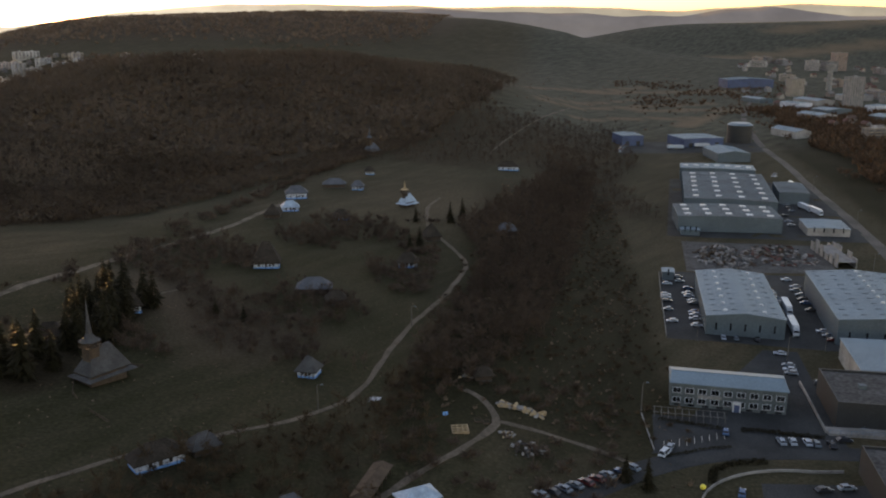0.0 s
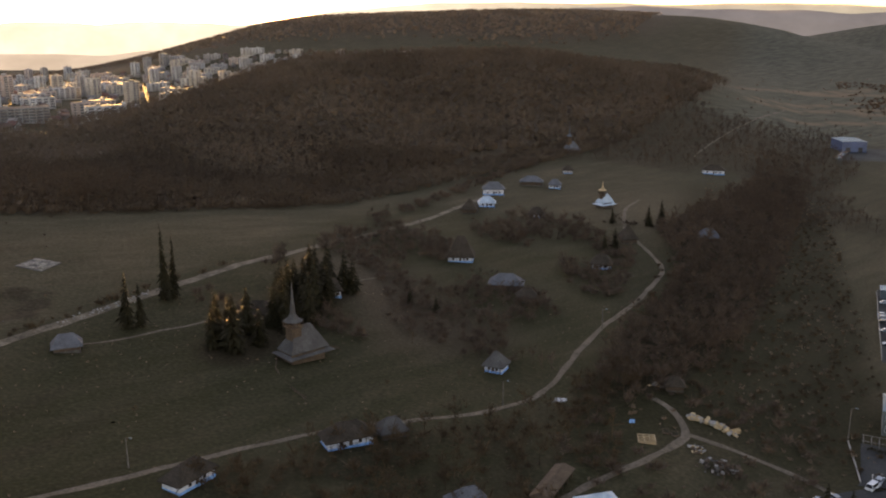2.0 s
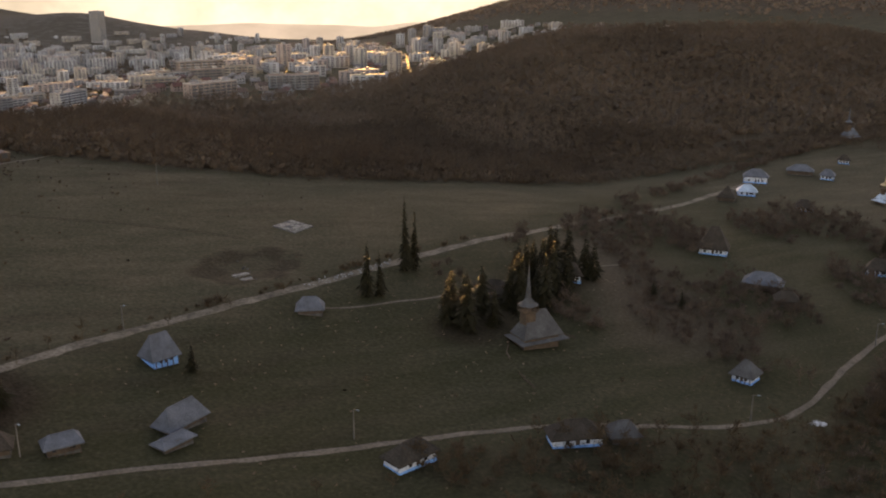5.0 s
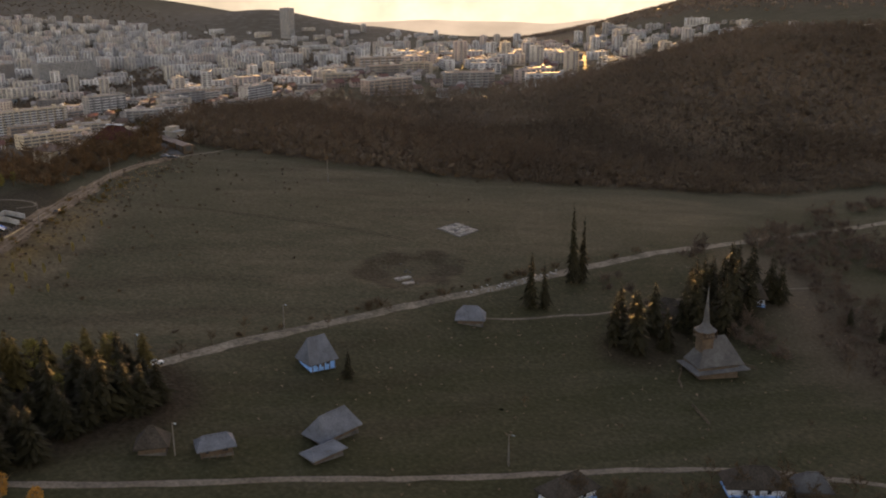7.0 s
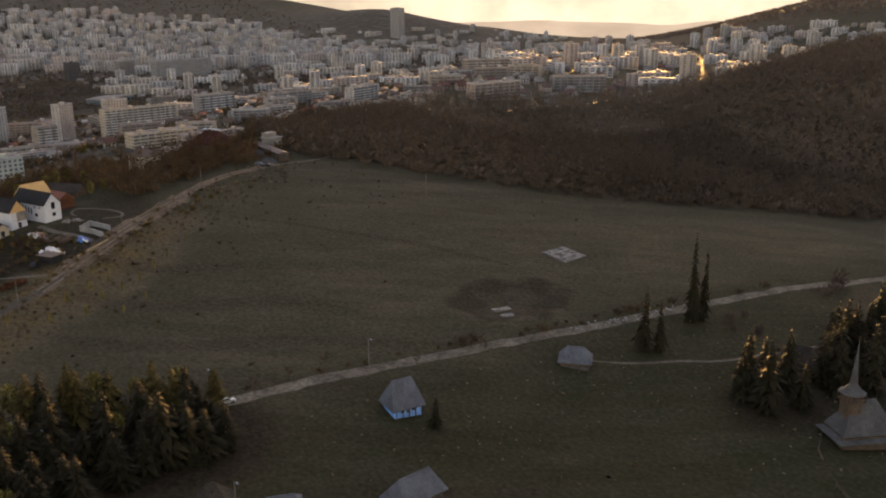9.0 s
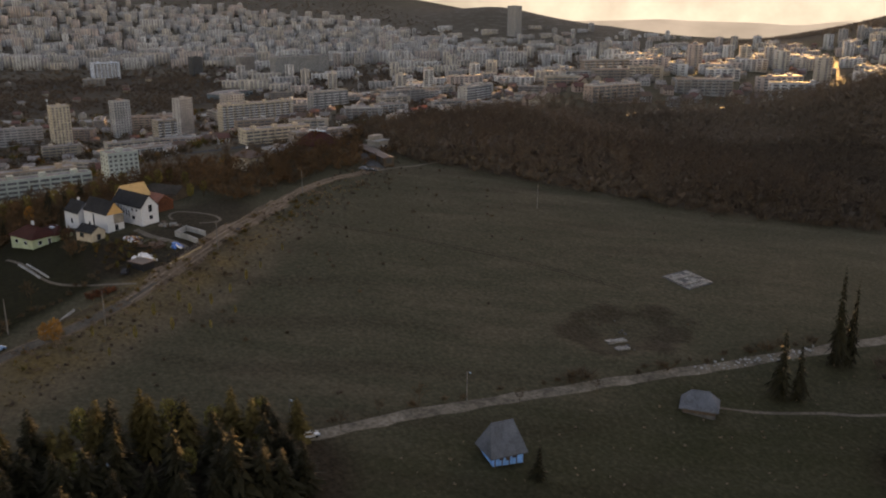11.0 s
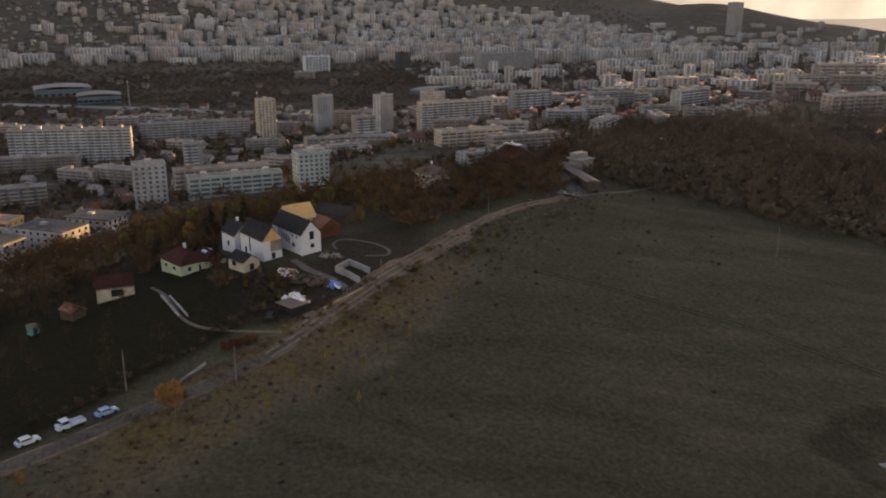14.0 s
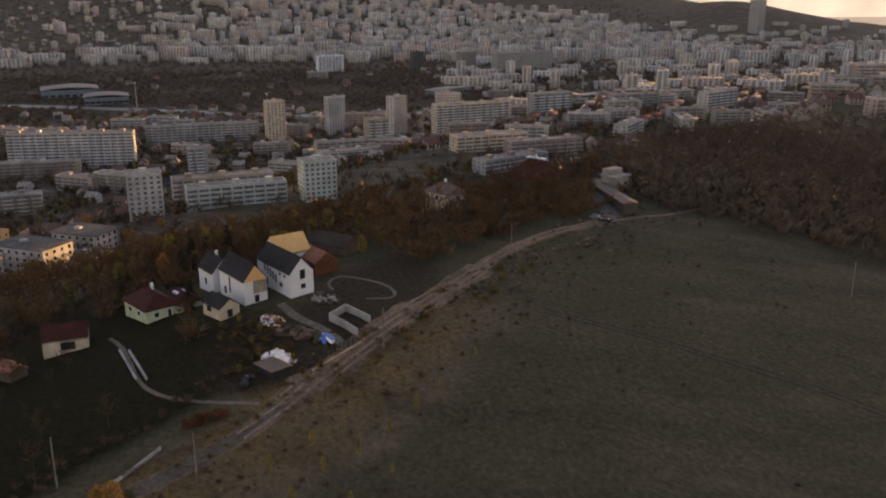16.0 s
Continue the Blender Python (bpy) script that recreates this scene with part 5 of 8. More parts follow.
def lorry(x, y, turn, l=12.0):
    t = thing("articulated_lorry", x, y, turn, "white articulated lorry with a box trailer in the yard", "lorry")
    trailer = part("trailer", boxes((-l, -1.25, 1.1, 0.6, 1.25, 3.9)), WHITE_PAINT, t)
    bm = bmesh.new()
    prism(bm, [(1.0, -1.2), (3.0, -1.15), (3.2, -0.8), (3.2, 0.8), (3.0, 1.15), (1.0, 1.2)], 0.7, 3.0)
    prism(bm, [(1.0, -1.1), (2.2, -1.0), (2.2, 1.0), (1.0, 1.1)], 3.0, 3.7)
    cab = part("cab", bm, WHITE_PAINT, t)
    part("windscreen", boxes((3.201, -0.95, 1.9, 3.23, 0.95, 2.75)), WINDOW, cab)
    for wx in (-l + 1.2, -l + 2.5, -l + 3.8, 0.9, 2.4):
        for s in (-1, 1):
            bm = bmesh.new()
            tube(bm, (wx, s * 0.9, 0.5), (wx, s * 1.2, 0.5), 0.5, 0.5, 12)
            part("wheel", bm, RUBBER, t)
    part("chassis", boxes((-l + 0.4, -0.5, 0.7, 3.0, 0.5, 1.097)), DARK_SHEET, t)
    return t


LORRY = lorry(93.5, 328, 265)
for x, y, a in ((97, 352, 265), (160, 560, 280), (163, 548, 280), (120, 836, 15), (146, 850, 15), (171.5, 640, 270)):
    copy_thing(LORRY, pose(x, y, float(height(x, y)) + 0.1, 0, 0, a))


# ---- works in the valley ----
def panels(bm, l, w, z0, z1, step, proud=0.04):
    """Ribs of sheet cladding round a box."""
    n = int(l / step)
    for i in range(n):
        x = -l / 2 + (i + 0.5) * l / n
        for s in (-1, 1):
            box(bm, x - 0.06, s * w / 2 - proud, z0, x + 0.06, s * w / 2 + proud, z1)
    n = int(w / step)
    for i in range(n):
        y = -w / 2 + (i + 0.5) * w / n
        for s in (-1, 1):
            box(bm, s * l / 2 - proud, y - 0.06, z0, s * l / 2 + proud, y + 0.06, z1)


def warehouse(x, y, turn, l, w, eave, rise, label, wall=WALL_SHEET, roof=ROOF_METAL, vents=(0, 0), strips=(0, 0), lights=(0, 0), bays=0, doors=0, slots=0, name="warehouse"):
    """A sheet-clad hall, its ridge along y: wall, roof, roof vents, skylights, windows and doors. l is across, w along the ridge."""
    h = thing(name, x, y, turn, label, "warehouse")
    bm = bmesh.new()
    low = [bm.verts.new(p) for p in ((-l / 2, -w / 2, -1), (l / 2, -w / 2, -1), (l / 2, w / 2, -1), (-l / 2, w / 2, -1))]
    top = [bm.verts.new(p) for p in ((-l / 2, -w / 2, eave), (l / 2, -w / 2, eave), (l / 2, w / 2, eave), (-l / 2, w / 2, eave))]
    p0, p1 = bm.verts.new((0, -w / 2, eave + rise)), bm.verts.new((0, w / 2, eave + rise))
    bm.faces.new((low[0], low[1], top[1], p0, top[0])), bm.faces.new((low[2], low[3], top[3], p1, top[2]))
    bm.faces.new((low[1], low[2], top[2], top[1])), bm.faces.new((low[3], low[0], top[0], top[3]))
    bm.faces.new((top[0], p0, p1, top[3])), bm.faces.new((p0, top[1], top[2], p1))
    body = part("wall", bm, wall, h)
    bm = bmesh.new()
    panels(bm, l, w, 0.2, eave - 0.3, 1.6)
    tagged(part("cladding_rib", bm, wall, body), kind="stuff")
    bm = bmesh.new()
    o = 0.35
    fall = rise * o * 2 / l
    section = [(-l / 2 - o, eave + 0.12 - fall), (0, eave + rise + 0.12), (l / 2 + o, eave + 0.12 - fall), (l / 2 + o, eave + 0.01 - fall), (0, eave + rise + 0.01), (-l / 2 - o, eave + 0.01 - fall)]
    ends = [[bm.verts.new((px, py, pz)) for px, pz in section] for py in (-w / 2 - o, w / 2 + o)]
    bm.faces.new(ends[0]), bm.faces.new(ends[1][::-1])
    for i in range(6):
        bm.faces.new((ends[0][i], ends[1][i], ends[1][(i + 1) % 6], ends[0][(i + 1) % 6]))
    bmesh.ops.recalc_face_normals(bm, faces=bm.faces)
    top_part = part("roof", bm, roof, h)
    bm = bmesh.new()
    for s in (-1, 1):
        n = int(w / 1.0)
        for i in range(n):
            yy = -w / 2 + (i + 0.5) * w / n
            vs = [bm.verts.new((a, yy + b, eave + rise + 0.125 + c - rise * abs(a) * 2 / l)) for a, b, c in ((0, -0.04, 0), (0, 0.04, 0), (s * l / 2, 0.04, 0), (s * l / 2, -0.04, 0), (0, 0, 0.05), (s * l / 2, 0, 0.05))]
            bm.faces.new((vs[0], vs[4], vs[5], vs[3])), bm.faces.new((vs[4], vs[1], vs[2], vs[5]))
    bmesh.ops.recalc_face_normals(bm, faces=bm.faces)
    tagged(part("roof_seam", bm, roof, top_part), kind="stuff")

    def on_roof(px):
        return eave + rise - rise * abs(px) * 2 / l + 0.12

    for i in range(vents[0]):
        for j in range(vents[1]):
            px, py = -l / 2 + (i + 0.5) * l / vents[0], -w / 2 + (j + 0.5) * w / vents[1]
            bm = bmesh.new()
            tube(bm, (px, py, on_roof(px) - 0.3), (px, py, on_roof(px) + 0.55), 0.8, 0.7, 10)
            part("roof_vent", bm, SKYLIGHT, top_part)
    for i in range(strips[0]):
        for j in range(strips[1]):
            px, py = -l / 2 + (i + 0.5) * l / strips[0], -w / 2 + (j + 0.5) * w / strips[1] + 1.2
            part("roof_window", boxes((px - 1.1, py - 0.14, on_roof(px) - 0.2, px + 1.1, py + 0.14, on_roof(px) + 0.14)), DARK_SHEET, top_part)
    for i in range(lights[0]):
        for j in range(lights[1]):
            px, py = -l / 2 + (i + 0.5) * l / lights[0], -w / 2 + (j + 0.5) * w / lights[1]
            part("skylight", boxes((px - 1.7, py - 1.7, on_roof(px) - 0.2, px + 1.7, py + 1.7, on_roof(px) + 0.5)), SKYLIGHT, top_part)
    for i in range(slots):
        px = -l / 2 + (i + 0.7) * l / (slots + 0.4)
        part("window", boxes((px - 0.35, -w / 2 - 0.08, 2.2, px + 0.35, -w / 2 + 0.05, 5.0)), WINDOW, h)
    for i in range(doors):
        px = -l / 2 + (i + 0.5) * l / doors
        part("loading_door", boxes((px - 1.8, -w / 2 - 0.09, 0, px + 1.8, -w / 2 + 0.05, 4.0)), DARK_SHEET, h)
    return h


warehouse(77.0, 354, -5, 28, 63, 7.6, 1.6, "long pale warehouse with roof vents and slot windows", vents=(2, 7), strips=(4, 9), slots=5)
warehouse(127.5, 350, -5, 38, 66, 9.5, 1.6, "large pale warehouse with rows of roof lights", vents=(1, 9), strips=(6, 10), slots=6)
warehouse(102, 516, -2, 56, 36, 8.5, 0.8, "wide grey production hall with bright rooflights", roof=ROOF_GREY, lights=(5, 3))
warehouse(117, 598, -7, 54, 104, 8.5, 0.8, "very long grey production hall with bright rooflights", roof=ROOF_GREY, lights=(4, 6), doors=4)
warehouse(124, 672, -7, 52, 24, 9.5, 0.6, "pale flat production hall with strip rooflights", lights=(7, 1))
warehouse(160, 604, -7, 18, 40, 7, 0.5, "lower grey annex of the production hall", roof=ROOF_GREY)
warehouse(75, 868, 14, 21, 30, 9, 0.5, "blue sheet depot with a pale flat roof", wall=BLUE_SHEET, doors=2)
warehouse(138, 868, 20, 40, 34, 8, 0.5, "blue sheet depot with a broad pale roof", wall=BLUE_SHEET, doors=3)
warehouse(151, 782, 8, 27, 42, 7, 2.0, "pale workshop with a pitched roof", wall=WALL_SHEET)
warehouse(154, 506, -4, 22, 24, 4.5, 0.3, "low white showroom with a flat roof", wall=GREY_PLASTER, slots=4)
warehouse(55.6, 399, -4, 5.0, 7, 3.6, 0.2, "small white gatehouse with a flat roof", wall=WALL_SHEET, slots=1, name="gatehouse")
warehouse(79, 492, -4, 10, 6, 3.0, 0.2, "row of pale site cabins", wall=WALL_SHEET, slots=3, name="site_cabin")
warehouse(246, 950, 24, 18, 40, 7, 2.5, "long pale shed with a pitched roof", wall=GREY_PLASTER)
warehouse(345, 1660, 10, 82, 45, 14, 2.5, "wide blue-fronted hall in the distance", wall=BLUE_SHEET)
warehouse(118, 290, -5, 33, 30, 7.5, 0.3, "white panelled hall with a pale flat roof", wall=GREY_PLASTER)


OLD_SHINGLE_POST = material("grey_timber", (0.10, 0.10, 0.10), (0.19, 0.19, 0.19), 4, 0.5, 0.85, 0.2)
OFFICE_WALL = material("office_render", (0.075, 0.095, 0.105), (0.125, 0.152, 0.166), 1.5, 0.15, 0.9, 0.1)


def office():
    o = thing("office_block", 56.3, 262, -6, "two-storey rendered office block under a pale pitched sheet roof", "office")
    l, w, e = 33.5, 12.5, 7.4
    wall = part("wall", boxes((-l / 2, -w / 2, -1, l / 2, w / 2, e)), OFFICE_WALL, o)
    bm = bmesh.new()
    hip_roof(bm, l, w, e - 0.1, 1.7, 0.45, l * 0.98, 0.2)
    roof = part("roof", bm, ROOF_METAL, o)
    bm = bmesh.new()
    ridge_cap(bm, l * 0.49, e + 1.6)
    part("ridge_cap", bm, ROOF_METAL, roof)
    for floor in range(2):
        for i in range(9):
            x = -l / 2 + (i + 0.5) * l / 9
            z = 1.2 + floor * 3.1
            f = part("window", boxes((x - 1.25, -w / 2 - 0.09, z, x + 1.25, -w / 2 + 0.05, z + 1.7)), LIMEWASH, o)
            for k in (-0.58, 0.58):
                part("pane", boxes((x + k - 0.54, -w / 2 - 0.12, z + 0.08, x + k + 0.54, -w / 2 - 0.092, z + 1.62)), WINDOW, f)
            part("sill", boxes((x - 1.3, -w / 2 - 0.25, z - 0.12, x + 1.3, -w / 2 - 0.0, z - 0.003)), CONCRETE, f)
    door = part("entrance", boxes((1.4, -w / 2 - 1.2, -0.3, 3.8, -w / 2 - 0.13, 3.0)), PLASTER, o, "white entrance porch")
    part("door", boxes((1.8, -w / 2 - 1.25, 0, 3.4, -w / 2 - 1.203, 2.3)), BLUE_SHEET, door, "blue glazed door")
    for i in range(8):
        x = -l / 2 + (i + 0.5) * l / 8
        if abs(x - 2.6) > 2.6:
            part("basement_window", boxes((x - 0.9, -w / 2 - 0.07, 0.15, x + 0.9, -w / 2 + 0.05, 0.75)), WINDOW, o)
    part("parapet", boxes((-l / 2 + 8, -w / 2 - 0.35, 3.1, -l / 2 + 15, -w / 2 - 0.13, 4.0)), CONCRETE, o)
    return wall


office()


def dark_hall(x, y, turn, l, w, h, label):
    d = thing("dark_hall", x, y, turn, label, "hall")
    part("wall", boxes((-l / 2, -w / 2, -1, l / 2, w / 2, h)), DARK_SHEET, d)
    part("roof_deck", boxes((-l / 2 + 0.8, -w / 2 + 0.8, h, l / 2 - 0.8, w / 2 - 0.8, h + 0.12)), OLD_SLAB, d)
    part("parapet", boxes((-l / 2, -w / 2, h, -l / 2 + 0.4, w / 2, h + 0.7), (l / 2 - 0.4, -w / 2, h, l / 2, w / 2, h + 0.7), (-l / 2 + 0.4, -w / 2, h, l / 2 - 0.4, -w / 2 + 0.4, h + 0.7), (-l / 2 + 0.4, w / 2 - 0.4, h, l / 2 - 0.4, w / 2, h + 0.7)), DARK_SHEET, d)
    for i in range(3):
        px = -l / 2 + (i + 1) * l / 4
        part("roof_unit", boxes((px - 1, -1, h + 0.12, px + 1, 1, h + 1.3)), WALL_SHEET, d)


dark_hall(104, 258, -4, 38, 26, 8, "black sheet-clad hall with a flat grey roof")
dark_hall(100, 206, -4, 38, 24, 7, "dark flat-roofed hall beside the turning loop")

terrace = thing("loading_terrace", 100, 243.4, -1, "pale concrete loading terrace before the black hall", "terrace")
part("deck", boxes((-19, -2.2, -1, 22, 2.2, 1.1)), CONCRETE, terrace)
for i in range(14):
    part("railing_post", boxes((-19 + i * 3, -2.2, 1.1, -18.9 + i * 3, -2.1, 2.1)), ROOF_METAL, terrace)
part("rail", boxes((-19, -2.19, 2.0, 22, -2.11, 2.08)), ROOF_METAL, terrace)


def low_wall(points, label, mat=CONCRETE, tall=1.0, thick=0.35, name="garden_wall"):
    w = thing(name, points[0][0], points[0][1], 0, label, "wall")
    ox, oy, oz = w.matrix_world.translation
    for (ax, ay), (bx, by) in zip(points, points[1:]):
        bm = bmesh.new()
        length = math.hypot(bx - ax, by - ay)
        n = max(1, int(length / 4))
        for i in range(n):
            x0, y0, x1, y1 = [a + (b - a) * k / n for a, b, k in ((ax, bx, i), (ay, by, i), (ax, bx, i + 1), (ay, by, i + 1))]
            z0, z1 = float(height(x0, y0)) - oz, float(height(x1, y1)) - oz
            sx, sy = -(by - ay) / length * thick / 2, (bx - ax) / length * thick / 2
            vs = [bm.verts.new((x + s * sx - ox, y + s * sy - oy, z)) for x, y, zg in ((x0, y0, z0), (x1, y1, z1)) for s in (-1, 1) for z in (zg - 0.6, zg + tall)]
            for f in ((0, 2, 3, 1), (4, 5, 7, 6), (0, 1, 5, 4), (2, 6, 7, 3), (1, 3, 7, 5), (0, 4, 6, 2)):
                bm.faces.new([vs[k] for k in f])
        bmesh.ops.recalc_face_normals(bm, faces=bm.faces)
        part("wall_run", bm, mat, w)
    return w


curve = [(66 + 27 * math.cos(a), 196 + 22 * math.sin(a)) for a in [math.pi * (1.0 - 0.55 * i / 12) for i in range(13)]]
low_wall(curve + [(78, 218.6)], "curved pale wall of the turning loop", CONCRETE, 0.7, 0.35, "loop_wall")
low_wall([(82.9, 280), (80.7, 243)], "pale wall between the office yard and the hall", CONCRETE, 1.0, 0.4, "yard_wall")


def hedge(points, wide, tall, label, seed):
    """A clipped hedge: many small leaf blades filling a band along a line on the ground."""
    r = np.random.default_rng(seed)
    every = []
    for (ax, ay), (bx, by) in zip(points, points[1:]):
        length = math.hypot(bx - ax, by - ay)
        n = int(length * wide * tall * 34)
        k, off = r.uniform(size=n), r.uniform(-0.5, 0.5, n) * wide
        x = ax + (bx - ax) * k - (by - ay) / length * off
        y = ay + (by - ay) * k + (bx - ax) / length * off
        c = np.stack([x, y, height(x, y) + r.uniform(0, 1, n) ** 0.7 * tall * (1 + 0.12 * np.sin(k * length * 1.7))], -1)
        every.append((c[:, None, :] + r.normal(size=(n, 3, 3)) * 0.17).reshape(-1, 3))
    v = np.concatenate(every)
    return tagged(from_arrays("hedge", v, np.arange(len(v)).reshape(-1, 3), NEEDLES), label, "hedge")


hedge([(57, 241.2), (61.6, 241.8), (70.1, 240.1), (79.3, 239)], 1.6, 1.1, "dark clipped hedge before the office forecourt", 81)
hedge([(34.3, 246.1), (43.2, 244.1), (52.6, 241.7)], 1.2, 1.0, "dark clipped hedge above the car park", 82)
hedge([(32.4, 221.9), (39.1, 225.3), (46.4, 229.0), (52.3, 230.4)], 1.0, 0.7, "low dark hedge round the car park", 83)
hedge([(43.5, 209), (45.1, 216.5), (51.6, 221), (60, 222.6)], 2.2, 1.0, "broad dark hedge round the turning loop", 84)
pergola = thing("pergola", 43.5, 248.6, -6, "long slatted garden pergola before the office block", "pergola")
for i in range(11):
    for v in (-2.0, 2.0):
        part("post", boxes((-10 + 2 * i - 0.07, v - 0.07, -0.4, -10 + 2 * i + 0.07, v + 0.07, 1.9)), OLD_SHINGLE_POST, pergola)
    part("crossbeam", boxes((-10 + 2 * i - 0.08, -2.5, 1.903, -10 + 2 * i + 0.08, 2.5, 2.03)), OLD_SHINGLE_POST, pergola)
for v in (-2.0, 2.0):
    part("rail", boxes((-10.4, v - 0.06, 2.033, 10.4, v + 0.06, 2.15)), OLD_SHINGLE_POST, pergola)
van = make_car(4.9, 1.9, 1.9, cabin=(-2.3, -2.1, 1.0, 1.6), paint=WHITE_PAINT, label="pale van parked at the corner of the car park", x=33.6, y=224.0, turn=60, name="van", group="")
ball = thing("globe_lamp", 40.5, 204.8, 0, "yellow globe on a short post beside the road", "lamp post")
bm = bmesh.new()
tube(bm, (0, 0, -0.3), (0, 0, 1.2), 0.08, 0.08, 8)
part("post", bm, DARK_SHEET, ball)
bm = bmesh.new()
bmesh.ops.create_icosphere(bm, subdivisions=2, radius=0.75, matrix=pose(0, 0, 1.8))
part("globe", bm, material("yellow_plastic", (0.55, 0.50, 0.05), (0.70, 0.64, 0.08), 3, 0.5, 0.4, 0.0, dirt=0.1), ball, "bright yellow globe")
low_wall([(31, 226), (29.8, 250)], "low kerb wall of the car park", CONCRETE, 0.4, 0.3, "kerb_wall")
fence_run([(45.5, 320), (47, 340), (49.5, 372), (52, 402)], "pale mesh fence of the works yard", CONCRETE, 1.8, 4.0, "yard_fence")

for i in range(9):
    mx, my = 34 + 2.2 * i, 229.5 + 1.0 * i
    mark = link_mesh("parking_line", boxes((-0.06, -2.4, 0, 0.06, 2.4, 0.012)), PAINT_WHITE)
    mark.matrix_world = pose(mx, my, float(height(mx, my)) + 0.135, 0, 0, -8)
    tagged(mark, "faded white parking bay line", "marking", group="parking lines", kind="structure")

tank = thing("storage_tank", 184.5, 897, 0, "round dark storage tank with a pale rim", "tank")
bm = bmesh.new()
tube(bm, (0, 0, -1), (0, 0, 17), 12, 12, 32)
part("shell", bm, DARK_SHEET, tank)
bm = bmesh.new()
tube(bm, (0, 0, 17), (0, 0, 19), 12.2, 9, 32)
part("roof", bm, ROOF_METAL, tank)

heap("demolition_rubble", 90, 440, 0, 34, 48, 1.0, 190, [OLD_SLAB, CONCRETE, TIMBER, BLOCK_ROOF], "spread of demolition rubble on a cleared plant", 61, size=(0.3, 1.7))
heap("demolition_rubble", 118, 445, 0, 30, 48, 1.0, 150, [OLD_SLAB, TIMBER, BLOCK_ROOF, TILE_RED, CONCRETE], "spread of demolition rubble on a cleared plant", 62, size=(0.3, 1.7))


def shell_building(x, y, turn, l, w, h):
    s = thing("ruined_building", x, y, turn, "half-demolished roofless concrete building", "ruin")
    for i in range(6):
        part("wall_piece", boxes((-l / 2 + i * l / 6, -w / 2, -1, -l / 2 + (i + 0.85) * l / 6, -w / 2 + 0.4, h * (0.7 + 0.3 * math.sin(i * 2.3)))), CONCRETE, s)
        part("wall_piece", boxes((-l / 2 + i * l / 6, w / 2 - 0.4, -1, -l / 2 + (i + 0.7) * l / 6, w / 2, h * (0.75 + 0.25 * math.cos(i * 1.7)))), CONCRETE, s)
    part("floor_slab", boxes((-l / 2, -w / 2 + 0.4, h * 0.45, l / 2 * 0.6, w / 2 - 0.4, h * 0.45 + 0.3)), CONCRETE, s)


shell_building(141, 446, 92, 42, 9, 7)


# ---- lamp posts and poles ----
POLE = material("weathered_pole", (0.09, 0.085, 0.08), (0.17, 0.16, 0.15), 3, 0.5, 0.8, 0.1)


def pole(x, y, tall, label, lamp=True, turn=0, mat=POLE):
    p = thing("street_lamp" if lamp else "power_pole", x, y, turn, label, "lamp post" if lamp else "pole")
    bm = bmesh.new()
    tube(bm, (0, 0, -0.5), (0, 0, tall), 0.17, 0.10, 8)
    part("post", bm, mat, p)
    bm = bmesh.new()
    if lamp:
        tube(bm, (0, 0, tall - 0.1), (1.2, 0, tall + 0.25), 0.05, 0.05, 6)
        arm = part("arm", bm, mat, p)
        part("lantern", boxes((1.0, -0.14, tall + 0.14, 1.7, 0.14, tall + 0.32)), ROOF_METAL, arm)
    else:
        box(bm, -0.8, -0.06, tall - 0.6, 0.8, 0.06, tall - 0.45)
        part("crossarm", bm, TIMBER, p)


for x, y, lamp in ((-274.6, 59.4, 0), (-317, 240.3, 0), (-271.4, 80.7, 0), (-244.2, 40, 0), (-305, 118, 0), (-347, 160, 0)):
    pole(x, y, 9.0, "slim grey concrete power pole beside the lane", bool(lamp))
for x, y in ((-172.8, 95.7), (-62, 225), (-47, 300), (-131, 152), (-214.5, 150), (-216, 108), (-203, 70)):
    pole(x, y, 7.5, "slim weathered lamp post beside the path")
for x, y in ((30, 252), (56, 316), (100, 312), (152, 420), (176, 520), (185, 640), (84, 300)):
    pole(x, y, 9.0, "grey steel lamp post at the works")


# ---- the new houses on the ridge ----
BOARD = material("raw_boarding", (0.40, 0.24, 0.10), (0.58, 0.38, 0.17), 5.0, 0.4, 0.8, 0.2, dirt=0.15)
GREEN_WALL = material("green_plaster", (0.26, 0.33, 0.23), (0.36, 0.43, 0.31), 2.0, 0.3, 0.9, 0.2)
BEIGE_WALL = material("beige_plaster", (0.33, 0.29, 0.225), (0.46, 0.41, 0.33), 2.0, 0.3, 0.9, 0.2)
BROWN_ROOF = material("brown_sheet_roof", (0.050, 0.030, 0.022), (0.095, 0.058, 0.043), 3.0, 0.3, 0.7, 0.3)
RUST_ROOF = material("rust_sheet_roof", (0.13, 0.042, 0.024), (0.25, 0.085, 0.045), 3.0, 0.3, 0.7, 0.3)
TARP_WHITE = material("white_tarpaulin", (0.55, 0.56, 0.58), (0.78, 0.78, 0.78), 1.5, 0.5, 0.5, 0.4)
TARP_BLUE = material("blue_tarpaulin", (0.03, 0.12, 0.42), (0.06, 0.20, 0.58), 1.5, 0.5, 0.4, 0.4)
STONE_GREY = material("stone_cladding", (0.13, 0.12, 0.11), (0.27, 0.25, 0.22), 3.0, 0.4, 0.9, 0.5)


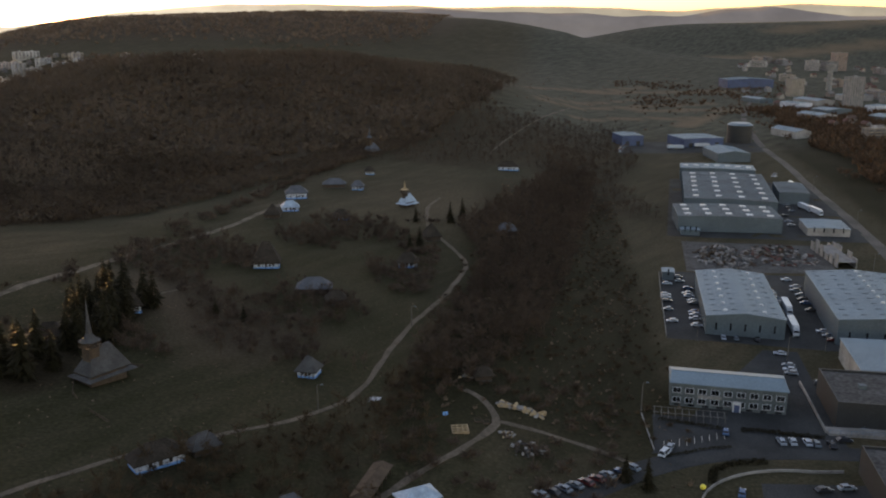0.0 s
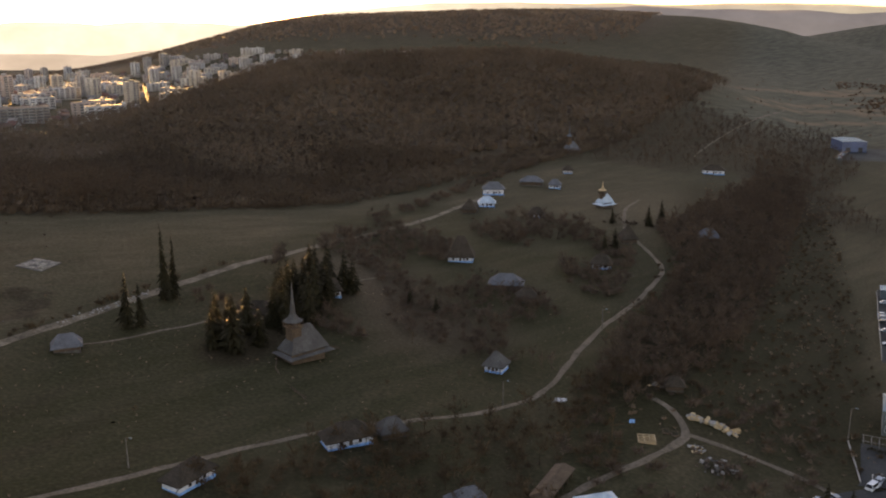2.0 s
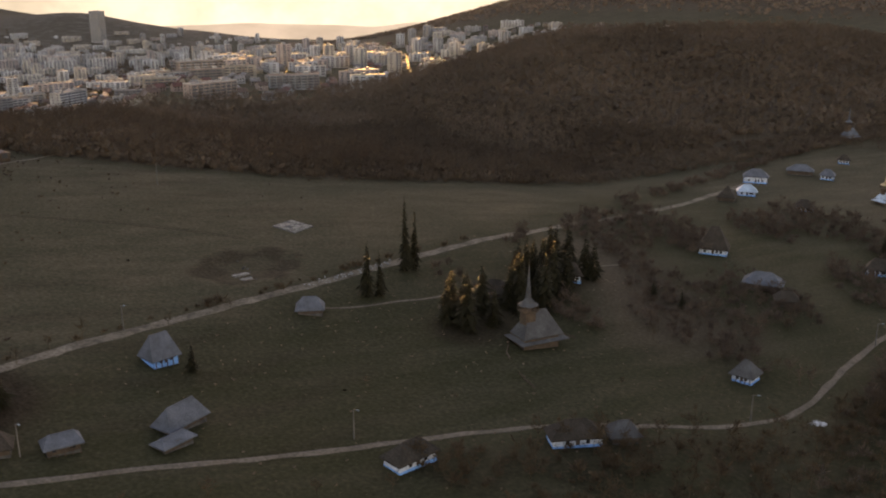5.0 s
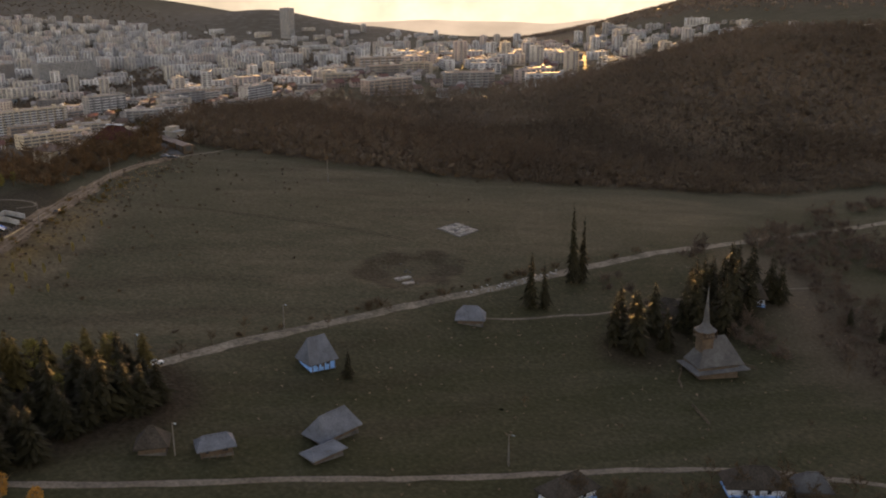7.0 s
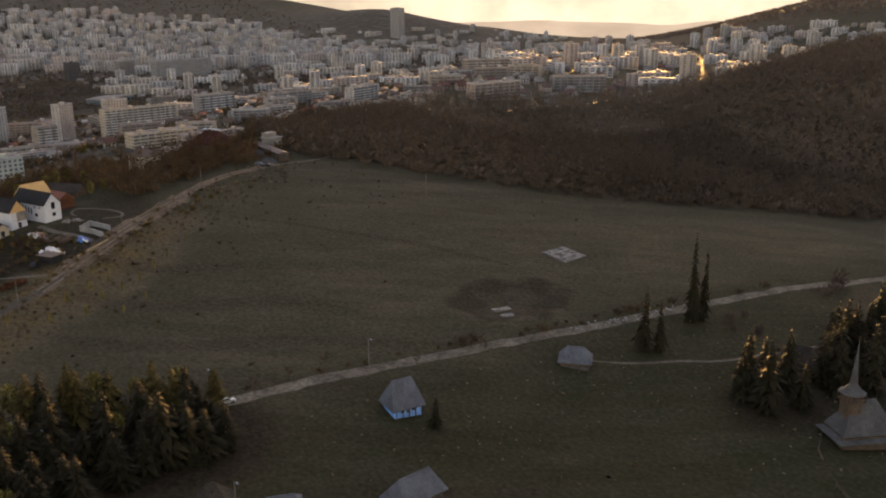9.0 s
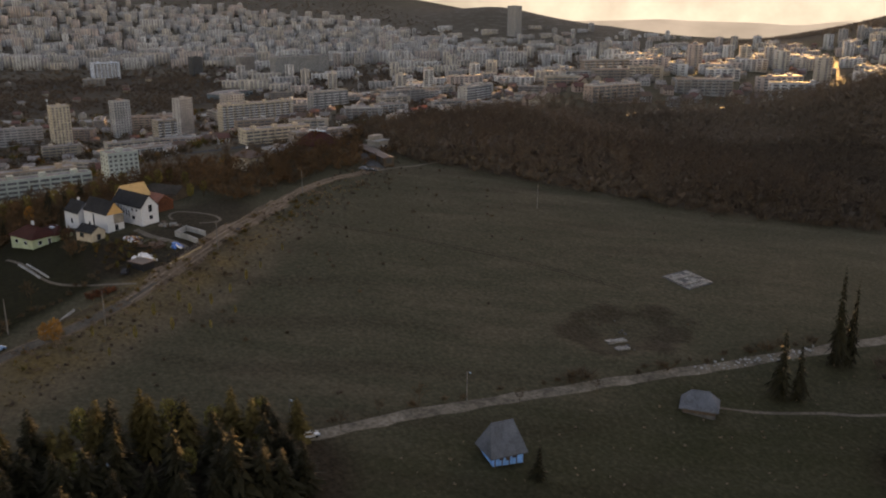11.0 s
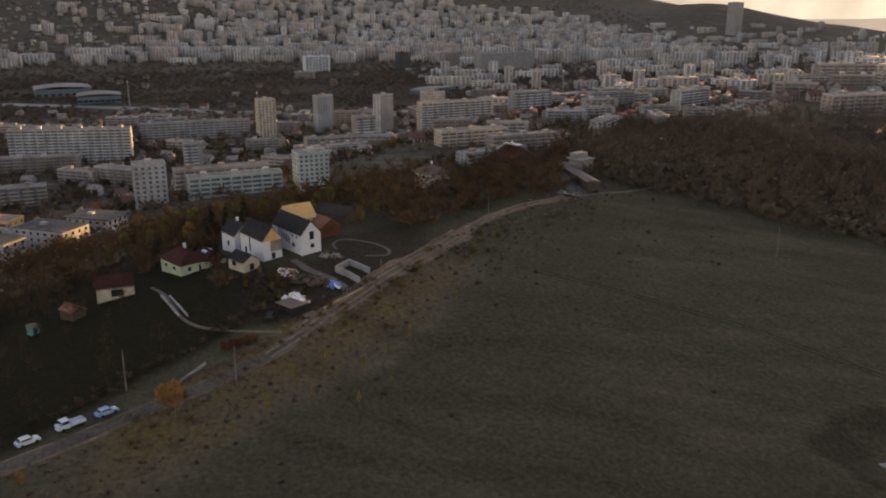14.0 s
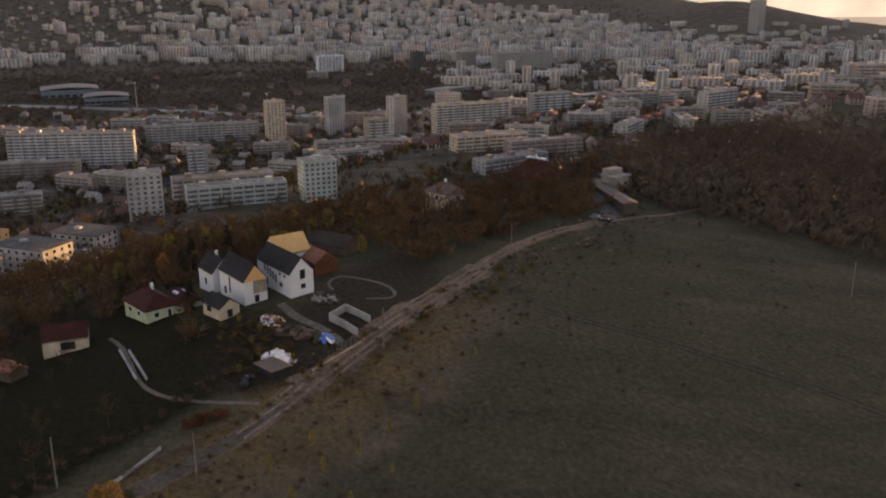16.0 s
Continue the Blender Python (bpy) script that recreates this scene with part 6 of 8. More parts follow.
def gable_body(bm, l, w, eave, rise):
    """Walls with two gables; the ridge runs along x."""
    vs = []
    for x in (-l / 2, l / 2):
        vs.append([bm.verts.new(p) for p in ((x, -w / 2, -2.0), (x, w / 2, -2.0), (x, w / 2, eave), (x, 0, eave + rise), (x, -w / 2, eave))])
    bm.faces.new(vs[0][::-1]), bm.faces.new(vs[1])
    for i in range(5):
        bm.faces.new((vs[0][i], vs[0][(i + 1) % 5], vs[1][(i + 1) % 5], vs[1][i]))
    bmesh.ops.recalc_face_normals(bm, faces=bm.faces)


def gable_roof(bm, l, w, eave, rise, over=0.15, thick=0.22):
    k = rise / (w / 2)
    x = l / 2 + over
    for s in (-1, 1):
        q = [(-x, 0, eave + rise), (x, 0, eave + rise), (x, s * (w / 2 + over), eave - k * over), (-x, s * (w / 2 + over), eave - k * over)]
        dn = [bm.verts.new((a, b, c + 0.01)) for a, b, c in q]
        up = [bm.verts.new((a, b, c + thick)) for a, b, c in q]
        bm.faces.new(up), bm.faces.new(dn[::-1])
        for i in range(4):
            bm.faces.new((dn[i], dn[(i + 1) % 4], up[(i + 1) % 4], up[i]))
    bmesh.ops.recalc_face_normals(bm, faces=bm.faces)


def gable_house(x, y, turn, l, w, eave, rise, wall, roof, label, side=(), front=(), chimney=False, name="house", boarded=False, z=None):
    """A gabled house. side and front: windows as (place along the wall, sill, width, height) on the -y wall and the +x gable."""
    h = thing(name, x, y, turn, label, "house" if name == "house" else name.replace("_", " "), z=z)
    bm = bmesh.new()
    gable_body(bm, l, w, eave, rise)
    part("wall", bm, wall, h)
    bm = bmesh.new()
    gable_roof(bm, l, w, eave, rise)
    top = part("roof", bm, roof, h)
    bm = bmesh.new()
    tube(bm, (-l / 2, 0, eave + rise + 0.2), (l / 2, 0, eave + rise + 0.2), 0.12, 0.12, 6)
    part("ridge_cap", bm, roof, top)
    for s in (-1, 1):
        bm = bmesh.new()
        tube(bm, (-l / 2, s * (w / 2 + 0.2), eave - 0.25), (l / 2, s * (w / 2 + 0.2), eave - 0.25), 0.08, 0.08, 6)
        part("gutter", bm, DARK_SHEET, top)
    for u, z0, ww, hh in side:
        f = part("window", boxes((u - ww / 2 - 0.06, -w / 2 - 0.05, z0 - 0.06, u + ww / 2 + 0.06, -w / 2 + 0.05, z0 + hh + 0.06)), TILE_DARK, h)
        part("pane", boxes((u - ww / 2, -w / 2 - 0.07, z0, u + ww / 2, -w / 2 - 0.052, z0 + hh)), WINDOW, f)
    for u, z0, ww, hh in front:
        f = part("window", boxes((l / 2 - 0.05, u - ww / 2 - 0.06, z0 - 0.06, l / 2 + 0.05, u + ww / 2 + 0.06, z0 + hh + 0.06)), TILE_DARK, h)
        part("pane", boxes((l / 2 + 0.052, u - ww / 2, z0, l / 2 + 0.07, u + ww / 2, z0 + hh)), WINDOW, f)
    if boarded:
        bm = bmesh.new()
        tri = [(l / 2 + 0.01, -w / 2, eave - 0.2), (l / 2 + 0.01, w / 2, eave - 0.2), (l / 2 + 0.01, 0, eave + rise - 0.05)]
        back = [bm.verts.new(p) for p in tri]
        face = [bm.verts.new((a + 0.12, b, c)) for a, b, c in tri]
        bm.faces.new(face), bm.faces.new(back[::-1])
        for i in range(3):
            bm.faces.new((back[i], back[(i + 1) % 3], face[(i + 1) % 3], face[i]))
        part("gable_boarding", bm, BOARD, h, "raw orange timber boarding on the gable")
        part("stone_facing", boxes((l / 2 + 0.005, -w / 2 + 2.2, 2.4, l / 2 + 0.10, w / 2, eave - 0.25)), STONE_GREY, h, "grey stone cladding")
    if chimney:
        part("chimney", boxes((-1.2, 0.4, eave + rise * 0.4, -0.6, 1.0, eave + rise + 0.9)), PLASTER, top)
    return h


RUST_WALL = material("rust_boards", (0.07, 0.028, 0.017), (0.13, 0.055, 0.032), 4.0, 0.4, 0.9, 0.3)
gable_house(-339.1, 91.9, 23, 13, 5.6, 5.6, 3.4, PLASTER, TILE_DARK, "white gabled new house with slate roof and timber-boarded gable",
            side=[(-1.0, 1.2, 0.5, 3.6), (-3.5, 0.3, 0.9, 1.6)], front=[(1.0, 3.4, 1.3, 1.9), (0.2, 0.4, 1.0, 1.6)], boarded=True)
gable_house(-349.6, 86.2, 23, 8, 5.6, 5.0, 3.0, PLASTER, TILE_DARK, "white rear wing of the new house with slate roof", side=[(0, 1.5, 0.8, 1.4)], chimney=True)
gable_house(-340.6, 101.7, 23, 16, 6.0, 5.6, 3.3, PLASTER, TILE_DARK, "white gabled new house with slit windows and slate roof",
            side=[(-4.2 + 1.35 * i, 3.4 - 0.35 * i, 0.45, 1.9) for i in range(5)] + [(3.6, 1.6, 1.3, 0.9), (5.4, 4.2, 0.6, 0.6), (3.2, 4.2, 0.6, 0.6), (-4.6, 0.4, 0.5, 1.6), (-3.2, 0.4, 0.5, 1.6)],
            front=[(0.2, 4.0, 1.2, 2.1), (0.3, 1.7, 1.1, 1.0)])
gable_house(-353.5, 103.5, 113, 9, 7.0, 5.4, 3.6, PLASTER, BOARD, "white unfinished cross wing with raw timber roof boarding")
gable_house(-330.2, 86.6, 30, 7.2, 4.8, 2.6, 1.6, BEIGE_WALL, TILE_DARK, "small garage with a slate roof beside the new house", side=[(-1, 1, 1.6, 1.1)], front=[(0, 0.3, 1.2, 1.6)], name="garage")
gable_house(-350.0, 110.5, 23, 8.5, 6.4, 3.0, 2.2, RUST_WALL, RUST_ROOF, "old timber barn with a rust-red sheet roof", name="barn")
gable_house(-366, 117, 40, 14, 8, 2.4, 2.2, TIMBER, THATCH, "broad dark barn with a sagging brown roof", name="barn")


def hip_house(x, y, turn, l, w, wall, roof, wm, rm, label, wing=None, opening=False, windows=()):
    h = thing("house", x, y, turn, label, "house")
    part("wall", boxes((-l / 2, -w / 2, -2, l / 2, w / 2, wall)), wm, h)
    bm = bmesh.new()
    hip_roof(bm, l, w, wall - 0.05, roof, 0.5, l - w * 0.75, 0.18)
    top = part("roof", bm, rm, h)
    bm = bmesh.new()
    ridge_cap(bm, (l - w * 0.75) / 2, wall + roof)
    part("ridge_cap", bm, rm, top)
    part("chimney", boxes((-1.4, 0.6, wall + 0.5, -0.8, 1.2, wall + roof + 1.0)), PLASTER, top)
    if wing:
        wx, wy, wl, ww = wing
        part("wing_wall", boxes((wx - wl / 2, wy - ww / 2, -2, wx + wl / 2, wy + ww / 2, wall - 0.1)), wm, h)
        bm = bmesh.new()
        hip_roof(bm, wl, ww, wall - 0.2, roof * 0.8, 0.4, wl * 0.5, 0.18)
        bmesh.ops.translate(bm, vec=(wx, wy, 0), verts=bm.verts)
        part("wing_roof", bm, rm, h)
        dormer = part("dormer", boxes((wx - 1.0, wy - 1.4, wall + 0.2, wx + 1.0, wy + 1.0, wall + 1.7)), LIMEWASH, h, "white dormer with a window")
        part("pane", boxes((wx + 1.002, wy - 0.9, wall + 0.5, wx + 1.03, wy + 0.5, wall + 1.4)), WINDOW, dormer)
    for side, u, z0, ww_, hh in windows:
        if side == "x":
            f = part("window", boxes((l / 2 - 0.05, u - ww_ / 2, z0, l / 2 + 0.06, u + ww_ / 2, z0 + hh)), LIMEWASH, h)
            part("pane", boxes((l / 2 + 0.062, u - ww_ / 2 + 0.1, z0 + 0.1, l / 2 + 0.08, u + ww_ / 2 - 0.1, z0 + hh - 0.1)), WINDOW, f)
        else:
            f = part("window", boxes((u - ww_ / 2, -w / 2 - 0.06, z0, u + ww_ / 2, -w / 2 + 0.05, z0 + hh)), LIMEWASH, h)
            part("pane", boxes((u - ww_ / 2 + 0.1, -w / 2 - 0.08, z0 + 0.1, u + ww_ / 2 - 0.1, -w / 2 - 0.062, z0 + hh - 0.1)), WINDOW, f)
    if opening:
        part("opening", boxes((l / 2 - 0.3, -1.6, 0.9, l / 2 + 0.02, 1.2, 2.5)), WINDOW, h, "dark unglazed opening")
    return h


hip_house(-339.5, 71.5, 28, 11, 8, 2.9, 2.9, GREEN_WALL, TILE_MAROON, "pale green bungalow with a dark red tiled roof and dormer", wing=(2.2, 6.0, 8, 6),
          windows=[("x", 1.5, 0.2, 1.0, 2.1), ("x", -1.6, 0.9, 1.3, 1.3), ("y", -2.5, 0.9, 1.4, 1.2), ("y", 2.0, 0.9, 1.4, 1.2)])
gable_house(-330, 54.2, 96, 9.0, 7.0, 3.2, 2.2, BEIGE_WALL, TILE_MAROON, "unfinished beige house with a brown roof and a bare opening", side=[(0.4, 0.9, 2.8, 1.6)])
hip_house(-404, 158, 30, 10, 8, 5.5, 2.6, BEIGE_WALL, BROWN_ROOF, "two-storey house half hidden by bare trees", windows=[("x", 0, 3.5, 1.2, 1.3), ("y", 0, 3.5, 1.2, 1.3)])
maroon_house = hip_house(-424, 196, 30, 16, 13, 3.5, 6.0, TIMBER, TILE_MAROON, "broad house under a steep dark maroon roof")
# flat top of the roof; the pale blue paints sky light on it
part("ridge_sheet", boxes((-4.2, -0.9, 9.35, 4.2, 0.9, 9.75)), BLUE_ROOF, maroon_house, "flat ridge top, painted pale blue for sky light")
hip_house(-560, 372, 30, 16, 11, 6, 3.5, BEIGE_WALL, BROWN_ROOF, "large house with a brown hipped roof at the wood's edge", windows=[("x", 0, 3.5, 1.2, 1.3)])


DULL_RENDER = material("dull_render", (0.16, 0.152, 0.142), (0.26, 0.25, 0.235), 1.0, 0.2, 0.9, 0.2)


def flat_lodge():
    b = thing("lodge", -404, 216, 24, "white flat-roofed lodge at the end of the lane", "house")
    part("wall", boxes((-3.2, -3.2, -2, 3.2, 3.2, 4.4)), DULL_RENDER, b)
    part("roof", boxes((-3.8, -3.8, 4.4, 3.8, 3.8, 4.75)), CONCRETE, b)
    part("upper_room", boxes((-3.0, -3.0, 4.75, 0.5, 3.0, 6.6)), DULL_RENDER, b)
    for s in (-1.5, 1.5):
        f = part("window", boxes((3.15, s - 0.7, 1.4, 3.26, s + 0.7, 2.8)), LIMEWASH, b)
        part("pane", boxes((3.262, s - 0.6, 1.5, 3.28, s + 0.6, 2.7)), WINDOW, f)
    low = thing("stable_block", -393, 209.5, -5, "long low concrete stable with a sheet roof", "shed")
    part("wall", boxes((-17, -2.2, -2, 17, 2.2, 2.2)), TIMBER, low)
    bm = bmesh.new()
    hip_roof(bm, 34, 4.4, 2.2, 0.7, 0.3, 33, 0.12)
    part("roof", bm, BROWN_ROOF, low)
    for i in range(7):
        part("door", boxes((-14.5 + i * 4.6, -2.28, 0, -13.1 + i * 4.6, -2.15, 2.0)), DARK_SHEET, low)
    part("end_door", boxes((16.95, -1.2, 0, 17.06, 1.2, 2.2)), DARK_SHEET, low)


flat_lodge()

low_wall([(-310.3, 113.6), (-317.9, 108.8), (-321.8, 113.0), (-315.5, 117.2)], "open grey concrete retaining walls of an unfinished garage", CONCRETE, 1.7, 0.3, "retaining_wall")
ribbon("terrace_path", [(-334, 112), (-338.6, 111.6), (-342.4, 115), (-336, 123.2), (-330, 125.6), (-326.6, 124), (-327.5, 118.5)], 0.9, TRACK, "pale worn path round an earth terrace", ragged=0.4)
low_wall([(-321.0, 65.6), (-306.0, 69.7)], "pale concrete ramp wall down the lawn", CONCRETE, 0.4, 0.4, "ramp_wall")
low_wall([(-319.6, 67.6), (-305.2, 71.7)], "pale concrete ramp wall down the lawn", CONCRETE, 0.4, 0.4, "ramp_wall")
ribbon("garden_ramp", [(-329, 63), (-321.5, 66.3), (-301.6, 71.8), (-293, 82), (-290, 92)], 1.0, TRACK, "pale concrete drive curving to the lane", ragged=0.2)
ribbon("house_path", [(-330, 99.5), (-322, 102), (-314, 107), (-306, 110.5)], 2.4, TRACK, "earth drive from the new houses to the lane", ragged=0.4)
fence_run([(-299, 101.5), (-303.5, 107), (-307.9, 113)], "dark panel fence beside the lane", TILE_DARK, 1.7, 1.2, "panel_fence")
# pale timber colour puts yellow sunlight on these boards
low_wall([(-298.5, 102.6), (-307.6, 113.9)], "boarded base of the roadside fence, pale timber for sunlight on it", PALE_TIMBER, 0.55, 0.12, "fence_board")
fence_run([(-272, 64), (-280, 80), (-286, 89)], "thin dark rail fence on posts along the gardens", TIMBER, 1.1, 3.0, "garden_fence")
heap("white_tarp_pile", -303.2, 97, 30, 5.5, 3.2, 1.5, 16, [TARP_WHITE], "crumpled white tarpaulin over building material", 71, size=(0.6, 1.6))
heap("blue_tarp_pile", -309.3, 107, 30, 3.2, 2.4, 1.4, 14, [TARP_BLUE, TARP_BLUE, TARP_WHITE], "blue and white tarpaulins over stacked material", 72, size=(0.4, 1.0))
heap("building_rubble", -321.5, 97, 30, 7, 4.5, 0.9, 60, [PLASTER, RUST_ROOF, CONCRETE, BOARD, TARP_WHITE], "scattered building waste before the new house", 73, size=(0.2, 0.7))
heap("building_rubble", -330, 109.5, 30, 9, 5, 0.5, 26, [CONCRETE, STONE_GREY, TIMBER, TIMBER], "loose boards and blocks on bare ground", 74, size=(0.2, 0.9))
heap("earth_bank", -313, 102, 50, 10, 4, 1.3, 30, [GROUND, BROWN_ROOF], "rough brown earth bank below the drive", 75, size=(0.6, 1.6))
hut = thing("lean_to", -299.5, 95.2, 30, "low dark lean-to with a timber-edged roof", "shed")
part("wall", boxes((-2.8, -2.0, -1, 2.8, 2.0, 1.5)), TILE_DARK, hut)
part("roof", boxes((-3.1, -2.3, 1.5, 3.1, 2.3, 1.65)), BROWN_ROOF, hut)
part("edge_board", boxes((-3.1, 2.3, 1.45, 3.1, 2.42, 1.75)), BOARD, hut)


gable_house(-320.3, 45.0, 40, 5.2, 3.8, 2.1, 1.1, TIMBER, RUST_ROOF, "small garden shed with a rust-red roof", name="shed")
low_wall([(-271.7, 66.1), (-275.8, 70.4), (-280.7, 75.0)], "pale rendered garden wall along the lane", GREY_PLASTER, 0.6, 0.22, "garden_wall")
booth = thing("garden_booth", -315.3, 36.5, 30, "small teal sheet-clad garden booth", "shed")
TEAL = material("teal_sheet", (0.05, 0.20, 0.18), (0.09, 0.30, 0.27), 2.0, 0.3, 0.6, 0.2)
part("wall", boxes((-1.3, -1.0, -0.6, 1.3, 1.0, 2.0)), TEAL, booth)
part("roof", boxes((-1.5, -1.2, 2.0, 1.5, 1.2, 2.12)), BROWN_ROOF, booth)
part("door", boxes((1.28, -0.4, 0, 1.34, 0.4, 1.8)), DARK_SHEET, booth)


# ---- single trees ----
def tree_thing(name, x, y, tall, label, wood, leaves=None, wood_mat=BARK, leaf_mat=None):
    """A tree from unit triangles: a trunk-and-limb mesh and, where it has them, a mesh of leaves."""
    t = thing(name, x, y, (x * 37 + y * 11) % 360, label, "tree")
    a = from_arrays("trunk", wood * tall, np.arange(len(wood)).reshape(-1, 3), wood_mat)
    a.parent = t
    if leaves is not None:
        b = from_arrays("crown", leaves * tall, np.arange(len(leaves)).reshape(-1, 3), leaf_mat)
        b.parent = t
    return t


def plant(template, x, y, size):
    z = float(height(x, y))
    t = copy_thing(template, pose(x, y, z, 0, 0, (x * 53 + y * 17) % 360))
    t.scale = (size, size, size)
    return t


def conifer_parts(seed):
    v = conifer_tris(np.random.default_rng(seed), 1.0)
    return v[:6], v[6:]


SPRUCES = [tree_thing("spruce", -204 + 5 * i, 72 + 9 * i, 15 + i, "tall dark green spruce on the museum slope", *conifer_parts(20 + i), BARK, NEEDLES) for i in range(3)]
LARCHES = [tree_thing("larch", -216.5 - 2 * i, 96 - 17 * i, 12.5 + i, "broad larch with golden-brown autumn needles beside the lane", *conifer_parts(27 + i), BARK, LARCH) for i in range(2)]
rng = random.Random(8)
for i in range(22):
    k = i / 21
    row = plant((LARCHES[0], SPRUCES[0], LARCHES[1], LARCHES[0])[i % 4], -212.5 - 8 * k + rng.uniform(-2.5, 2.5), 107 - 78 * k + rng.uniform(-2, 2), rng.uniform(0.7, 1.0))
    row.scale = (row.scale[0] * 1.4, row.scale[1] * 1.4, row.scale[2])
for i in range(84):
    y = rng.uniform(18, 104)
    x = rng.uniform(-211, -190 + 0.20 * (104 - y) - 4 * (y > 88))
    low = plant(SPRUCES[i % 3], x, y, rng.uniform(0.5, 0.8))
    low.scale = (low.scale[0] * 1.45, low.scale[1] * 1.45, low.scale[2])
for i in range(34):
    y = rng.uniform(224, 300)
    x = -152 + 0.02 * (y - 250) + rng.uniform(-10, 10)
    if math.hypot(x + 130, y - 234.5) > 14 and math.hypot(x + 160, y - 258) > 7 and math.hypot(x + 148, y - 291) > 6:
        plant(SPRUCES[i % 3], x, y, rng.uniform(0.8, 1.3))
for x, y, s, thin in ((-193, 250, 1.75, 0.42), (-191.5, 254, 1.5, 0.4), (-188, 224, 1.2, 0.65), (-185.5, 227, 1.0, 0.6)):
    slim = plant(SPRUCES[1], x, y, s)
    slim.scale = (s * thin, s * thin, s)
for x, y, s in ((-184.5, 149.5, 0.5), (-60, 410, 0.8), (-64, 404, 0.7), (-52, 470, 0.8),
                (-46, 476, 0.9), (-71, 470, 0.6), (22, 208, 0.55), (27, 205, 0.6), (-336, 79.5, 0.45), (-343, 80, 0.4), (-352, 64, 0.6), (-368, 84, 0.8), (-374, 90, 0.9), (-380, 80, 0.8), (-362, 78, 0.7),
                (-120, 300, 0.5), (-108, 296, 0.45)):
    plant(SPRUCES[int(abs(x * 3)) % 3], x, y, s)

w0, l0 = leafy_tris(np.random.default_rng(31), 1.0)
ORANGE = tree_thing("autumn_tree", -264, 68.7, 8.0, "small tree with rusty orange autumn leaves", w0, l0, BARK, AUTUMN)
w1, l1 = leafy_tris(np.random.default_rng(32), 1.0)
SAPLING = tree_thing("sapling", -275.9, 99.7, 4.2, "slender young tree with sparse yellow-green leaves", w1 * [0.4, 0.4, 1], l1 * [0.5, 0.5, 1.05], BARK, YELLOW)
for x, y, s in ((-272.9, 107.2, 1), (-277.7, 113.6, 0.9), (-270.5, 92.2, 1.1), (-283.6, 119.9, 1.0), (-261.3, 85.9, 1.1), (-262.8, 94.9, 1.1), (-265.7, 76.9, 0.9), (-269.3, 100.8, 1.0), (-262, 104, 0.8), (-279, 105.5, 0.8), (-290, 126, 0.7), (-268, 112, 0.7), (-256, 79, 0.7), (-300, 136, 0.7)):
    plant(SAPLING, x, y, s)
for x, y, s in ((-246, 44, 0.45), (-265.5, 66.6, 0.8), (-372, 73, 1.0), (-592, 44, 1.1), (-588, 48, 1.0), (-596, 47, 0.9), (-640, 20, 1.3), (-700, 96, 1.6), (-610, 60, 1.2), (-172, 62, 0.9), (-181, 60, 1.0), (-166, 66, 0.8)):
    plant(ORANGE, x, y, s)
OLIVE_LEAVES = material("olive_leaves", (0.070, 0.066, 0.018), (0.165, 0.145, 0.042), 1.0, 0.15, 0.85, 0.0)
w2, l2 = leafy_tris(np.random.default_rng(35), 1.0)
OLIVE = tree_thing("broadleaf_tree", -371, 62, 9.0, "tall tree still holding dull yellow-green leaves", w2, l2 * [0.85, 0.85, 1], DARK_TWIGS, OLIVE_LEAVES)
for x, y, s in ((-352, 122, 0.8), (-358, 128, 0.7), (-366, 104, 0.9), (-372, 112, 1.0), (-384, 118, 1.0), (-376, 126, 0.8), (-392, 124, 0.9), (-404, 98, 1.0), (-410, 70, 1.1), (-420, 92, 1.1), (-378, 54, 1.1), (-384, 66, 1.2), (-366, 50, 0.9), (-392, 74, 1.2), (-380, 96, 1.0), (-372, 102, 0.9), (-398, 60, 1.1), (-388, 88, 1.0), (-360, 40, 0.9), (-402, 84, 1.1), (-412, 110, 1.1), (-396, 104, 0.9), (-305, 93, 0.3), (-318, 92, 0.3), (-315, 94, 0.35), (-311, 92, 0.3), (-322, 90, 0.35), (-300, 89, 0.3), (-214.5, 101, 1.2), (-217, 84, 1.25), (-219.5, 68, 1.15), (-216, 92, 1.0), (-221, 52, 1.2), (-205, 98, 0.9), (-203, 84, 0.95), (-206, 66, 1.0), (-184, 60, 1.0), (-190, 52, 1.1)):
    plant(OLIVE, x, y, s)
wb = bare_tree(np.random.default_rng(33), 1.0)
BARE_ONE = tree_thing("bare_tree", -290, 66, 6.5, "leafless garden tree with fine dark twigs", wb, None, DARK_TWIGS)
for i in range(190):
    k = rng.random()
    x, y = -262 - 120 * rng.random(), -5 + 85 * rng.random()
    if across(x, y) > 9 and min(math.hypot(x - a, y - b) for a, b in ((-330, 54), (-339, 72), (-336, 77), (-332, 72), (-326, 70), (-329, 88), (-334, 86), (-341, 92), (-348, 88), (-341, 102), (-310, 68), (-322, 65))) > 9.5:
        plant(BARE_ONE, x, y, rng.uniform(0.5, 1.1))
for x, y, s in ((-104, 262, 0.8), (-97, 224, 0.5), (-66, 262, 0.7), (-80, 240, 0.45), (-148, 176, 0.5), (-126, 186, 0.4), (-215, 128, 0.8), (-217, 139, 0.9), (-209, 161, 0.8), (-207, 182, 0.7), (-213, 118, 0.8), (-110, 140, 0.9), (-102, 150, 0.8), (-70, 196, 0.9), (-60, 204, 0.8), (-44, 222, 0.9), (-38, 214, 0.9), (-47, 205, 0.8), (-120, 128, 0.8), (-134, 112, 0.9), (-142, 98, 0.7)):
    plant(BARE_ONE, x, y, s)


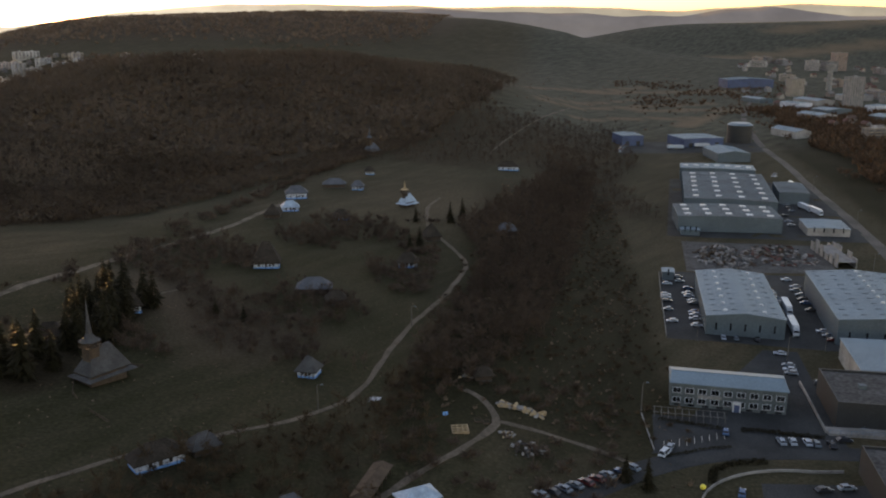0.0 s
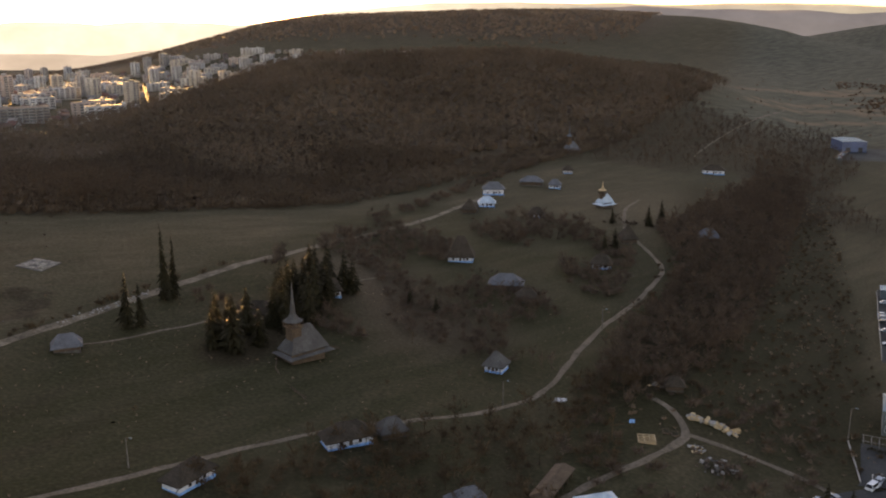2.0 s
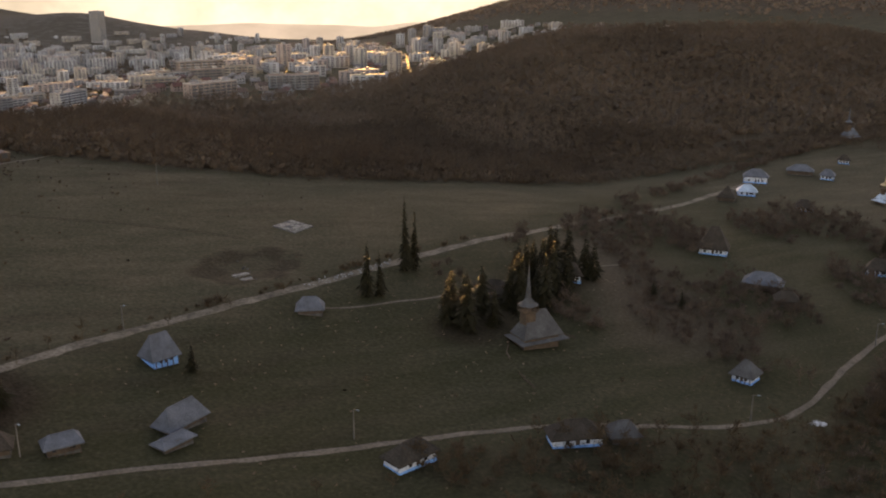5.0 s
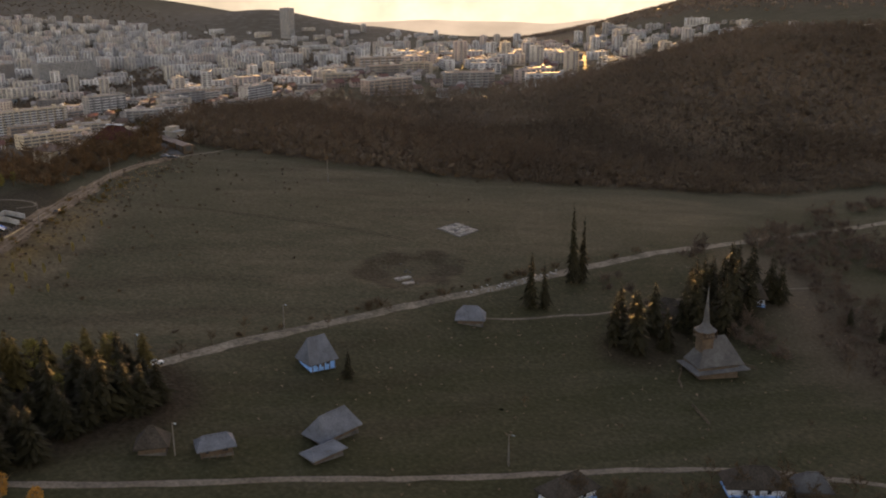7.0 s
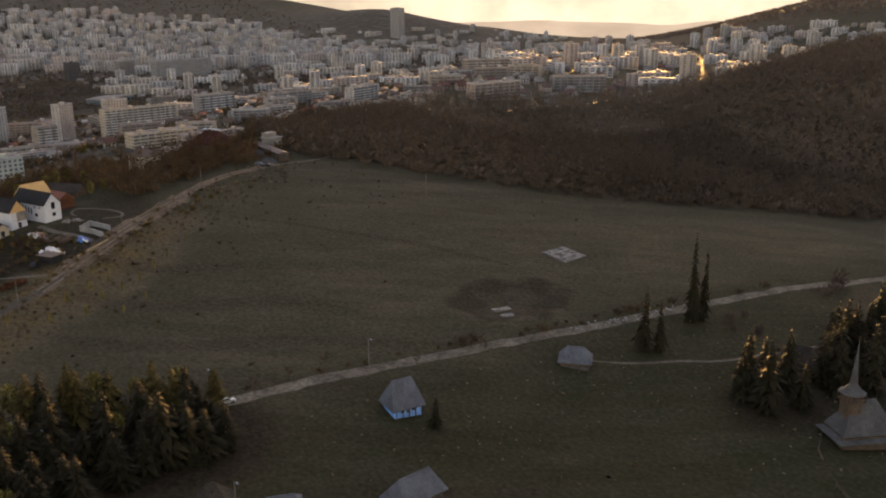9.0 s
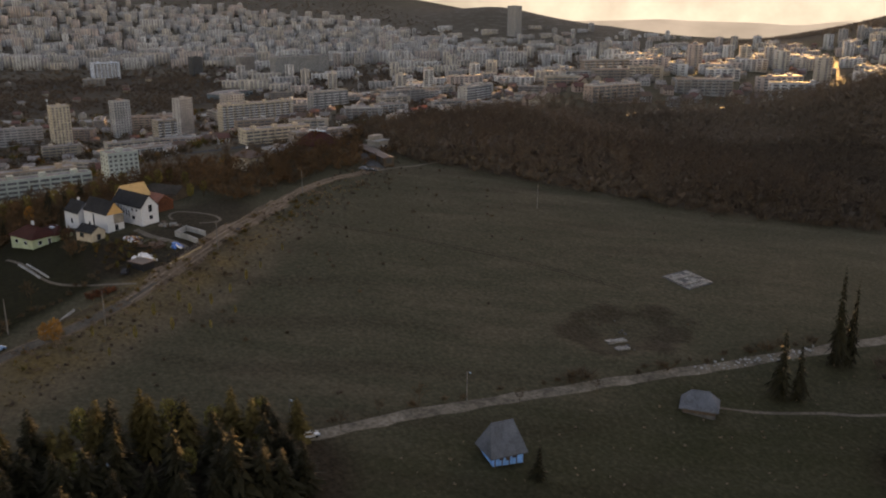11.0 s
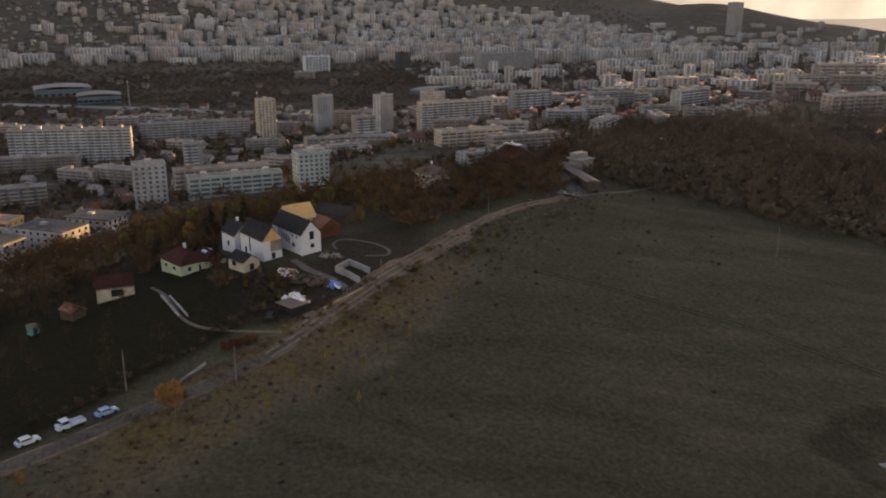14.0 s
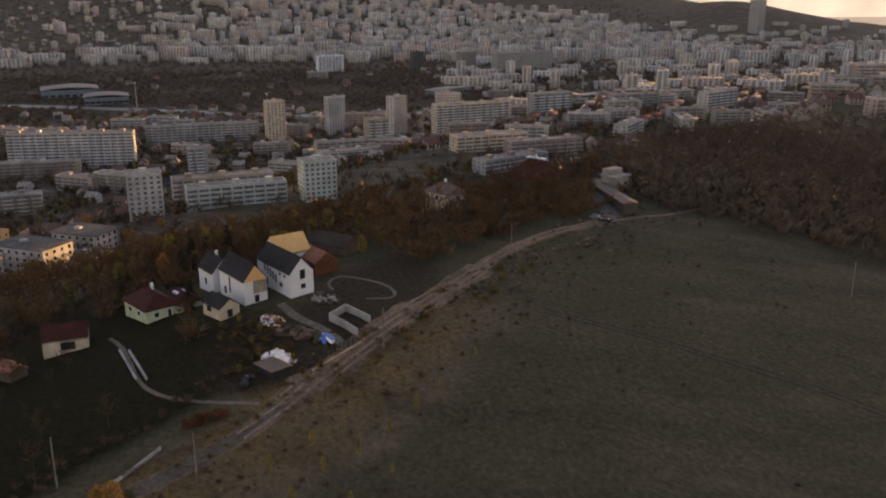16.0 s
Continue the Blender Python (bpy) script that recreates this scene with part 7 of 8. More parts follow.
DRY_STALKS = material("dry_stalks", (0.11, 0.08, 0.04), (0.24, 0.18, 0.09), 1.0, 0.2, 0.9, 0.0)


# ---- low scrub in the meadow and along the lane ----
def scrub(name, spots, low, high, mat, label):
    r = np.random.default_rng(len(spots) + 3)
    every = []
    for x, y in spots:
        s = r.uniform(low, high)
        n = 16
        root = np.array([x, y, float(height(x, y)) - 0.05]) + r.normal(size=(n, 3)) * [s * 0.3, s * 0.3, 0]
        tip = root + r.normal(size=(n, 3)) * [s * 0.4, s * 0.4, 0.15 * s] + [0, 0, s]
        side = r.normal(size=(n, 3)) * s * 0.12
        every.append(np.stack([root - side, root + side, tip], 1).reshape(-1, 3))
    v = np.concatenate(every)
    return tagged(from_arrays(name, v, np.arange(len(v)).reshape(-1, 3), mat), label, "scrub", kind="stuff")


def field_scrub(x, y):
    d = across(x, y)
    return np.where((d < -4) & (d > -150) & (x < -216) & (y > 40) & (y < 330), 0.03 + 0.6 * ((d > -26) & (y > 60)), 0.0)


scrub("meadow_scrub", scatter(-420, -210, 30, 330, 3.0, field_scrub, 21), 0.25, 0.9, SCRUB_TWIGS, "dry brown weeds and briars in the meadow")
scrub("lane_grass", scatter(-360, -230, 30, 190, 1.6, lambda x, y: np.where(np.abs(across(x, y) + 11) < 9, 0.4, 0.0), 22), 0.2, 0.6, DRY_STALKS, "tall dry grass tufts along the lane")
scrub("museum_tussocks", scatter(-200, -40, 120, 330, 4.0, lambda x, y: 0.25 + 0 * x, 23), 0.15, 0.5, BARK, "dry tussocks in the museum meadows")
scrub("belt_scrub", scatter(-30, 46, 190, 620, 3.2, lambda x, y: np.where((x > 2) & (x < 44) & ((y > 325) | (x < 24)), 0.4, 0.12), 24), 0.3, 1.1, BARK, "rough dark scrub on the strip beside the works")
scrub("far_field_scrub", scatter(-60, 420, 950, 1900, 22, lambda x, y: 0.25 + 0 * x, 25), 0.8, 2.2, BARK, "scattered bushes on the far fields")


def garden_scrub(x, y):
    """Hedges and shrubs between the gardens and on the bank below the new houses."""
    bank = np.hypot((x + 314) / 1.6, y - 95) < 7
    rim = (across(x, y) > 4) & (across(x, y) < 9) & (y > 20) & (y < 92)
    back = (across(x, y) > 66) & (across(x, y) < 95) & (y < 110) & (np.hypot(x + 340, y - 73) > 14)
    return np.where(bank | rim, 0.7, np.where(back, 0.5, 0.0))


wood_of("meadow_bushes", scatter(-400, -235, 90, 260, 7.5, lambda x, y: np.where((across(x, y) < -7) & (across(x, y) > -75) & (wooded(x, y) < 0.1), 0.30 * (1 - ramp(30, 75, -across(x, y))) + 0.04, 0.0), 66), 0.8, 2.0, DARK_TWIGS, CLUMPS, "dark rounded bushes dotted over the upper meadow")
wood_of("lane_side_shrubs", scatter(-345, -255, 60, 165, 3.2, lambda x, y: np.where((across(x, y) < -3.5) & (across(x, y) > -15), 0.16 + 0.25 * (np.sin(x / 5 + 1) * np.sin(y / 6) > 0.2), 0.0), 35), 0.9, 2.4, TOWN_LEAVES, CLUMPS, "golden brown briars and shrubs beside the rutted lane")
wood_of("garden_shrubs", scatter(-420, -250, 0, 130, 2.6, garden_scrub, 33), 1.2, 2.6, DARK_TWIGS, CLUMPS, "bare brown garden shrubs and hedges")
wood_of("red_hedge", scatter(-290, -283, 76, 90, 1.0, lambda x, y: np.where(np.abs(x - np.interp(y, [78, 87], [-285.5, -288.3])) < 1.3, 0.75, 0.0) * (y > 78) * (y < 87), 36), 1.2, 2.0, HEDGE_RED, CLUMPS, "low garden hedge with reddish brown leaves")
wood_of("golden_shrubs", scatter(-332, -294, 76, 108, 1.9, lambda x, y: np.where(np.hypot((x + 311) / 1.7, y - 92 - 0.3 * (x + 311)) < 7.5, 0.55, 0.0), 34), 0.8, 2.0, TOWN_LEAVES, CLUMPS, "golden brown shrubs on the bank below the houses")


def stone_strip(name, a, b, count, spread, mat, label, seed):
    """Loose pale stones strewn along a line, as one object."""
    r = np.random.default_rng(seed)
    bm = bmesh.new()
    for _ in range(count):
        k = r.uniform()
        x, y = a[0] + (b[0] - a[0]) * k + r.normal() * spread, a[1] + (b[1] - a[1]) * k + r.normal() * spread
        s = r.uniform(0.15, 0.5)
        z = float(height(x, y))
        m = pose(x, y, z + s * 0.4, r.uniform(-20, 20), r.uniform(-20, 20), r.uniform(0, 360))
        prism_at = [(s * q * math.cos(t), s * q * math.sin(t)) for t, q in [(i * 1.047, r.uniform(0.7, 1.1)) for i in range(6)]]
        start = len(bm.verts)
        prism(bm, prism_at, -s * 0.5, s * 0.4)
        bm.verts.ensure_lookup_table()
        for v in bm.verts[start:]:
            v.co = m @ v.co
    return tagged(link_mesh(name, bm, mat), label, "stones", kind="stuff")


stone_strip("lane_stones", (-206, 214), (-201, 254), 70, 1.0, CONCRETE, "pale stones strewn along the field lane", 5)
stone_strip("field_stones", (-232, 210), (-220, 204), 9, 2.5, OLD_SLAB, "loose stones round the dug patch in the field", 6)


# ---- the town ----
DIMS = {}


def block(x, y, turn, l, w, floors, label, category="apartment block", bands=True, wall=BLOCK_WALL, name="apartment_block", group="town blocks"):
    """A slab or tower block: wall, window rows, balconies, parapet, stair huts."""
    b = thing(name, x, y, turn, label, category, group=group)
    DIMS[b.name] = (l, w, floors)
    f = 2.85
    h = floors * f + 1.0
    body = part("wall", boxes((-l / 2, -w / 2, -6, l / 2, w / 2, h)), wall, b)
    part("roof", boxes((-l / 2 + 0.3, -w / 2 + 0.3, h, l / 2 - 0.3, w / 2 - 0.3, h + 0.15)), BLOCK_ROOF, b)
    part("parapet", boxes((-l / 2 - 0.1, -w / 2 - 0.1, h - 0.1, l / 2 + 0.1, -w / 2 + 0.3, h + 0.7), (-l / 2 - 0.1, w / 2 - 0.3, h - 0.1, l / 2 + 0.1, w / 2 + 0.1, h + 0.7),
                          (-l / 2 - 0.1, -w / 2 + 0.3, h - 0.1, -l / 2 + 0.3, w / 2 - 0.3, h + 0.7), (l / 2 - 0.3, -w / 2 + 0.3, h - 0.1, l / 2 + 0.1, w / 2 - 0.3, h + 0.7)), wall, b)
    bm = bmesh.new()
    n = max(2, int(l / 3.2))
    m = max(1, int(w / 4.5))
    wide = 2 if bands else 1
    for k in range(floors):
        z = 1.3 + k * f
        for i in range(0, n, wide):
            u, half = -l / 2 + (i + wide / 2) * l / n, (l / n * wide / 2 - 0.55 if bands else 0.85)
            if u + half > l / 2:
                continue
            for s in (-1, 1):
                box(bm, u - half, s * (w / 2) - 0.05, z, u + half, s * (w / 2) + 0.05, z + 1.5)
        for j in range(m):
            v = -w / 2 + (j + 0.5) * w / m
            for s in (-1, 1):
                box(bm, s * l / 2 - 0.05, v - 0.7, z, s * l / 2 + 0.05, v + 0.7, z + 1.4)
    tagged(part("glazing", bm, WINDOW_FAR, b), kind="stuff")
    if bands:
        bm = bmesh.new()
        for k in range(1, floors):
            z = k * f
            for i in range(n):
                if i % 3 != 1:
                    u = -l / 2 + (i + 0.5) * l / n
                    for s in (-1, 1):
                        y0, y1 = sorted((s * w / 2 + s * 0.02, s * (w / 2 + 1.1)))
                        box(bm, u - l / n * 0.46, y0, z, u + l / n * 0.46, y1, z + 1.05)
        tagged(part("balcony", bm, BALCONY_WHITE if floors > 6 else wall, b), kind="stuff")
    for i in range(max(1, int(l / 18))):
        u = -l / 2 + (i + 0.5) * l / max(1, int(l / 18))
        part("stair_hut", boxes((u - 2, -2, h + 0.15, u + 2, 2, h + 2.6)), wall, b)
    return b


def town_house(x, y, turn, roof, label):
    h = thing("town_house", x, y, turn, label, "house", group="town houses")
    bm = bmesh.new()
    gable_body(bm, 10, 8, 5.0, 3.2)
    part("wall", bm, BLOCK_WALL, h)
    bm = bmesh.new()
    gable_roof(bm, 10, 8, 5.0, 3.2, 0.4)
    part("roof", bm, roof, h)
    tagged(part("glazing", boxes(*[(u - 0.6, s * 4.0 - 0.06, z, u + 0.6, s * 4.0 + 0.06, z + 1.2) for u in (-3, 0, 3) for z in (1, 3.4) for s in (-1, 1)]), WINDOW, h), kind="stuff")
    part("chimney", boxes((-2.3, 0.6, 6, -1.7, 1.2, 9)), TILE_RED, h)
    return h


GREEN_PALE = material("pale_green_plaster", (0.30, 0.35, 0.33), (0.38, 0.43, 0.41), 0.6, 0.05, 0.9, 0.1)
SITES = []


def keep(x, y, r):
    SITES.append((x, y, r))
    return x, y


# the blocks that stand out
block(*keep(-1005, -33, 62), 82, 110, 13, 11, "long slab block with white balcony bands")
block(*keep(-962, -72, 52), 90, 100, 12, 5, "long pale five-storey slab block")
block(*keep(-660, 50, 18), 96, 19, 16, 9, "pale nine-storey tower block with plain end walls", bands=False, wall=GREY_PLASTER)
block(*keep(-668, 149, 20), 100, 20, 15, 8, "pale green nine-storey tower block", bands=False, wall=GREEN_PALE)
block(*keep(-668, 101, 32), 97, 58, 11, 4, "four-storey slab block with green loggias", wall=GREEN_PALE)
block(*keep(-704, 94, 32), 97, 62, 12, 5, "five-storey slab block with loggias")
block(*keep(-1058, 364, 48), 98, 88, 14, 11, "broad brown-tinted slab block", wall=BEIGE_WALL)
block(*keep(-1112, 352, 22), 98, 24, 18, 15, "white stepped tower block behind a slab", bands=False, wall=GREY_PLASTER)
block(*keep(-1130, 226, 18), 108, 20, 12, 14, "narrow beige tower block with a slanted top", bands=False)
block(*keep(-1098, 290, 18), 120, 20, 12, 15, "narrow white tower block with a slanted top", bands=False, wall=GREY_PLASTER)
block(*keep(-1090, 157, 18), 98, 19, 16, 15, "dull brown tower block among trees", bands=False, wall=BEIGE_WALL)
block(*keep(-1118, 83, 64), 92, 116, 12, 6, "very long six-storey slab block")
block(*keep(-995, 232, 48), 98, 92, 12, 5, "long pale five-storey slab block with a brown roof")
block(*keep(-905, 212, 28), 98, 48, 12, 4, "low pale four-storey slab block")
block(*keep(-860, 196, 26), 98, 44, 14, 4, "low pinkish slab block")
block(*keep(-941, 77, 14), 96, 16, 14, 8, "dark slatted tower block", wall=CONCRETE)
block(*keep(-1830, 319, 40), 100, 48, 20, 10, "blue and white ten-storey office block", wall=LIMEWASH)
block(*keep(-1815, 483, 24), 100, 21, 18, 12, "dark glass office tower among trees", bands=False, wall=DARK_SHEET)
block(*keep(-1795, 575, 26), 104, 32, 18, 12, "white tower with dark bands", bands=False)
block(*keep(-1770, 678, 80), 106, 128, 20, 12, "wide brown-grey hospital slab", bands=False, wall=CONCRETE)
block(*keep(-945, 590, 34), 112, 47, 13, 7, "white slab block with dark balcony columns", wall=GREY_PLASTER)
block(*keep(-828, 434, 28), 135, 42, 12, 4, "plain white four-storey block", wall=GREY_PLASTER)
block(*keep(-764, 332, 34), 96, 60, 14, 4, "low pale slab block with a pinkish roof")
block(*keep(-724, 292, 34), 112, 58, 14, 3, "long low pale block with a flat roof")
block(*keep(-800, 300, 34), 97, 60, 16, 4, "low brownish slab block with a flat roof", wall=BEIGE_WALL)
block(*keep(-640, -34, 20), 62, 26, 14, 4, "orange-brown apartment block below the slope", wall=BOARD)


def new_flats(x, y, turn, l, w, floors, label, wall=GREY_PLASTER, overhang=0.25, open_end=False):
    """A recent apartment house: walls, flat roof, single windows, balconies with solid fronts."""
    b = thing("apartment_house", *keep(x, y, l * 0.75)[:2], turn, label, "apartment house", group="new flats")
    f = 3.0
    h = floors * f + 0.4
    part("wall", boxes((-l / 2, -w / 2, -5, l / 2, w / 2, h)), wall, b)
    o = overhang
    roof = part("roof", boxes((-l / 2 - o, -w / 2 - o, h, l / 2 + o, w / 2 + o, h + 0.35)), OLD_SLAB, b)
    part("plant_box", boxes((-l * 0.2, -1.2, h + 0.35, -l * 0.2 + 3, 1.4, h + 1.5)), GREY_PLASTER, roof)
    for k in range(floors):
        z = 0.9 + k * f
        for i in range(int(l / 4)):
            u = -l / 2 + (i + 0.5) * l / int(l / 4)
            if i % 3 == 1:
                door = part("balcony", boxes((u - 1.7, -w / 2 - 1.3, z - 0.9, u + 1.7, -w / 2 - 0.02, z + 0.15)), PALE_TIMBER if k % 2 else wall, b)
                part("pane", boxes((u - 1.0, -w / 2 - 0.05, z + 0.151, u + 1.0, -w / 2 - 0.021, z + 1.3)), WINDOW, door)
            else:
                part("window", boxes((u - 0.6, -w / 2 - 0.06, z, u + 0.6, -w / 2 + 0.05, z + 1.4)), WINDOW, b)
        for j in range(int(w / 4)):
            v = -w / 2 + (j + 0.5) * w / int(w / 4)
            part("window", boxes((l / 2 - 0.05, v - 0.7, z, l / 2 + 0.06, v + 0.7, z + 1.5)), WINDOW, b)
    return b


new_flats(-591, 25, 58, 25, 17, 3, "new apartment house under a wide overhanging flat roof", overhang=1.3)
new_flats(-551, 8, 55, 29, 18, 5, "new white apartment house with solid balconies below the slope")
new_flats(-561, 30, 55, 15, 15, 2, "low white wing with a flat roof beside the apartment house")
new_flats(-531, -12, 55, 19, 14, 4, "new white apartment house half hidden by the slope's trees")
tall_tower = block(*keep(-2442, 1630, 40), 115, 36, 30, 31, "slim grey high-rise far across the town", bands=False, wall=CONCRETE)
block(*keep(415, 1300, 40), 20, 22, 16, 14, "dark high-rise slab in the valley town", bands=False, wall=CONCRETE)
block(*keep(383, 1479, 40), 20, 22, 16, 9, "white high-rise in the valley town", bands=False)
block(*keep(640, 2127, 40), 20, 30, 18, 13, "pale stepped high-rise in the valley town", bands=False)
block(*keep(572, 2085, 30), 20, 28, 14, 7, "pale apartment block in the valley town", bands=False)
block(*keep(610, 2090, 30), 20, 30, 20, 7, "pale apartment block in the valley town", bands=False)


def arched_hall(x, y, turn, l, w, h, label):
    a = thing("sports_hall", x, y, turn, label, "hall")
    part("wall", boxes((-l / 2, -w / 2, -6, l / 2, w / 2, h * 0.78)), WALL_SHEET, a)
    bm = bmesh.new()
    rows = []
    for i in range(15):
        u = -1 + 2 * i / 14
        z = h * 0.78 + h * 0.22 * (1 - u * u)
        rows.append([bm.verts.new((u * (l / 2 + 1), s * (w / 2 + 1), z + k)) for s in (-1, 1) for k in (0.05, 0.5)])
    for p, q in zip(rows, rows[1:]):
        for i, j in ((0, 2), (3, 1), (1, 0), (2, 3)):
            bm.faces.new((p[i], p[j], q[j], q[i]))
    bmesh.ops.recalc_face_normals(bm, faces=bm.faces)
    part("roof", bm, BLOCK_ROOF, a)
    for i in range(8):
        u = -l / 2 + (i + 0.5) * l / 8
        part("window", boxes((u - 3, -w / 2 - 0.1, 2, u + 3, -w / 2 + 0.05, 5)), WINDOW, a)


arched_hall(*keep(-1570, -105, 70), 100, 78, 56, 15, "sports hall under a shallow arched pale roof")
arched_hall(*keep(-1470, -45, 50), 96, 58, 44, 13, "sports hall under a pale roof")
arched_hall(*keep(-1330, 590, 50), 104, 52, 40, 10, "hall under a pale blue arched roof")
arched_hall(*keep(-1450, 445, 50), 120, 70, 30, 9, "hall under a long pale roof")

stack = thing("chimney_stack", 471, 1604, 0, "tall pale water tower with a wider head", "tower")
bm = bmesh.new()
tube(bm, (0, 0, -2), (0, 0, 36), 5, 4, 16)
part("shaft", bm, CONCRETE, stack)
bm = bmesh.new()
tube(bm, (0, 0, 36), (0, 0, 44), 7, 9, 16)
part("head", bm, CONCRETE, stack)
for sx, sy, sh in ((-1390, 0, 34), (-1240, 160, 32), (-1395, 640, 34), (-1900, 395, 50)):
    mast = thing("floodlight_mast", sx, sy, 10, "slim tall grey floodlight mast", "mast")
    bm = bmesh.new()
    tube(bm, (0, 0, -2), (0, 0, sh), 0.9, 0.5, 8)
    part("shaft", bm, CONCRETE, mast)
    part("lamp_head", boxes((-2.5, -0.4, sh, 2.5, 0.4, sh + 2.5)), SKYLIGHT, mast)

ribbon("river", [(-1560, -420), (-1484, -190), (-1420, -60), (-1369, 40), (-1285, 183), (-1260, 330), (-1330, 520), (-1420, 700)], 24,
       material("river_water", (0.03, 0.035, 0.04), (0.06, 0.065, 0.07), 0.3, 0.05, 0.55, 0.15), "calm grey river through the town", 0.3)
for k, pts in enumerate(([(-560, -60), (-760, 20), (-950, 55), (-1150, 60), (-1400, 20)], [(-820, -200), (-800, 0), (-780, 200), (-800, 420), (-900, 620)], [(-1160, -200), (-1180, 150), (-1190, 420), (-1300, 700), (-1500, 1000)], [(-1750, -400), (-1720, 200), (-1700, 800), (-1800, 1300)])):
    ribbon("town_street", pts, 9, ASPHALT, "grey town street between the blocks", 0.25)

# duller than the near house walls, for low contrast on the far slope
FAR_HOUSE = material("dull_house_plaster", (0.14, 0.132, 0.122), (0.25, 0.238, 0.22), 0.6, 0.05, 0.9, 0.0, island=True, tints=[(1, 1, 1), (1.2, 1.1, 0.95), (0.7, 0.7, 0.72), (1.3, 1.3, 1.3)])
# lighter than BLOCK_WALL, with distance haze painted into the walls
BLOCK_WALL_FAR = material("haze_paled_plaster", (0.30, 0.303, 0.306), (0.44, 0.443, 0.446), 0.6, 0.05, 0.9, 0.0, island=True,
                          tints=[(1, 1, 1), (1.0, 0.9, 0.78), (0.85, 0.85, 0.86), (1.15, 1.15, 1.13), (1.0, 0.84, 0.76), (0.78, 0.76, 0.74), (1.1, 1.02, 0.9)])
SLAB5 = block(*keep(-830, -60, 34), 97, 52, 12, 5, "pale five-storey slab block with loggias")
SLAB4 = block(*keep(-780, -120, 28), 8, 36, 12, 4, "pale four-storey slab block with loggias")
SLAB10 = block(*keep(-900, -160, 40), 98, 60, 13, 10, "pale ten-storey slab block with balconies")
block(*keep(-1010, 250, 18), 98, 20, 18, 11, "pale eleven-storey tower block with balconies")
block(*keep(-1000, 430, 32), 100, 46, 13, 8, "pale eight-storey slab block with balconies")
SHORT10 = block(*keep(-930, -230, 24), 98, 22, 13, 10, "short pale ten-storey block with balconies")
POINT10 = block(*keep(-960, -270, 20), 98, 14, 13, 10, "narrow pale ten-storey point block")
COTTAGE = block(*keep(-745, -150, 12), 98, 11, 9, 2, "small pale two-storey house with a flat roof", bands=False, name="cottage", category="house")
HOUSES = [town_house(-620 - 22 * i, -95 - 12 * i, 30 * i, r, "town house with a %s roof" % n) for i, (r, n) in enumerate(((TILE_RED, "red tiled"), (BROWN_ROOF, "brown sheet"), (BLOCK_ROOF, "grey flat-tiled")))]

rng = random.Random(17)


def free(x, y, r):
    return all((x - a) ** 2 + (y - b) ** 2 > (r + c) ** 2 * 0.8 for a, b, c in SITES)


def drop_in(template, x, y, r, turn):
    if free(x, y, r):
        keep(x, y, r)
        copy_thing(template, pose(x, y, float(height(x, y)), 0, 0, turn))


FAR_SPOTS = []


def fill(count, x0, x1, y0, y1, near, far, choice, slope=True, joined=False, thin=None):
    """Buildings strewn over a quarter of the town between two distances from the ridge."""
    for _ in range(count):
        x, y = rng.uniform(x0, x1), rng.uniform(y0, y1)
        r = math.hypot(x + 110, y - 78)
        if not near < r < far or (slope and across(x, y) < 285) or float(wooded(np.array(x), np.array(y))) > 0.2:
            continue
        if thin and rng.random() > float(ramp(*thin, y)):
            continue
        t, size, turns = rng.choice(choice)
        turn = rng.choice(turns) + rng.uniform(-4, 4)
        if not joined and not (t in HOUSES and r > 860):
            drop_in(t, x, y, size, turn)
        elif free(x, y, size):
            keep(x, y, size)
            FAR_SPOTS.append((t, x, y, turn))


def tris_of(bm, k):
    """Vertices and triangles of a mesh in the making, with the slot of its material."""
    bmesh.ops.triangulate(bm, faces=bm.faces)
    bm.verts.index_update()
    got = np.array([v.co for v in bm.verts]), np.array([[v.index for v in f.verts] for f in bm.faces]), k
    bm.free()
    return got


def far_block(l, w, floors):
    """A block seen from far off: wall, roof edge, stair huts, and its windows and balcony fronts as short bands."""
    h = floors * 2.85 + 1.0
    glass, fronts = bmesh.new(), bmesh.new()
    n = max(2, int(l / 7))
    for k in range(floors):
        z = 1.3 + k * 2.85
        for i in range(n):
            u = -l / 2 + (i + 0.5) * l / n
            for bm, z0, z1, half, out in ((glass, z, z + 1.4, l / n * 0.32, 0.08), (fronts, z - 1.2, z - 0.1, l / n * 0.36, 0.9)):
                if bm is fronts and (k == 0 or i % 2):
                    continue
                for s in (-1, 1):
                    q = [(u - s * half, z0), (u + s * half, z0), (u + s * half, z1), (u - s * half, z1)]
                    bm.faces.new([bm.verts.new((a, -s * (w / 2 + out), b)) for a, b in q])
        for s in (-1, 1):
            q = [(-s * w * 0.15, z), (s * w * 0.15, z), (s * w * 0.15, z + 1.4), (-s * w * 0.15, z + 1.4)]
            glass.faces.new([glass.verts.new((s * (l / 2 + 0.08), a, b)) for a, b in q])
    rows = [(-l / 2, -w / 2, -6, l / 2, w / 2, h + 0.6)] + [(u - 2, -2, h + 0.5, u + 2, 2, h + 2.8) for u in ((-l / 4, l / 4) if l > 30 else (0,))]
    return [tris_of(boxes(*rows), 0), tris_of(boxes((-l / 2 + 0.4, -w / 2 + 0.4, h, l / 2 - 0.4, w / 2 - 0.4, h + 0.64)), 1), tris_of(glass, 2), tris_of(fronts, 3)]


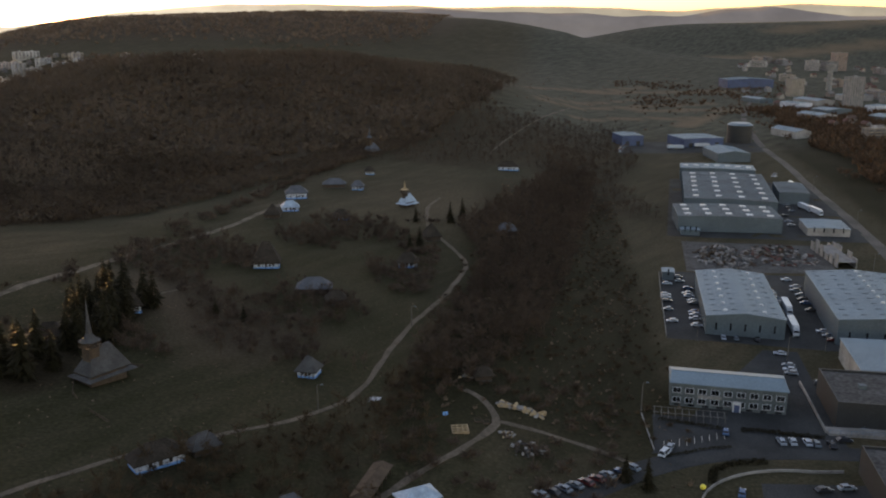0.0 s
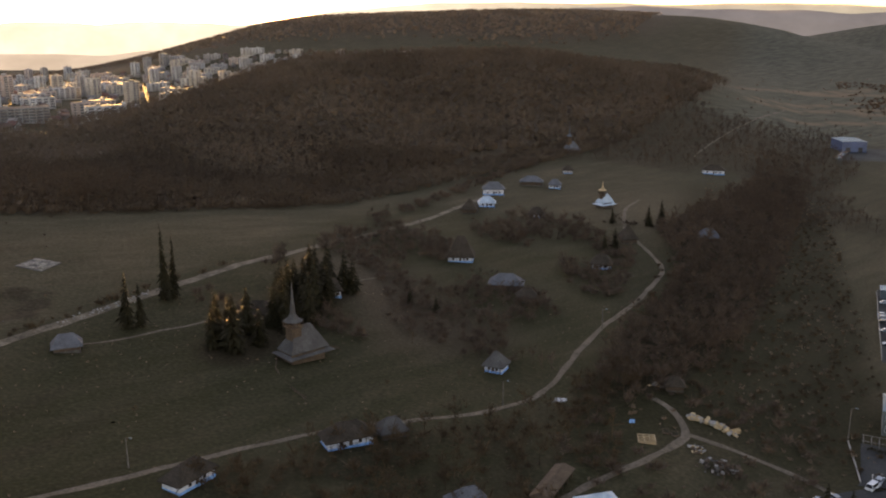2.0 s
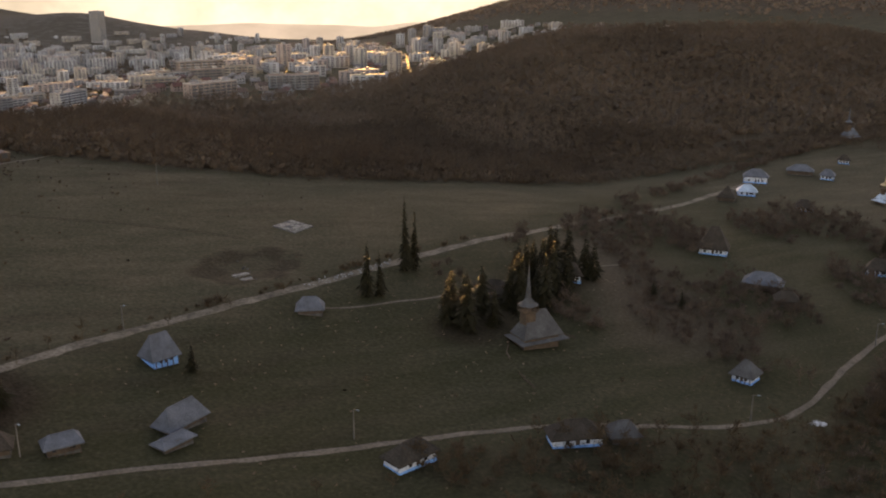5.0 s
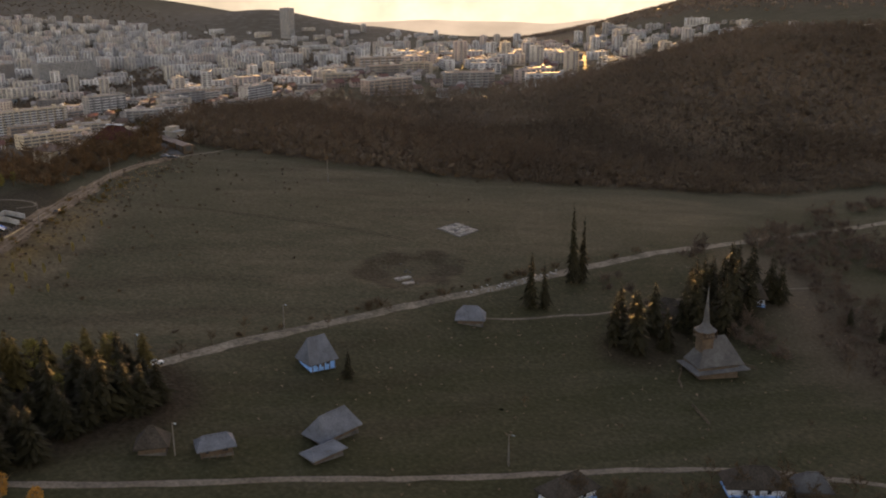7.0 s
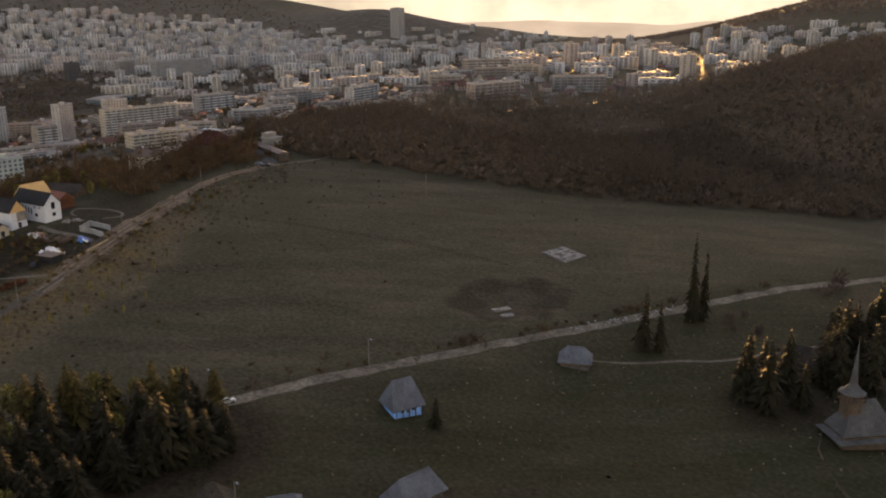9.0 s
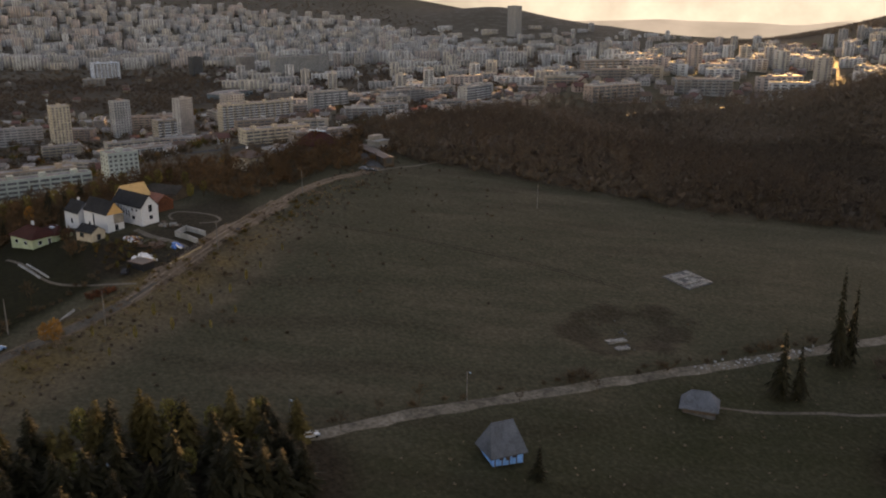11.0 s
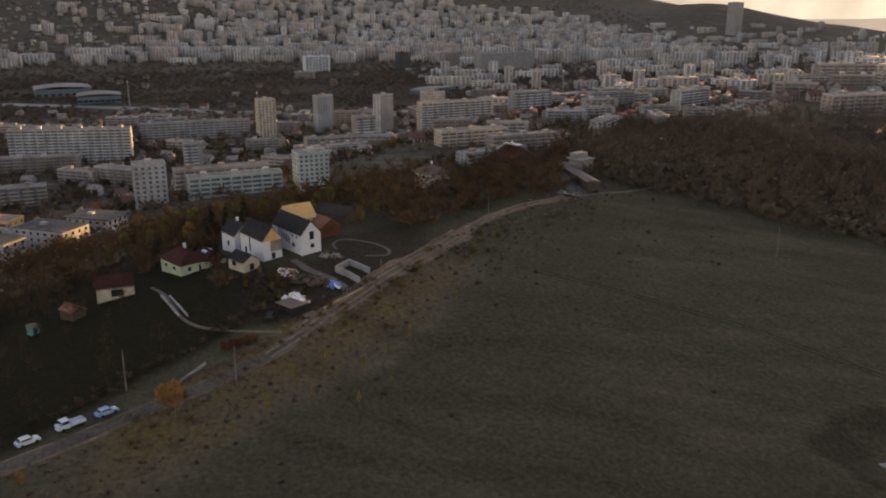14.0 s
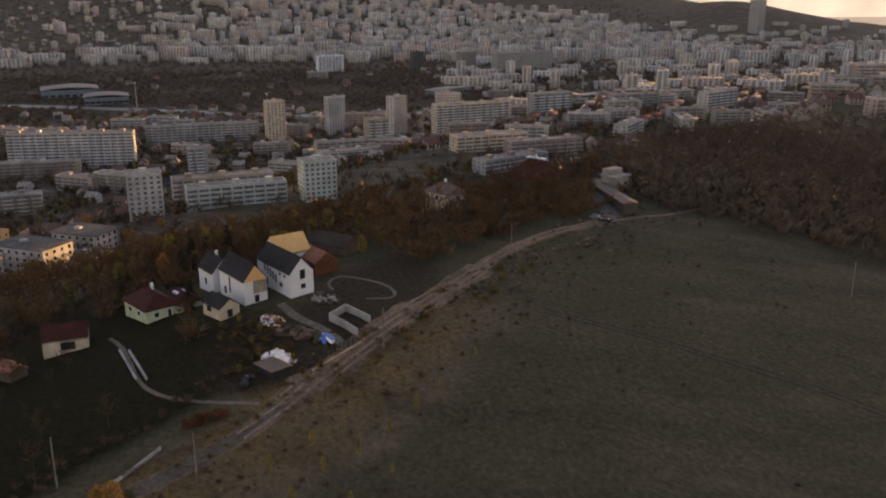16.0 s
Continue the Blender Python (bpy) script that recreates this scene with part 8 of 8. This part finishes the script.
def far_house(t, kind):
    """A house seen from far off: its wall, roof and chimney."""
    got = []
    for o in t.children:
        me = o.data
        if me.materials[0].name == "window_glass":
            continue
        v = np.empty(len(me.vertices) * 3, np.float32)
        me.vertices.foreach_get("co", v)
        me.calc_loop_triangles()
        f = np.empty(len(me.loop_triangles) * 3, np.int32)
        me.loop_triangles.foreach_get("vertices", f)
        got.append((v.reshape(-1, 3), f.reshape(-1, 3), 6 if o.name.startswith("wall") else kind[me.materials[0].name]))
    return got


def far_town():
    """The blocks too far off to tell apart, as one object."""
    verts, faces, picks, at_v = [], [], [], 0
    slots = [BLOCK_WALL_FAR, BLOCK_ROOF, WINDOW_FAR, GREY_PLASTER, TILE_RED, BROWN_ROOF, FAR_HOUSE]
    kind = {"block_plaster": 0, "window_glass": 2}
    kind.update({m.name: k for k, m in enumerate(slots)})
    cache, vary = {}, random.Random(91)
    for t, x, y, turn in FAR_SPOTS:
        if t.name not in cache:
            cache[t.name] = far_block(*DIMS[t.name]) if t.name in DIMS else far_house(t, kind)
        c, s = math.cos(radians(turn)), math.sin(radians(turn))
        z = float(height(x, y))
        size = [vary.uniform(0.7, 1.05), 1.0, vary.choice((0.45, 0.6, 0.7, 0.8, 0.95))] if x < -1900 and t.name in DIMS else [1.0, 1.0, 1.0]
        for v, f, k in cache[t.name]:
            v = v * size
            verts.append(np.stack([x + v[:, 0] * c - v[:, 1] * s, y + v[:, 0] * s + v[:, 1] * c, v[:, 2] + z], -1))
            faces.append(f + at_v)
            picks.append(np.full(len(f), k, np.int32))
            at_v += len(v)
    ob = from_arrays("far_town", np.concatenate(verts), np.concatenate(faces), slots[0])
    for m in slots[1:]:
        ob.data.materials.append(m)
    ob.data.polygons.foreach_set("material_index", np.concatenate(picks))
    tagged(ob, "dense pale apartment blocks across the far town", "town", kind="stuff")


WIDE, END = (58, 66, 74, 80, 86, 93), (-22, -12, 2)
HS = [(HOUSES[i], 9, WIDE + END) for i in (0, 1, 2, 1, 2)]
fill(260, -900, -480, -420, 420, 430, 800, HS * 2)
fill(2400, -1250, -640, -560, 760, 760, 1130, [(SLAB5, 26, WIDE), (SLAB4, 18, WIDE), (SLAB4, 18, WIDE + END), (SLAB5, 26, WIDE)] + HS)
fill(800, -1050, -560, 300, 720, 520, 1150, HS + [(SLAB4, 19, WIDE), (SLAB5, 26, WIDE), (SLAB4, 19, WIDE + END)], slope=False)
fill(200, -1400, -1000, -560, 260, 1060, 1260, HS)
fill(60, -2000, -1200, -700, 700, 1230, 1680, [(SLAB4, 22, WIDE)] + HS)
fill(1500, -1900, -620, 480, 1800, 760, 2100, [(SLAB5, 28, WIDE), (SLAB4, 20, WIDE), (SLAB4, 20, WIDE + END), (POINT10, 16, WIDE)] + HS, slope=False, joined=True)
fill(1800, -2300, -1600, -900, 1200, 1900, 2060, [(SLAB10, 22, WIDE), (SHORT10, 12, WIDE), (SLAB10, 22, WIDE)], joined=True)
fill(3600, -2950, -1800, -120, 1300, 2050, 2950, [(SHORT10, 11, WIDE), (POINT10, 8, WIDE), (SHORT10, 11, WIDE + END), (SLAB10, 22, WIDE), (SLAB5, 20, WIDE), (COTTAGE, 7, WIDE)], joined=True, thin=(-120, 420))
fill(50, -2900, -1900, -260, 180, 2050, 2800, [(SHORT10, 12, WIDE), (POINT10, 9, WIDE), (SLAB5, 20, WIDE)], joined=True)
fill(1500, -3500, -2000, -1500, 300, 2080, 3500, HS + HS + [(COTTAGE, 8, WIDE)], joined=True)
fill(500, -2700, -1500, 1000, 2200, 1900, 2900, [(SLAB4, 20, WIDE), (SLAB5, 26, WIDE), (POINT10, 10, WIDE), (COTTAGE, 9, END)], slope=False, joined=True)
far_town()
for row in ((318, 1120, 24, 26, 40, 7, 2.0, GREY_PLASTER, "pale workshop beside the valley road"), (352, 1180, 24, 38, 30, 8, 1.5, WALL_SHEET, "grey sheet hall in the valley town"),
            (330, 1260, 30, 24, 34, 9, 1.0, LIMEWASH, "white flat-roofed hall in the valley town"), (395, 1110, 20, 30, 26, 7, 2.5, WALL_SHEET, "grey sheet workshop in the valley town"),
            (430, 1230, 12, 34, 22, 8, 1.5, LIMEWASH, "white sheet hall in the valley town"), (372, 1330, 25, 30, 50, 8, 2.0, GREY_PLASTER, "long pale hall in the valley town"),
            (300, 1360, 24, 22, 44, 6, 1.5, WALL_SHEET, "low grey sheet hall in the valley town"), (455, 1420, 15, 46, 26, 8, 1.5, GREY_PLASTER, "broad pale hall in the valley town")):
    warehouse(*row[:7], row[8], wall=row[7])
    keep(row[0], row[1], 26)
for _ in range(200):
    x, y = rng.uniform(300, 900), rng.uniform(900, 2300)
    if x > 170 + 0.16 * (y - 700):
        t, size = rng.choice([(HOUSES[0], 9), (HOUSES[1], 9), (HOUSES[2], 9), (HOUSES[0], 9), (SLAB4, 22)])
        drop_in(t, x, y, size, rng.choice((10, 20, 100, 110)))
for _ in range(30):
    x, y = rng.uniform(-1700, -1480), rng.uniform(2080, 2330)
    drop_in(HOUSES[rng.randrange(3)], x, y, 9, rng.uniform(0, 180))


# ---- hazy ranges at the edge of sight ----
def far_range(name, distance, base, tops, colour, glow, bright, label):
    """A far hill line as a broad bank, its haze given as emission: tops gives the height for bearings in degrees to the
    left of +y.
    """
    m = bpy.data.materials.new(name)
    m.use_nodes = True
    s = m.node_tree.nodes["Principled BSDF"]
    where = m.node_tree.nodes.new("ShaderNodeNewGeometry").outputs["Position"]
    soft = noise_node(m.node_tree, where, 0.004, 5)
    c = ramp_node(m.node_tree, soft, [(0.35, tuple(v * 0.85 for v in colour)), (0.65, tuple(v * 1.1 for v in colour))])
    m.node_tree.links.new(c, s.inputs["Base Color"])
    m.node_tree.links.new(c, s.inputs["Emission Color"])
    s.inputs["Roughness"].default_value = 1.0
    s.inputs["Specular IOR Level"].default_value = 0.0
    # emission stands for sunlit haze, stronger towards the sun's bearing
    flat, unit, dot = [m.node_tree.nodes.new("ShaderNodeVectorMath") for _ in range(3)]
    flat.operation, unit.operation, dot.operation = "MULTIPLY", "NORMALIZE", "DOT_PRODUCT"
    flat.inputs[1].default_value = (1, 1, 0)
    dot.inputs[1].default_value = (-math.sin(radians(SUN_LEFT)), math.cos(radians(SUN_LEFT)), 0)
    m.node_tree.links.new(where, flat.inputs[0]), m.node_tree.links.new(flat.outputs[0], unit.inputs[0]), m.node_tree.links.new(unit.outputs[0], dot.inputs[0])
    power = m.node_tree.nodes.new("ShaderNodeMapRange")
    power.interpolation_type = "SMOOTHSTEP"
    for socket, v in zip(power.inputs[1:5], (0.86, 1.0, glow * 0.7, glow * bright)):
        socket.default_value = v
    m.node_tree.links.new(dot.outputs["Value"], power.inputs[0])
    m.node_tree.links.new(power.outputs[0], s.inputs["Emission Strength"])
    n = 240
    a0, a1 = tops[0][0], tops[-1][0]
    verts = []
    for depth, share in ((0, 0.0), (160, 0.75), (300, 1.0), (520, 0.3)):
        for i in range(n + 1):
            a = a0 + (a1 - a0) * i / n
            z = base + (float(np.interp(a, [t[0] for t in tops], [t[1] for t in tops])) - base + 10 * noise.noise((a * 0.35, distance * 0.01, 0))) * share
            r = distance + depth * 0.6
            verts.append((-r * math.sin(radians(a)), r * math.cos(radians(a)), z))
    verts = np.array(verts)
    i, j = np.meshgrid(np.arange(3), np.arange(n), indexing="ij")
    faces = np.stack([i * (n + 1) + j, i * (n + 1) + j + 1, (i + 1) * (n + 1) + j + 1, (i + 1) * (n + 1) + j], -1).reshape(-1, 4)
    ob = from_arrays(name, verts, faces, m)
    ob.data.shade_smooth()
    return tagged(ob, label, "hills", kind="structure")


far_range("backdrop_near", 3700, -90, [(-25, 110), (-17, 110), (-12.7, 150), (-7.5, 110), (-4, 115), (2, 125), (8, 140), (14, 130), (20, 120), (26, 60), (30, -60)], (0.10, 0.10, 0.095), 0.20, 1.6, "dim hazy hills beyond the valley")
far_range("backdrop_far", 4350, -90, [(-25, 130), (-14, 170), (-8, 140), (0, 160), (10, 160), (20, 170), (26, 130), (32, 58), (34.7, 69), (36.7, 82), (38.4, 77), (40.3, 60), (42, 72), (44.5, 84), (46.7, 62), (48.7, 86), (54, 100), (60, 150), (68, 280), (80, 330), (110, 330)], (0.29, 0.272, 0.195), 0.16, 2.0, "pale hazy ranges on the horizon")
# added bank: glowing haze in place of the dark far plain
far_range("backdrop_plain", 3250, -92, [(29, -91), (32, -40), (37, -26), (42, -34), (47, -24), (52, -33), (57, -30), (62, -91)], (0.20, 0.178, 0.128), 0.13, 2.0, "added glowing bank standing for haze over the far plain")
